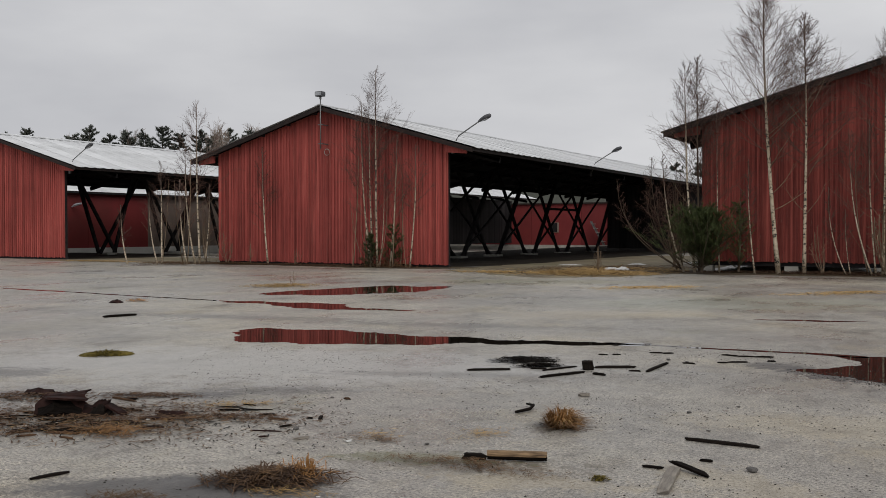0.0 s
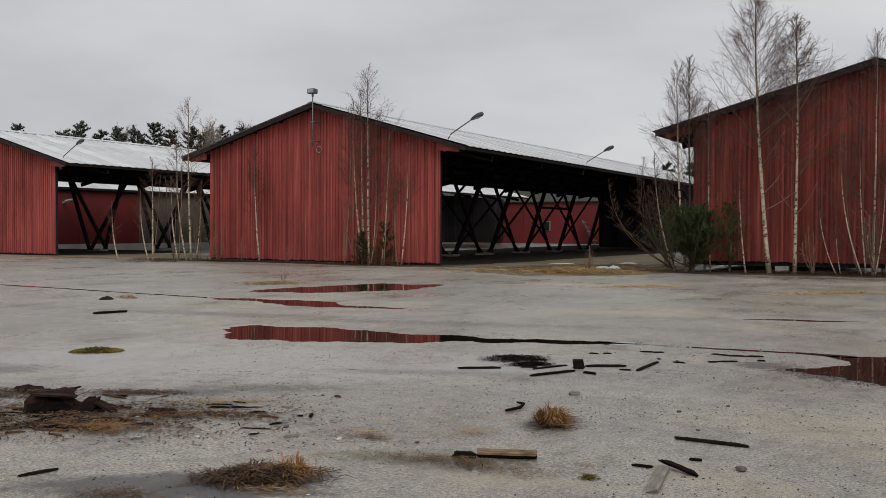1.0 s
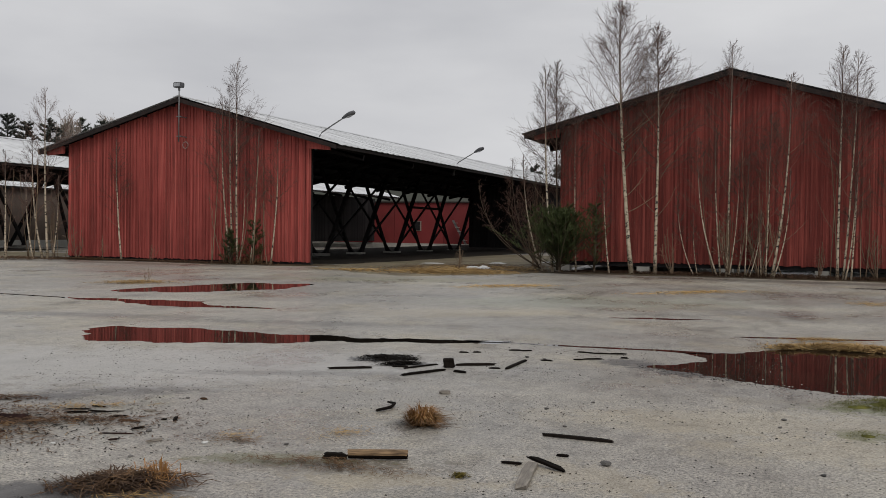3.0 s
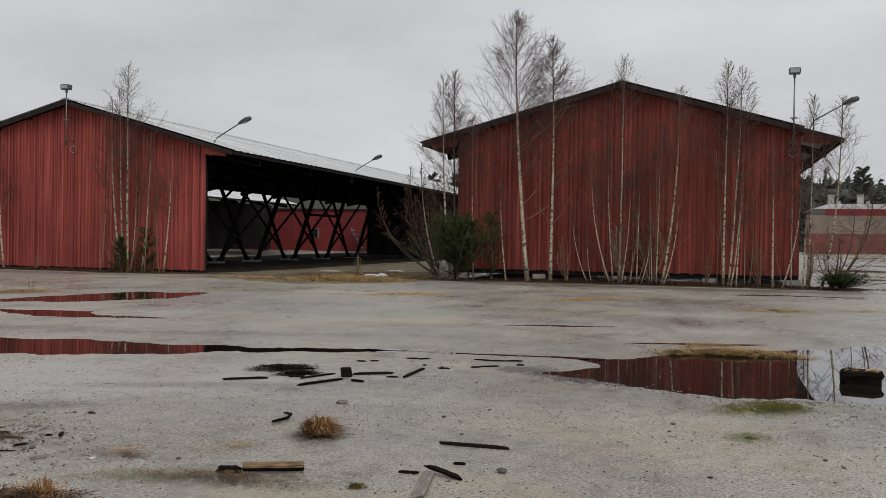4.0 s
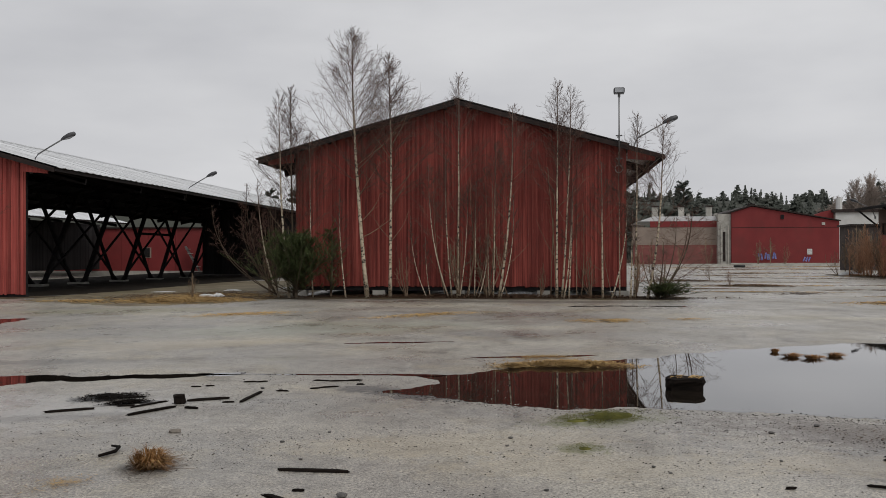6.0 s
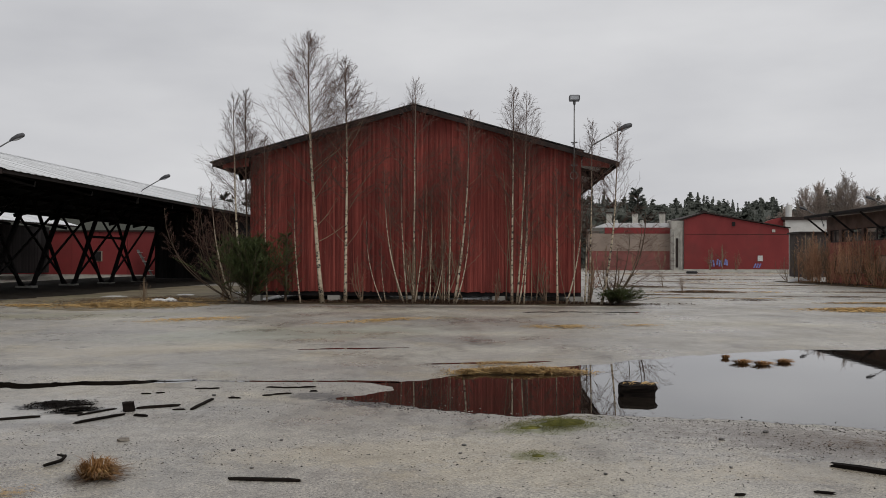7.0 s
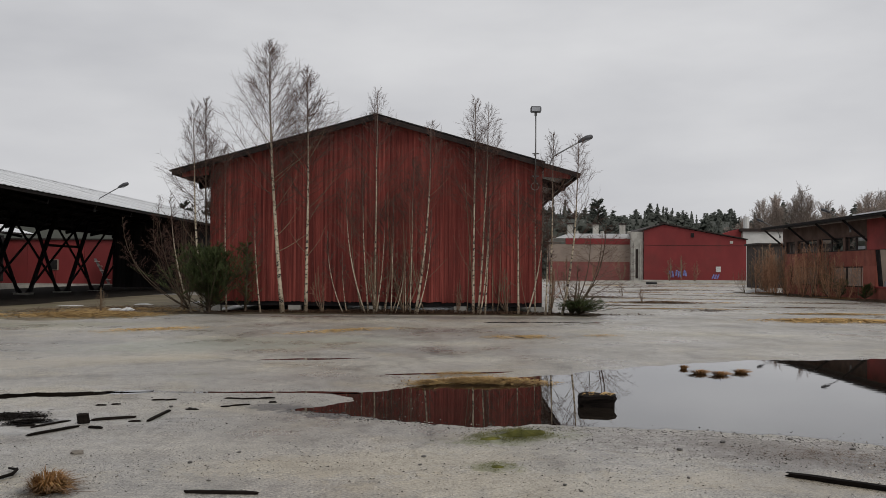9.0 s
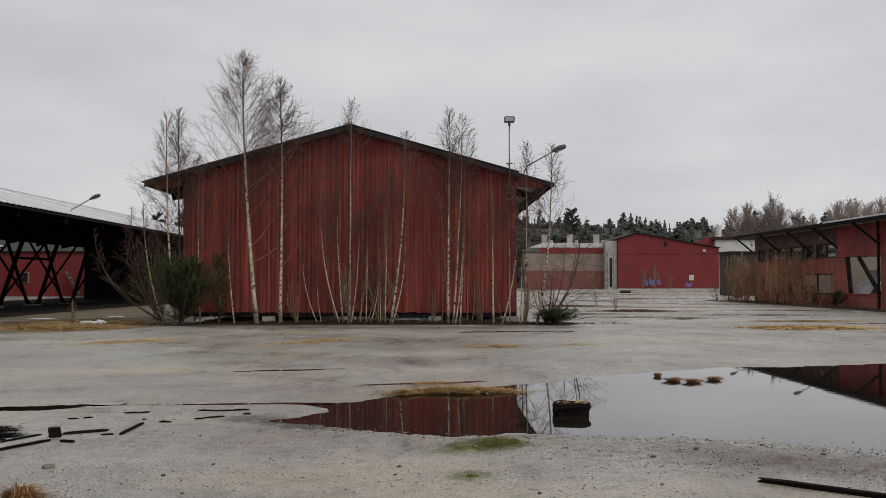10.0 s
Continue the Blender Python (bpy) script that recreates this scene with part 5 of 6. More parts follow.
# ---- puddles ----
def rounded(points, n=8, rough=0.06, seed=0):
    """A closed outline that runs smoothly through the points, with a frayed edge."""
    out = []
    m = len(points)
    for i in range(m):
        p0, p1, p2, p3 = (points[(i + k - 1) % m] for k in range(4))
        for j in range(n):
            t = j / n
            q = [0.5 * ((2 * p1[k]) + (-p0[k] + p2[k]) * t + (2 * p0[k] - 5 * p1[k] + 4 * p2[k] - p3[k]) * t * t + (-p0[k] + 3 * p1[k] - 3 * p2[k] + p3[k]) * t ** 3) for k in (0, 1)]
            for f, w in ((1.5, 1.5), (4.0, 0.8), (11.0, 0.42), (31.0, 0.2)):
                q[0] += rough * w * noise.noise(Vector((q[0] * f, q[1] * f, seed + 0.5)))
                q[1] += rough * w * 1.6 * noise.noise(Vector((q[0] * f, q[1] * f, seed + 9.5)))
            out.append(tuple(q))
    return out


def puddle(points, label, seed, rough=0.06, z=0.001, n=32, mat=None, name="puddle"):
    o = rounded(points, n, rough, seed)
    s = Shape()
    s.v = [(x, y, z) for x, y in o]
    s.f = [tuple(range(len(o)))]
    return solid(name, s, mat or WATER, label, "puddle", "rain puddles", kind="structure")


puddle([(-1.8, 11.2), (-1.32, 11.7), (-1.15, 12.15), (-1.5, 12.62), (-1.4, 12.75), (-0.85, 13.0), (-0.35, 13.6), (0.36, 14.4), (1.37, 14.95), (2.23, 15.85), (2.85, 16.25), (4.2, 17.2), (5.7, 18.1), (6.6, 18.05),
        (8.8, 18.7), (12, 19.5), (13, 17), (11, 13.5), (8, 11), (6, 9.6), (4.35, 9.0), (4.03, 9.25), (3.13, 9.78), (2.0, 9.98), (1.05, 10.15), (0.05, 10.22), (-0.69, 10.53), (-1.23, 10.93)],
       "wide still rain puddle reflecting barn and sky", 1, 0.075)
puddle([(-9.4, 10.5), (-8.7, 10.27), (-8.04, 10.67), (-6.71, 11.18), (-6.1, 11.72), (-5.2, 12.05), (-4.0, 12.46), (-3.9, 12.70), (-4.6, 12.72), (-5.3, 12.62), (-6.22, 12.36), (-7.2, 12.22), (-8.13, 12.2), (-9.59, 11.99), (-9.99, 11.53)],
       "long dark puddle reflecting the red barn", 2, 0.09)
puddle([(-14.5, 15.8), (-13.1, 15.75), (-11.6, 15.33), (-9.6, 15.96), (-11.0, 16.1), (-11.9, 16.5), (-13.9, 16.4)], "narrow shallow puddle on the wet yard", 3, 0.09)
puddle([(-15.6, 18.55), (-14.0, 18.57), (-13.16, 19.68), (-12.6, 21.5), (-12.97, 23.3), (-13.8, 22.9), (-14.57, 22.8), (-15.3, 21.0)], "dark puddle beside pale grass", 4, 0.14)
puddle([(-4.4, 12.5), (-3.84, 12.62), (-3.08, 12.62), (-2.2, 12.68), (-1.3, 12.66), (-1.3, 12.88), (-2.2, 12.84), (-3.08, 12.74), (-3.84, 12.70), (-4.4, 12.62)], "water-filled crack between concrete slabs", 5, 0.025)
puddle([(1.0, 30.2), (2.6, 30.5), (4.4, 30.4), (4.3, 30.8), (2.5, 31.0), (1.2, 30.7)], "thin wet film of water before the barn", 6, 0.1)
puddle([(-22.5, 16.6), (-18.0, 16.3), (-14.6, 16.0), (-14.6, 16.16), (-18.0, 16.45), (-22.5, 16.85)], "water-filled crack between concrete slabs", 7, 0.04)
puddle([(-0.9, 15.0), (0.3, 15.2), (1.0, 15.6), (0.2, 15.45), (-0.9, 15.15)], "thin wet film of water on concrete", 8, 0.03)
puddle([(-3.4, 17.2), (-2.4, 17.4), (-1.5, 17.9), (-2.4, 17.65), (-3.4, 17.35)], "thin wet film of water on concrete", 9, 0.04)




def soil(points, label, seed, mat, z, rough):
    o = rounded(points, 10, rough, seed)
    s = Shape()
    s.v = [(x, y, z) for x, y in o]
    s.f = [tuple(range(len(o)))]
    solid("soil_strip", s, mat, label, "soil", kind="structure")


soil([(-11.0, 34.6), (-8, 34.5), (-4, 34.9), (0, 35.0), (3.5, 34.9), (5.2, 35.2), (5.4, 37.5), (3, 38), (-9.5, 38), (-11.2, 37)], "dark wet soil strip along the barn foot", 21, SOIL, 0.007, 0.16)
soil([(-34.5, 33.8), (-31, 33.4), (-27, 33.9), (-23, 33.4), (-19.6, 34.0), (-19.2, 36.5), (-26, 37), (-34.5, 36.5)], "dark wet soil strip along the barn foot", 22, SOIL, 0.007, 0.16)
soil([(-45, 34.6), (-41, 33.9), (-37, 34.3), (-34.8, 34.0), (-34.8, 41), (-42.5, 41)], "overgrown dark ground between the barns", 24, VERGE, 0.005, 0.2)
soil([(-19.0, 34.4), (-16, 31.4), (-13, 29.6), (-10.8, 31.5), (-9.8, 34.6), (-10, 44), (-11, 58), (-18.5, 58), (-19.0, 45)], "overgrown concrete with moss between the barns", 23, VERGE, 0.005, 0.25)




soil([(23.6, 46), (23.2, 56), (22.8, 64), (22.3, 72), (22.6, 80), (24.5, 83), (26.0, 82), (26.0, 46)], "dark overgrown soil strip along the derelict wall", 25, SOIL, 0.007, 0.3)

# Dirt floors whose near-black colour also carries the roof's shade.
soil([(-33.0, 36.6), (-26, 36.2), (-19.9, 36.6), (-18.8, 44), (-18.9, 60), (-19.0, 96), (-33.5, 96), (-33.4, 60)], "dark earth floor under the open barn roof, roof shade painted in", 26, SHADED_EARTH, 0.012, 0.2)
soil([(-56.5, 36.6), (-49.9, 36.2), (-43.6, 36.6), (-42.8, 45), (-43.0, 46.5), (-56.8, 46.5)], "dark earth floor under the open barn roof, roof shade painted in", 27, SHADED_EARTH, 0.012, 0.2)


# ---- debris on the yard ----
def plank(name, label, a, b, w, h, mat, z=0.0, z2=None, category="plank", group="", ragged=0.15, seed=1):
    """A worn timber lying from a to b: chamfered, a little crooked, with ragged ends."""
    rnd = random.Random(seed)
    a, b = Vector((*a, 0)), Vector((*b, 0))
    d = b - a
    ln = d.length
    s = Shape()
    n = 7
    for i in range(n):
        t = i / (n - 1)
        j = 1 if 0 < i < n - 1 else 1 - ragged
        off = rnd.uniform(-0.06, 0.06) * w
        for u, v in ((-0.5, 0.1), (-0.42, 0.0), (0.42, 0.0), (0.5, 0.1), (0.5, 0.9), (0.42, 1.0), (-0.42, 1.0), (-0.5, 0.9)):
            s.v.append((t * ln + rnd.uniform(-0.012, 0.012) * (2 if j < 1 else 1), off + u * w * j * rnd.uniform(0.94, 1.06), max(0.0, v * h * (j if v > 0.5 else 1) * rnd.uniform(0.95, 1.04))))
    for i in range(n - 1):
        for k in range(8):
            q = (k + 1) % 8
            s.f.append((8 * i + k, 8 * i + 8 + k, 8 * i + 8 + q, 8 * i + q))
    s.f += [tuple(range(8)), tuple(8 * (n - 1) + k for k in reversed(range(8)))]
    ob = tagged(new(name, s.mesh(name, mat)), label, category, group)
    tilt = math.degrees(math.atan2((z2 if z2 is not None else z) - z, ln))
    ob.matrix_basis = pose(a.x, a.y, z, 0, -tilt, math.degrees(math.atan2(d.y, d.x)))
    return ob


BLACK = "charred wet black board lying on the asphalt"
for k, (a, b, w, h) in enumerate((((-3.77, 10.23), (-3.38, 10.47), 0.05, 0.035), ((-4.02, 9.26), (-3.76, 9.82), 0.05, 0.03), ((-4.93, 9.35), (-4.55, 9.62), 0.05, 0.03),
                                  ((-3.17, 10.2), (-3.17, 10.98), 0.05, 0.03), ((-3.62, 9.78), (-3.48, 9.74), 0.05, 0.03), ((-4.2, 9.75), (-4.0, 10.2), 0.05, 0.02),
                                  ((-1.86, 7.02), (-1.34, 7.0), 0.05, 0.028), ((-1.88, 6.07), (-1.76, 6.08), 0.035, 0.02), ((-13.65, 11.95), (-13.5, 12.55), 0.12, 0.05),
                                  ((2.72, 7.82), (3.6, 7.05), 0.10, 0.045))):
    plank("board", BLACK, a, b, w * 0.75, h * 0.75, WET_BLACK, 0.002, None, "board", "charred boards on the yard", 0.2, 300 + k)


def split_log(a, b, r):
    """A half-round log: pale split face above, dark bark below and at the sawn end."""
    d = Vector((b[0] - a[0], b[1] - a[1], 0))
    ob = thing("timber_log", "pale split timber log with dark bark lying on wet asphalt", "log", at=(a[0], a[1], 0.004))
    ob.rotation_euler = (0, 0, math.atan2(d.y, d.x))
    rnd = random.Random(330)
    for name, a0, a1, mat, label in (("split_face", 0.02, 3.25, PALE_WOOD, "pale split wood face"), ("bark", 3.25, 6.30, WET_BLACK, "wet black bark")):
        s = Shape()
        n, m = 13, 9
        for i in range(n):
            x = d.length * i / (n - 1)
            for k in range(m):
                t = a0 + (a1 - a0) * k / (m - 1)
                rr = r * (1 + 0.05 * noise.noise(Vector((x * 9, t * 2.5, 1.0)))) * (0.93 if i in (0, n - 1) else 1)
                s.v.append((x + (rnd.uniform(-0.004, 0.004) if i in (0, n - 1) else 0), rr * 1.05 * math.cos(t), r + rr * (0.9 if name == "split_face" else 1.0) * math.sin(t)))
        s.f += [(i * m + k, (i + 1) * m + k, (i + 1) * m + k + 1, i * m + k + 1) for i in range(n - 1) for k in range(m - 1)]
        s.f += [tuple(reversed(range(m))), tuple((n - 1) * m + k for k in range(m))]
        part(name, s, mat, ob, label)


split_log((-2.86, 5.745), (-2.49, 5.895), 0.034)
plank("timber_block", "charred black timber stub against the pale log", (-3.02, 5.69), (-2.88, 5.74), 0.045, 0.04, WET_BLACK, 0.002, None, "timber", "", 0.2, 331)
plank("board", "weathered grey board piece lying on the asphalt", (-1.585, 5.50), (-1.675, 6.08), 0.075, 0.032, GREY_WOOD, 0.002, None, "board", "", 0.1, 332)
plank("board", "dark split board leaning on the grey board", (-1.72, 6.15), (-1.45, 6.01), 0.05, 0.02, WET_BLACK, 0.034, 0.004, "board", "", 0.5, 333)
plank("timber_stub", "square charred timber stub standing on the yard", (-3.84, 10.05), (-3.755, 10.10), 0.09, 0.1, WET_BLACK, 0.002, None, "timber", "", 0.04, 334)
plank("wood_chip", "small pale wooden piece on the asphalt", (-3.24, 8.42), (-3.17, 8.45), 0.04, 0.03, GREY_WOOD, 0.002, None, "wood", "", 0.1, 335)
for k, (x, y, a, l) in enumerate(((-4.1, 11.36, 10, 0.1), (-3.95, 11.45, 30, 0.08), (-3.57, 11.87, 20, 0.14), (-3.43, 11.89, 40, 0.12), (-2.7, 12.06, -10, 0.22), (-2.5, 12.05, 15, 0.2), (-2.48, 11.48, 30, 0.22),
                                  (-2.30, 12.12, 20, 0.2), (-2.15, 11.75, 10, 0.08), (-3.3, 10.2, 15, 0.1), (-4.45, 10.45, 25, 0.18), (-4.3, 9.85, 30, 0.16), (-2.95, 11.1, 0, 0.12), (-1.56, 6.42, 0, 0.06),
                                  (-4.7, 6.35, -60, 0.13), (-5.05, 4.0, 75, 0.22), (-2.62, 11.35, 30, 0.1), (2.35, 6.9, -20, 0.12), (1.75, 6.8, 10, 0.06))):
    c, s_ = math.cos(radians(a)) * l / 2, math.sin(radians(a)) * l / 2
    plank("wood_splinter", "small black splinter of charred wood", (x - c, y - s_), (x + c, y + s_), 0.026, 0.016, WET_BLACK, 0.002, None, "wood", "charred splinters", 0.3, 350 + k)
solid("hooked_stick", Shape().tube([(-3.40, 7.34, 0.014), (-3.34, 7.50, 0.02), (-3.36, 7.62, 0.03), (-3.47, 7.72, 0.02)], [0.012, 0.014, 0.013, 0.008], 6), WET_BLACK, "hooked dark stick lying on the asphalt", "stick", smooth=True)


def stump(x, y):
    rnd = random.Random(5)
    s = Shape()
    n, rings = 14, 4
    for j, (z, k) in enumerate(((-0.02, 0.96), (0.045, 1.0), (0.10, 1.03), (0.135, 0.95))):
        for i in range(n):
            a = 2 * math.pi * i / n
            c, q = math.cos(a), math.sin(a)
            px = 0.225 * k * math.copysign(abs(c) ** 0.5, c) * rnd.uniform(0.93, 1.05)
            py = 0.17 * k * math.copysign(abs(q) ** 0.5, q) * rnd.uniform(0.93, 1.05)
            s.v.append((px, py, z + (rnd.uniform(-0.015, 0.02) if j else 0)))
    for j in range(rings - 1):
        for i in range(n):
            q = (i + 1) % n
            s.f.append((j * n + i, j * n + q, (j + 1) * n + q, (j + 1) * n + i))
    s.f += [tuple(reversed(range(n))), tuple((rings - 1) * n + i for i in range(n))]
    ob = thing("wood_block", "wet black wooden block standing in the puddle", "wood block", at=(x, y, 0))
    part("body", s, WET_BLACK, ob)
    t = Shape()
    for _ in range(26):
        a, l = rnd.uniform(-0.2, 0.2), rnd.uniform(0.05, 0.12)
        p = (a, rnd.uniform(-0.13, 0.13), 0.138)
        t.blade(p, (p[0] + l / 2, p[1] + 0.02, 0.155), (p[0] + l, p[1] + 0.03, 0.145), 0.006)
    part("straw_cover", t, STRAW_PALE, ob, "wet straw on top")


stump(1.75, 11.72)


# ---- grass, straw and moss ----
def tuft(x, y, r, h, n, seed, mat=None, label="dry orange-brown grass tuft growing from the asphalt", lean=0.7, name="grass_tuft"):
    rnd = random.Random(seed)
    s = Shape()
    for _ in range(n):
        a, q = rnd.uniform(0, 6.283), r * 0.62 * math.sqrt(rnd.random())
        p = (q * math.cos(a), q * math.sin(a), 0.0)
        b = a + rnd.uniform(-0.7, 0.7)
        l = h * rnd.uniform(0.35, 1.1) * (1 - 0.5 * q / r)
        o = r * rnd.uniform(0.2, lean + 0.2)
        m = (p[0] + o * 0.45 * math.cos(b), p[1] + o * 0.45 * math.sin(b), l * 0.75)
        e = (p[0] + o * 1.1 * math.cos(b), p[1] + o * 1.1 * math.sin(b), l * rnd.uniform(0.45, 1.0))
        s.blade(p, m, e, 0.0028 + r * 0.006)
    ob = solid(name, s, mat or STRAW, label, "grass", "grass tufts")
    ob.location = (x, y, 0)
    return ob


tuft(-2.86, 7.03, 0.15, 0.2, 420, 1, None, "dry orange-brown grass tuft growing from the asphalt", 0.75)
tuft(-2.86, 7.03, 0.17, 0.11, 300, 2, STRAW_DARK, "dark rotten skirt of the dry grass tuft", 1.1)
tuft(-2.84, 7.02, 0.12, 0.14, 90, 3, STRAW_PALE, "pale bleached blades in the dry grass tuft", 0.9)
tuft(-2.86, 7.03, 0.22, 0.02, 45, 4, STRAW_DARK, "flat dead blades round the dry grass tuft", 1.0)
for k, (x, y, r) in enumerate(((3.93, 15.55, 0.15), (4.2, 15.35, 0.15), (4.62, 15.7, 0.14), (3.85, 16.3, 0.07))):
    tuft(x, y, r, 0.085, 260, 10 + k, STRAW, "low brown grass tuft standing in the puddle", 0.9)


def litter(x, y, rx, ry, h, n, seed, mat, label, length=0.14, width=0.003, turn=0.0, name="straw_heap", category="straw", kind="stuff", pile=1.0):
    """Fallen stems lying criss-cross, thickest in the middle."""
    rnd = random.Random(seed)
    s = Shape()
    ct, st = math.cos(radians(turn)), math.sin(radians(turn))
    for _ in range(n):
        while True:
            u, v = rnd.gauss(0, 0.42), rnd.gauss(0, 0.42)
            if noise.noise(Vector((u * 2.2 + seed, v * 2.2, 3.1))) > -0.25 and abs(u) < 1.2 and abs(v) < 1.2:
                break
        px, py = x + u * rx * ct - v * ry * st, y + u * rx * st + v * ry * ct
        z = h * max(0.03, 1 - (u * u + v * v)) * rnd.random() * pile + 0.006 + ground_z(px, py)
        a, l = rnd.uniform(0, 6.283), length * rnd.uniform(0.4, 1.2)
        e = (px + l * math.cos(a), py + l * math.sin(a), max(0.006 + ground_z(px, py), z + rnd.uniform(-0.3, 0.35) * h))
        s.blade((px, py, z), ((px + e[0]) / 2, (py + e[1]) / 2, max(z, e[2]) + 0.1 * h), e, width)
    return solid(name, s, mat, label, category, "", kind)


litter(-3.78, 4.60, 0.40, 0.20, 0.075, 240, 1, STRAW_DARK, "heap of wet dead stems on the asphalt", 0.24, 0.0032, 30)
litter(-3.80, 4.60, 0.42, 0.21, 0.06, 900, 44, LITTER, "dark rotten stems in the heap", 0.2, 0.004, 30)
litter(-3.64, 4.72, 0.22, 0.11, 0.11, 90, 21, STRAW, "dry stalks on the stem heap", 0.16, 0.0026, 30)
tuft(-3.62, 4.76, 0.07, 0.2, 60, 29, STRAW, "upright dry orange stalks on the stem heap", 0.8)
litter(-3.5, 4.42, 0.28, 0.10, 0.02, 120, 22, STRAW_PALE, "dead pale stems on the asphalt", 0.1, 0.002, 20)
litter(-4.25, 3.85, 0.28, 0.14, 0.03, 220, 2, STRAW_DARK, "heap of wet dead stems on the asphalt", 0.12, 0.0022, 30)
litter(-6.1, 5.3, 1.6, 0.75, 0.022, 900, 3, STRAW_DARK, "scattered wet twigs and dead stems", 0.16, 0.003, 30)
litter(-6.3, 5.4, 1.9, 0.95, 0.02, 2600, 46, LITTER, "dark rotten twigs and leaves on wet asphalt", 0.10, 0.004, 28)
litter(-6.2, 5.35, 1.7, 0.8, 0.02, 900, 76, WET_BLACK, "black wet twigs and crumbs on the asphalt", 0.09, 0.004, 28)
litter(-7.6, 5.9, 0.7, 0.3, 0.02, 500, 47, LITTER, "dark rotten twigs and leaves on wet asphalt", 0.10, 0.006, 30)
litter(-6.75, 6.45, 0.5, 0.15, 0.015, 350, 48, LITTER, "dark rotten twigs and leaves on wet asphalt", 0.09, 0.005, 28)
litter(-5.5, 5.95, 0.9, 0.12, 0.012, 320, 49, LITTER, "dark rotten twigs and leaves on wet asphalt", 0.10, 0.005, 32)
litter(-5.75, 5.1, 0.35, 0.2, 0.04, 320, 71, STRAW, "orange-brown dead stems among debris", 0.10, 0.003, 30)
litter(-6.0, 5.2, 1.3, 0.6, 0.02, 160, 23, STRAW_PALE, "scattered pale dead stems", 0.12, 0.0025, 50)
litter(-5.75, 6.5, 0.7, 0.10, 0.015, 130, 24, STRAW_PALE, "scattered pale dead stems", 0.14, 0.0025, 35)
litter(-3.95, 6.05, 0.22, 0.20, 0.012, 70, 4, STRAW_PALE, "scattered pale dead stems", 0.09, 0.002)
litter(-3.85, 5.9, 0.25, 0.18, 0.015, 160, 5, STRAW_DARK, "scattered wet twigs and dead stems", 0.1, 0.002)
litter(-3.25, 6.45, 0.22, 0.28, 0.02, 160, 6, STRAW_PALE, "scattered pale dead stems", 0.08, 0.002)
litter(-3.1, 5.55, 0.55, 0.14, 0.025, 420, 7, STRAW_DARK, "scattered wet twigs and dead stems", 0.09, 0.002, 20)
litter(-2.55, 5.5, 0.5, 0.2, 0.015, 240, 8, STRAW_DARK, "scattered wet twigs and dead stems", 0.07, 0.0018, 10)
litter(-2.8, 5.5, 0.14, 0.1, 0.05, 60, 9, STRAW_DARK, "small heap of brown twigs", 0.12, 0.003)
litter(0.45, 14.02, 1.0, 0.24, 0.07, 2600, 10, STRAW_PALE, "strip of pale dead grass along the puddle", 0.16, 0.005, 2)
litter(0.5, 13.95, 1.0, 0.14, 0.05, 300, 45, STRAW_DARK, "brown dead grass along the puddle", 0.16, 0.004, 2)
litter(0.1, 14.9, 0.7, 0.5, 0.04, 420, 11, STRAW_PALE, "scattered pale dead grass on concrete", 0.12, 0.005, 20)
litter(-0.35, 13.75, 0.3, 0.16, 0.06, 420, 12, STRAW_PALE, "strip of pale dead grass along the puddle", 0.14, 0.005, 40)
litter(12.6, 32.6, 2.6, 1.2, 0.08, 2400, 13, STRAW_PALE, "flattened pale grass patch on the yard", 0.35, 0.016)
litter(14.8, 38.0, 2.6, 0.7, 0.05, 700, 14, STRAW_PALE, "flattened pale grass patch on the yard", 0.4, 0.013)
litter(10.6, 50.4, 2.4, 0.9, 0.10, 900, 15, STRAW_DARK, "brown dead weeds on the yard", 0.5, 0.016)
litter(8.4, 60.0, 3.5, 1.4, 0.10, 700, 16, STRAW_DARK, "brown dead weeds on the yard", 0.5, 0.018)
for k, (x, y, rx, ry, n) in enumerate(((9.5, 42.5, 4.0, 0.5, 420), (15.5, 45.0, 4.0, 0.7, 420), (19.0, 52.0, 4.5, 0.9, 420), (13.0, 58.0, 5.0, 0.8, 420), (20.0, 66.0, 4.0, 1.2, 420), (13.0, 76.0, 5.0, 1.4, 420),
                                       (20.0, 90.0, 6.0, 1.8, 420), (7.5, 46.5, 2.5, 0.4, 260), (17.5, 36.0, 3.0, 0.4, 260), (24.0, 110.0, 8.0, 2.0, 360))):
    litter(x, y, rx, ry, 0.03, n, 50 + k, STRAW_DARK if k % 3 else STRAW_PALE, "brown leaf and stem drift on the far yard", 0.4, 0.014, -4 + 3 * k % 9)
rnd = random.Random(88)
for k in range(30):
    y = rnd.uniform(38, 140)
    x = rnd.uniform(0.14 * y, 0.14 * y + 4 + 0.13 * y)
    if x > 21 and y < 85:
        x -= 5
    litter(x, y, rnd.uniform(0.02, 0.06) * y, rnd.uniform(0.01, 0.035) * y, 0.02, 150, 120 + k, (LITTER, STRAW_DARK, STRAW_PALE)[k % 3], "thin drift of dead leaves on the far yard", 0.004 * y + 0.1, 0.00028 * y, rnd.uniform(-25, 25), "leaf_drift", "leaves")
for k in range(6):
    litter(24.2, 52.0 + 5 * k, 1.0, 3.0, 0.1, 420, 160 + k, (STRAW_DARK, LITTER, STRAW)[k % 3], "brown dead weeds along the derelict wall", 0.4, 0.012, 0, "dead_weeds", "weeds")
litter(-13.0, 36.5, 3.4, 4.5, 0.06, 2600, 72, STRAW_PALE, "pale dead grass over the ground between the barns", 0.3, 0.010, -10)
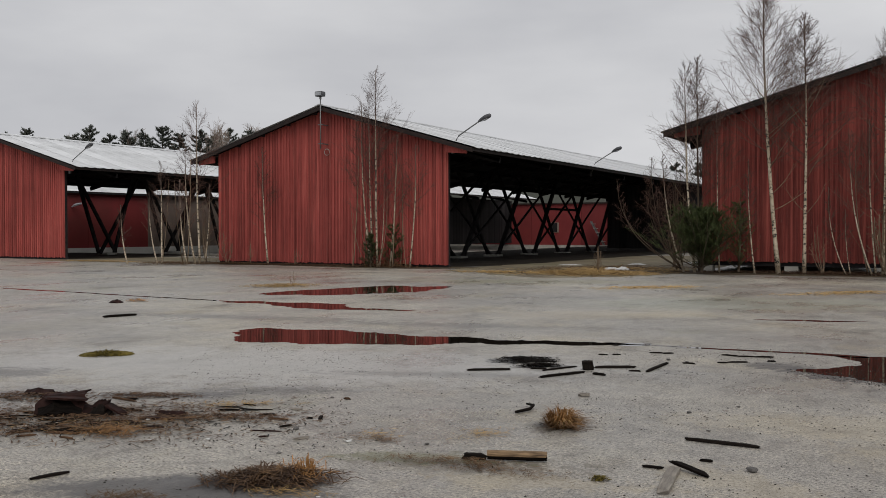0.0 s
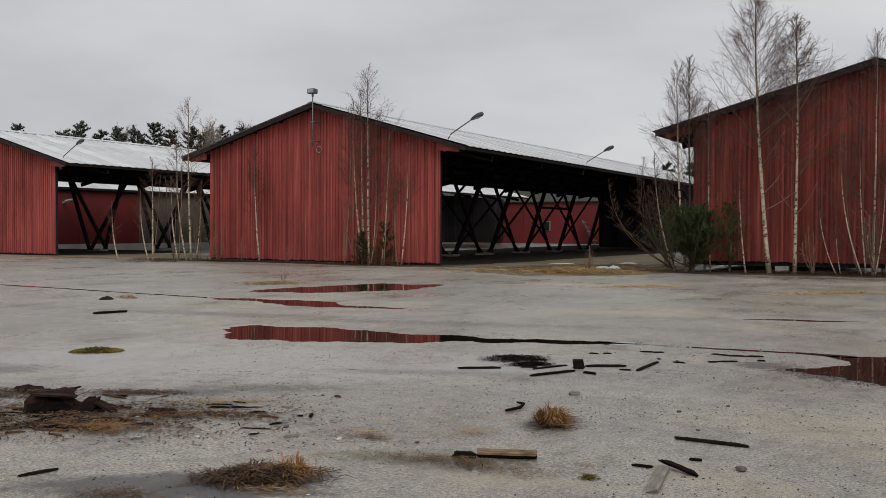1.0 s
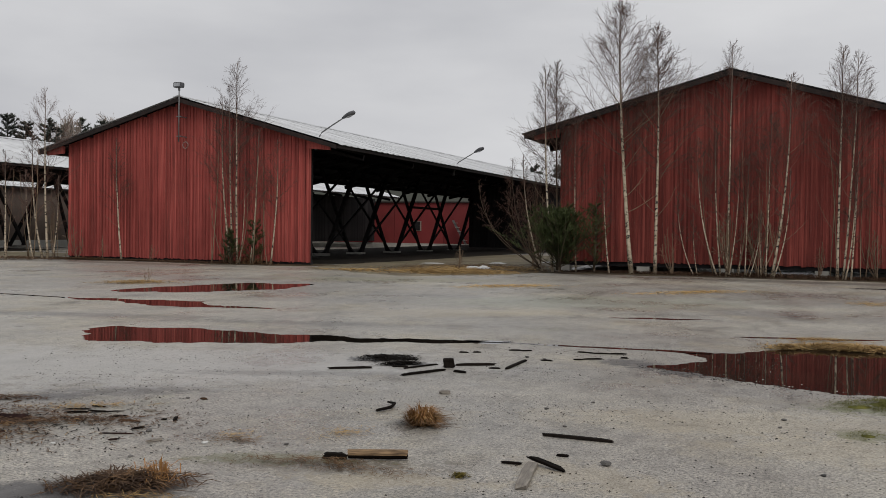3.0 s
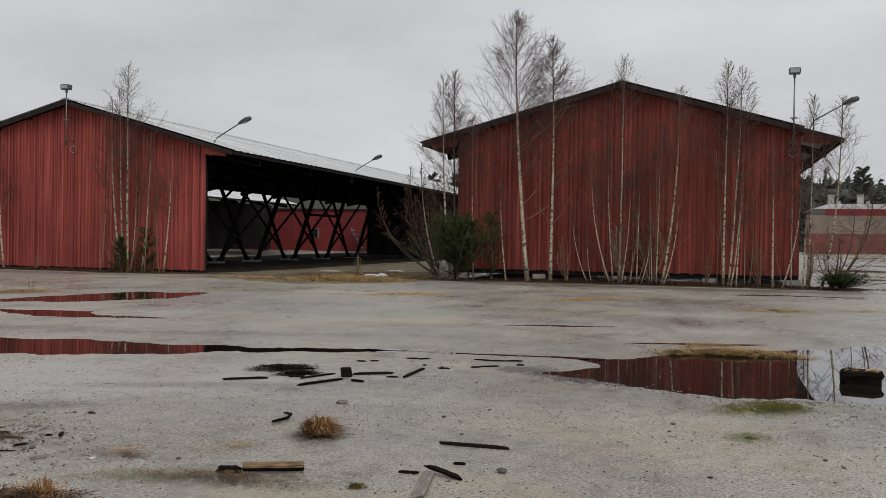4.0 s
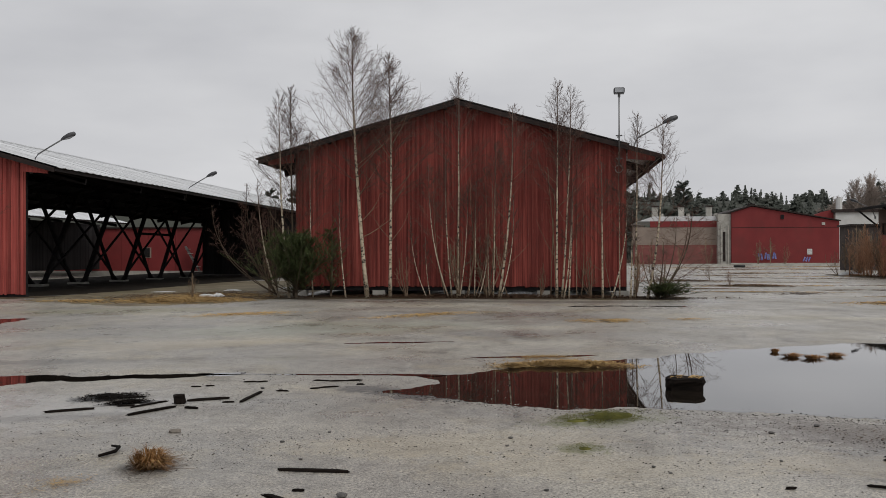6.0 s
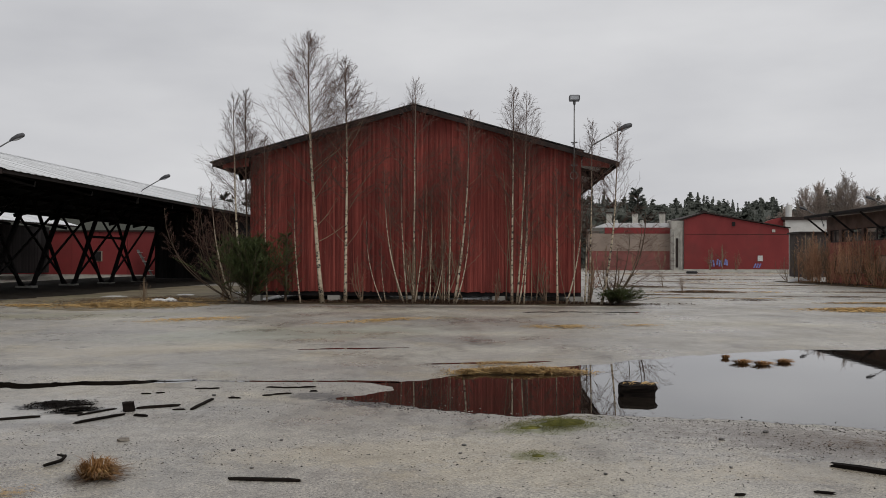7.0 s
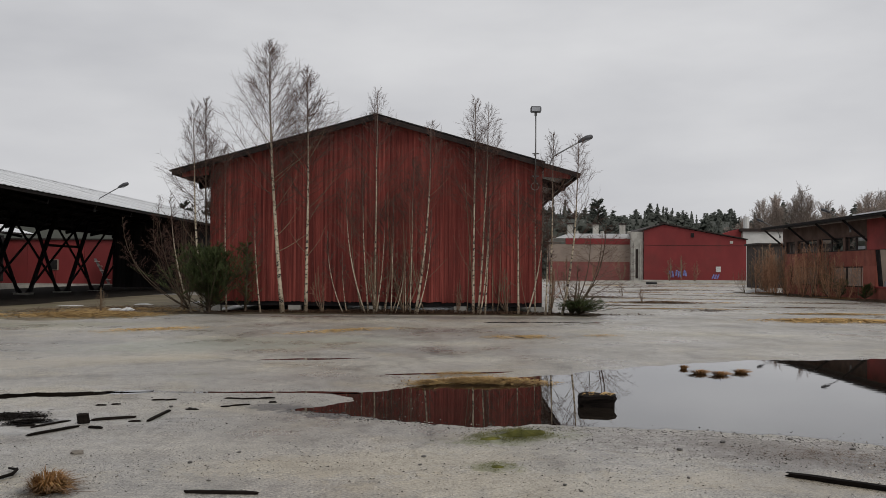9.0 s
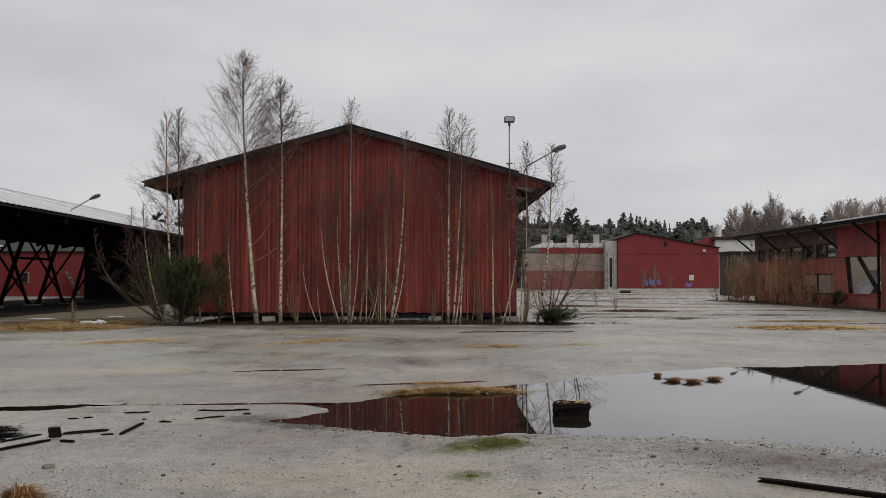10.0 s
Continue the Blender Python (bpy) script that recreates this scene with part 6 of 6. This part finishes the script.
litter(-13.5, 37.0, 3.6, 6.0, 0.06, 2600, 73, LITTER, "brown leaf litter between the barns", 0.25, 0.012, -10, "leaf_litter", "leaves")
litter(-12.5, 33.0, 2.4, 2.4, 0.10, 5200, 17, STRAW_PALE, "yellow dead grass patch between the barns", 0.3, 0.010, -20)
litter(-15.5, 32.3, 2.2, 1.0, 0.05, 700, 25, STRAW_PALE, "yellow dead grass patch between the barns", 0.3, 0.010)
litter(-17.2, 21.3, 1.2, 1.0, 0.05, 900, 18, STRAW_PALE, "yellow-green grass patch beside the puddle", 0.2, 0.007, 50)
litter(-8.0, 25.6, 1.7, 0.7, 0.03, 800, 19, STRAW_PALE, "sparse pale grass in a concrete joint", 0.18, 0.008, 45)
litter(-3.1, 25.6, 2.2, 0.6, 0.03, 800, 20, STRAW_PALE, "sparse pale grass in a concrete joint", 0.18, 0.008, 50)
litter(1.6, 23.7, 1.0, 0.8, 0.03, 700, 26, STRAW_PALE, "sparse pale grass on the concrete", 0.18, 0.006, 20)
litter(3.6, 24.3, 0.8, 0.4, 0.03, 160, 27, STRAW_PALE, "sparse pale grass on the concrete", 0.18, 0.006, 20)
litter(-16.2, 15.1, 0.35, 0.2, 0.05, 160, 28, STRAW, "small yellow leaf heap on the yard", 0.12, 0.006)
litter(-4.72, 10.45, 0.36, 0.32, 0.02, 1300, 29, WET_BLACK, "black charred bits of an old fire", 0.07, 0.006, 30, "charcoal_heap", "charcoal")
litter(-4.38, 10.05, 0.28, 0.09, 0.03, 700, 30, WET_BLACK, "black charred bits of an old fire", 0.07, 0.006, 40, "charcoal_heap", "charcoal")
litter(3.4, 8.6, 1.1, 0.5, 0.02, 900, 31, STRAW_DARK, "scattered wet twigs and dead stems", 0.06, 0.002, -25)
litter(-2.0, 36.3, 8.0, 0.8, 0.12, 7000, 32, LITTER, "brown leaf litter along the barn front", 0.22, 0.012, 0, "leaf_litter", "leaves")
litter(-27.5, 34.6, 8.5, 0.7, 0.06, 3600, 33, LITTER, "brown leaf litter along the barn front", 0.22, 0.012, 0, "leaf_litter", "leaves")
litter(-30.5, 34.2, 3.0, 0.5, 0.10, 700, 34, STRAW_DARK, "brown dead weeds at the barn foot", 0.3, 0.008)
litter(-33.0, 32.8, 2.2, 1.6, 0.12, 900, 35, STRAW_DARK, "brown dead weeds between the barns", 0.3, 0.009)
litter(-39.0, 33.8, 3.5, 0.8, 0.06, 700, 36, STRAW_PALE, "pale dead weeds between the barns", 0.3, 0.009)
litter(-22.3, 34.5, 1.4, 0.5, 0.3, 700, 37, STRAW_DARK, "brown dead weeds at the barn foot", 0.3, 0.007)


def cushion(x, y, rx, ry, h, seed, mat, label, turn=0):
    """A low bumpy moss cushion."""
    s = Shape()
    n, rings = 22, 7
    s.v.append((0, 0, h))
    for j in range(1, rings):
        q = j / (rings - 1)
        for i in range(n):
            a = 2 * math.pi * i / n
            k = q * (1 + 0.25 * noise.noise(Vector((math.cos(a) * 1.6, math.sin(a) * 1.6, seed))))
            s.v.append((rx * k * math.cos(a), ry * k * math.sin(a), h * (1 - q ** 2.2) * (1 + 0.5 * noise.noise(Vector((q * 4, a * 3, seed)))) + (0.001 if j < rings - 1 else -0.012)))
    s.f += [(0, 1 + i, 1 + (i + 1) % n) for i in range(n)]
    for j in range(rings - 2):
        for i in range(n):
            q = (i + 1) % n
            s.f.append((1 + j * n + i, 1 + (j + 1) * n + i, 1 + (j + 1) * n + q, 1 + j * n + q))
    ob = solid("moss_cushion", s, mat, label, "moss", "moss cushions", smooth=True)
    ob.matrix_basis = pose(x, y, 0.003, 0, 0, turn)
    return ob


cushion(-9.6, 8.2, 0.15, 0.13, 0.035, 1, MOSS, "yellow-green moss cushion on the asphalt", 40)
cushion(-9.35, 8.42, 0.19, 0.13, 0.04, 2, MOSS, "yellow-green moss cushion on the asphalt", 45)
litter(-9.45, 8.32, 0.3, 0.2, 0.05, 1100, 74, MOSS, "yellow-green moss blades round the cushions", 0.05, 0.004, 42, "moss_blades", "moss")
cushion(0.74, 9.70, 0.30, 0.15, 0.02, 3, MOSS_GREEN, "flat green moss patch beside the puddle", 38)
cushion(0.40, 9.38, 0.12, 0.07, 0.012, 4, MOSS_GREEN, "flat green moss patch beside the puddle", 30)
cushion(0.42, 8.05, 0.06, 0.05, 0.008, 5, MOSS_GREEN, "small green moss patch on the asphalt", 10)
litter(-2.02, 5.62, 0.06, 0.05, 0.02, 220, 75, MOSS, "small yellow-green moss blades on the asphalt", 0.03, 0.003, 0, "moss_blades", "moss")
cushion(-2.02, 5.62, 0.03, 0.028, 0.012, 6, MOSS, "small yellow-green moss tuft on the asphalt", 0)
litter(0.66, 9.6, 0.62, 0.36, 0.03, 3000, 40, MOSS_GREEN, "green moss and grass blades beside the puddle", 0.05, 0.002, 38, "moss_blades", "moss")
litter(0.42, 8.05, 0.25, 0.22, 0.02, 200, 41, MOSS_GREEN, "green moss and grass blades on the asphalt", 0.05, 0.002, 0, "moss_blades", "moss")


def slab_chunk(x, y, turn, ln, deep, h, seed, label):
    """A broken wedge of rusty layered plate with jagged upper edges."""
    rnd = random.Random(seed)
    s = Shape()
    n = 7
    for i in range(n):
        t = i / (n - 1)
        top = h * (0.55 + 0.45 * math.sin(2.6 * t + 0.35)) * rnd.uniform(0.85, 1.1)
        for u, v in ((0.0, 0.0), (-0.05, 0.28), (0.08, 0.5), (0.5, 0.95), (0.62, 1.0), (1.0, 0.45), (1.0, 0.0)):
            s.v.append((t * ln + rnd.uniform(-0.02, 0.02), u * deep + rnd.uniform(-0.012, 0.012), max(0.0, v * top + rnd.uniform(-0.012, 0.012)) if v else 0.0))
    for i in range(n - 1):
        s.f += [(7 * i + k, 7 * i + 7 + k, 7 * i + 8 + k, 7 * i + 1 + k) for k in range(6)]
    s.f += [tuple(range(7)), tuple(7 * (n - 1) + k for k in reversed(range(7)))]
    # taller slabs are black to paint the dark hollow beneath the sheets
    ob = solid("rusty_slab", s, WET_BLACK if h > 0.08 else RUST, label, "scrap metal", "scrap on the yard")
    ob.matrix_basis = pose(x, y, 0.0, 0, 0, turn)




def bent_sheet(x, y, turn, ln, wide, rise, curl, tip, seed, label):
    """A torn rusty sheet, curled along its length, standing on one edge."""
    rnd = random.Random(seed)
    s = Shape()
    n, m = 9, 7
    for lift in (0.0, 0.012):
        for i in range(n):
            u = i / (n - 1)
            for k in range(m):
                v = k / (m - 1)
                a = rise - curl * v
                jag = rnd.uniform(-0.03, 0.03) * (k == m - 1 or i in (0, n - 1))
                s.v.append((u * ln + jag + 0.06 * v * tip, wide * (math.sin(rise) - math.sin(a)) / max(curl, 0.05) + 0.01 * noise.noise(Vector((u * 5, v * 4, seed))), max(0.0, wide * (math.sin(rise * 0.5) * v + 0.25 * math.sin(math.pi * v) * curl) + tip * 0.05 * u + lift + jag * 0.5)))
    for o, flip in ((0, True), (n * m, False)):
        for i in range(n - 1):
            for k in range(m - 1):
                q = (o + i * m + k, o + (i + 1) * m + k, o + (i + 1) * m + k + 1, o + i * m + k + 1)
                s.f.append(tuple(reversed(q)) if flip else q)
    edge = [i * m for i in range(n)] + [(n - 1) * m + k for k in range(1, m)] + [i * m + m - 1 for i in range(n - 2, -1, -1)] + [k for k in range(m - 2, 0, -1)]
    for i in range(len(edge)):
        a, b = edge[i], edge[(i + 1) % len(edge)]
        s.f.append((a, b, b + n * m, a + n * m))
    ob = solid("rusty_sheet", s, RUST, label, "scrap metal", "scrap on the yard")
    ob.matrix_basis = pose(x, y, 0.0, 0, 0, turn)


slab_chunk(-6.78, 5.24, 36, 0.34, 0.16, 0.11, 1, "thick broken slab, blackened as the shaded hollow of the scrap")
bent_sheet(-6.84, 5.27, 38, 0.36, 0.26, 1.1, 0.8, 0.6, 3, "curled rusty sheet leaning over dark scrap")
bent_sheet(-6.60, 5.44, 20, 0.22, 0.18, 0.8, 0.4, -0.3, 4, "torn rusty sheet lying on dark scrap")
slab_chunk(-6.40, 5.46, 30, 0.16, 0.12, 0.09, 2, "small broken slab, blackened as the shaded hollow of the scrap")
bent_sheet(-6.44, 5.52, 10, 0.12, 0.17, 1.4, 0.3, 0.2, 5, "upright torn rusty sheet behind dark scrap")
for k, (a, b, w, h, z, z2) in enumerate((((-6.80, 5.36), (-6.52, 5.52), 0.10, 0.02, 0.135, 0.12), ((-6.33, 5.58), (-6.17, 5.62), 0.10, 0.02, 0.09, 0.01), ((-5.98, 5.62), (-5.72, 5.72), 0.07, 0.02, 0.0, 0.0), ((-5.7, 5.35), (-5.56, 5.45), 0.07, 0.015, 0.0, 0.0))):
    plank("rusty_plate", "thin dark rusty plate lying on broken scrap", a, b, w, h, RUST, z, z2, "scrap metal", "scrap on the yard", 0.3, 400 + k)
rnd = random.Random(61)
for k in range(110):
    while True:
        u, v = rnd.gauss(0, 0.5), rnd.gauss(0, 0.5)
        if noise.noise(Vector((u * 2.4, v * 2.4, 5.5))) > -0.1 and abs(u) < 1.3 and abs(v) < 1.2:
            break
    x, y = -6.35 + 1.6 * u * 0.88 - 0.85 * v * 0.47, 5.38 + 1.6 * u * 0.47 + 0.85 * v * 0.88
    a, l = rnd.uniform(-0.4, 1.5), rnd.uniform(0.04, 0.2) if k < 90 else rnd.uniform(0.2, 0.42)
    plank("bark_piece", "dark wet bark piece among debris on asphalt", (x - l / 2 * math.cos(a), y - l / 2 * math.sin(a)), (x + l / 2 * math.cos(a), y + l / 2 * math.sin(a)),
          rnd.uniform(0.008, 0.026) if k < 90 else 0.01, rnd.uniform(0.008, 0.02), (WET_BLACK, LITTER, RUST, GREY_WOOD)[0 if k % 7 < 3 else 1 if k % 7 < 5 else 2 if k % 7 < 6 else 3], 0.002, None, "bark", "bark pieces in the debris", 0.35, 500 + k)
slab_chunk(-5.95, 5.75, 25, 0.22, 0.10, 0.04, 5, "flat dark rusty scrap lying among twigs")
slab_chunk(-7.85, 5.92, 25, 0.26, 0.12, 0.05, 6, "flat dark rusty scrap lying among twigs")
slab_chunk(-16.3, 14.4, 30, 0.25, 0.15, 0.07, 7, "dark scrap piece lying on the yard")


def stone_mesh(seed):
    rnd = random.Random(seed)
    s = Shape()
    for j, (z, k) in enumerate(((0.0, 0.75), (0.35, 1.0), (0.75, 0.8))):
        for i in range(7):
            a = 2 * math.pi * i / 7
            r = k * rnd.uniform(0.75, 1.15)
            s.v.append((r * math.cos(a), r * math.sin(a), z * 0.9 + rnd.uniform(-0.08, 0.08) * (j > 0)))
    s.v.append((0, 0, 0.85))
    for j in range(2):
        for i in range(7):
            q = (i + 1) % 7
            s.f.append((7 * j + i, 7 * j + q, 7 * j + 7 + q, 7 * j + 7 + i))
    s.f += [(14 + i, 14 + (i + 1) % 7, 21) for i in range(7)]
    return s.mesh("stone", STONE)


STONES = [stone_mesh(i) for i in range(4)]
rnd = random.Random(9)
big_stones = [(-2.13, 8.09, 0.022), (-1.83, 8.57, 0.02), (-1.8, 7.42, 0.018), (-1.24, 6.3, 0.045), (-0.2, 8.45, 0.025), (-0.22, 8.1, 0.02), (0.9, 7.4, 0.02), (-3.45, 5.95, 0.02), (-4.6, 5.9, 0.03), (-4.2, 5.2, 0.02),
              (1.0, 7.2, 0.018), (2.1, 8.9, 0.03), (2.6, 9.3, 0.035), (3.3, 9.5, 0.03), (3.7, 9.0, 0.03), (1.9, 7.7, 0.02), (-5.2, 7.2, 0.02), (0.1, 6.6, 0.02), (-3.0, 11.2, 0.03), (-3.25, 11.3, 0.03)]
for k, (x, y, r) in enumerate(big_stones):
    ob = tagged(new("stone", STONES[k % 4]), "small dark wet stone on the asphalt", "stone", "loose stones")
    ob.matrix_basis = pose(x, y, 0.0, 0, 0, rnd.uniform(0, 360)) @ Matrix.Diagonal((r, r * rnd.uniform(0.7, 1.1), r * 0.8, 1))
for k, (x, y, r) in enumerate(((-6.05, 5.3, 0.036), (-5.75, 5.35, 0.03), (-5.3, 5.05, 0.03), (-6.4, 5.15, 0.03), (-3.3, 4.45, 0.014), (-4.95, 5.3, 0.022), (-6.55, 4.95, 0.028), (-5.9, 5.62, 0.03), (-6.9, 5.0, 0.025), (-4.0, 5.75, 0.035))):
    ob = tagged(new("stone", STONES[k % 4].copy()), "pale whitish stone chip among twigs", "stone", "pale stone chips")
    ob.data.materials[0] = WHITE_PALE
    ob.matrix_basis = pose(x, y, 0.0, 0, 0, 50 * k) @ Matrix.Diagonal((r, r * 0.8, r * 0.5, 1))


def gravel():
    """Loose grit, thicker in drifts."""
    rnd = random.Random(15)
    s = Shape()
    made = 0
    while made < 52000:
        y = 3.6 + 9.5 * rnd.random() ** 1.2
        x = -0.85 * y - 1.2 + rnd.random() * (1.45 * y + 2.6)
        w = 0.42 + 1.1 * noise.noise(Vector((x * 0.55, y * 0.8, 2.0)))
        if 1.0 < x < 4.8 and 6.6 < y < 9.9:
            w += 1.0 - 0.55 * abs(y - 8.5)
        if -7.9 < x < -4.6 and 4.4 < y < 6.9:
            w += 0.7
        if rnd.random() > w:
            continue
        if -0.3 < x and y > 10.0 or x < -4.2 and y > 10.2:
            continue
        r = 0.0015 + 0.009 * rnd.random() ** 16 + (0.00028 if y < 7 else 0.00045) * y * rnd.random() ** 3
        k = len(s.v)
        a = rnd.uniform(0, 6.28)
        for i in range(4):
            t = a + i * 1.571 + rnd.uniform(-0.3, 0.3)
            s.v.append((x + r * math.cos(t), y + r * math.sin(t), 0.0))
        s.v.append((x, y, r * rnd.uniform(0.45, 0.9)))
        s.f += [(k + i, k + (i + 1) % 4, k + 4) for i in range(4)]
        made += 1
    rim = [(-1.8, 11.2), (-1.2, 10.9), (-0.7, 10.5), (0.05, 10.2), (1.05, 10.15), (2.0, 9.98), (3.1, 9.75), (4.0, 9.25), (4.4, 8.95)]
    for _ in range(3600):
        k = rnd.randrange(len(rim) - 1)
        t = rnd.random()
        x = rim[k][0] * (1 - t) + rim[k + 1][0] * t + rnd.gauss(0, 0.12)
        y = rim[k][1] * (1 - t) + rim[k + 1][1] * t + rnd.gauss(-0.06, 0.13)
        r = 0.003 + 0.013 * rnd.random() ** 7
        k = len(s.v)
        a = rnd.uniform(0, 6.28)
        for i in range(4):
            t = a + i * 1.571 + rnd.uniform(-0.3, 0.3)
            s.v.append((x + r * math.cos(t), y + r * math.sin(t), 0.0))
        s.v.append((x, y, r * rnd.uniform(0.4, 0.7)))
        s.f += [(k + i, k + (i + 1) % 4, k + 4) for i in range(4)]
    # a drift of coarser crumbs washed up beside the wide puddle
    for _ in range(2600):
        u, v = rnd.gauss(0, 1.0), rnd.gauss(0, 0.36)
        if noise.noise(Vector((u * 1.6, v * 2.6, 7.7))) < -0.12:
            continue
        x, y = 3.1 + u * 0.906 + v * 0.423, 8.55 - u * 0.423 + v * 0.906
        r = 0.003 + 0.010 * rnd.random() ** 5
        k = len(s.v)
        a = rnd.uniform(0, 6.28)
        for i in range(4):
            t = a + i * 1.571 + rnd.uniform(-0.3, 0.3)
            s.v.append((x + r * math.cos(t), y + r * math.sin(t), 0.0))
        s.v.append((x, y, r * rnd.uniform(0.4, 0.7)))
        s.f += [(k + i, k + (i + 1) % 4, k + 4) for i in range(4)]
    solid("gravel", s, GRIT, "fine dark grit scattered on the asphalt", "gravel", kind="stuff")


def grit_material():
    m, n, l, p = material("grit")
    g = n.new("ShaderNodeNewGeometry")
    r = ramp_node(n, [(0.0, (0.012, 0.011, 0.010)), (0.6, (0.04, 0.036, 0.032)), (0.9, (0.13, 0.11, 0.09)), (1.0, (0.45, 0.43, 0.39))])
    l.new(g.outputs["Random Per Island"], r.inputs["Fac"])
    l.new(r.outputs["Color"], p.inputs["Base Color"])
    p.inputs["Roughness"].default_value = 0.8
    p.inputs["Specular IOR Level"].default_value = 0.1
    return m


GRIT = grit_material()
gravel()


def snow_lump(x, y, rx, ry, h, seed, label):
    ob = cushion(x, y, rx, ry, h, seed, WHITE_RAG, label, 20)
    ob.name = "snow_patch"
    tagged(ob, label, "snow", "last snow patches")


snow_lump(-12.9, 36.4, 0.40, 0.25, 0.10, 11, "last white snow patch on the grass")
snow_lump(-12.5, 36.6, 0.3, 0.2, 0.12, 12, "last white snow patch on the grass")
snow_lump(-14.0, 43.0, 0.5, 0.3, 0.05, 13, "last white snow patch on the ground")
snow_lump(-12.2, 46.0, 0.5, 0.3, 0.06, 14, "last white snow patch on the ground")
snow_lump(-16.5, 41.0, 0.6, 0.25, 0.03, 15, "last white snow patch on the ground")
snow_lump(24.2, 79.0, 1.1, 0.5, 0.3, 16, "white heap before the derelict building")

# old tyre on the far yard
tyre = thing("tyre", "old black tyre lying on the far yard", "tyre", at=(25.4, 128, 0.0))
part("tread", Shape().tube([(0.6 * math.cos(t * 0.3927), 0.5 * math.sin(t * 0.3927), 0.17) for t in range(17)], [0.17] * 17, 7), RUBBER, tyre, "", True)
part("plank_across", Shape().beam((-1.3, 0.2, 0.40), (1.4, -0.2, 0.36), 0.2, 0.06), GREY_WOOD, tyre)
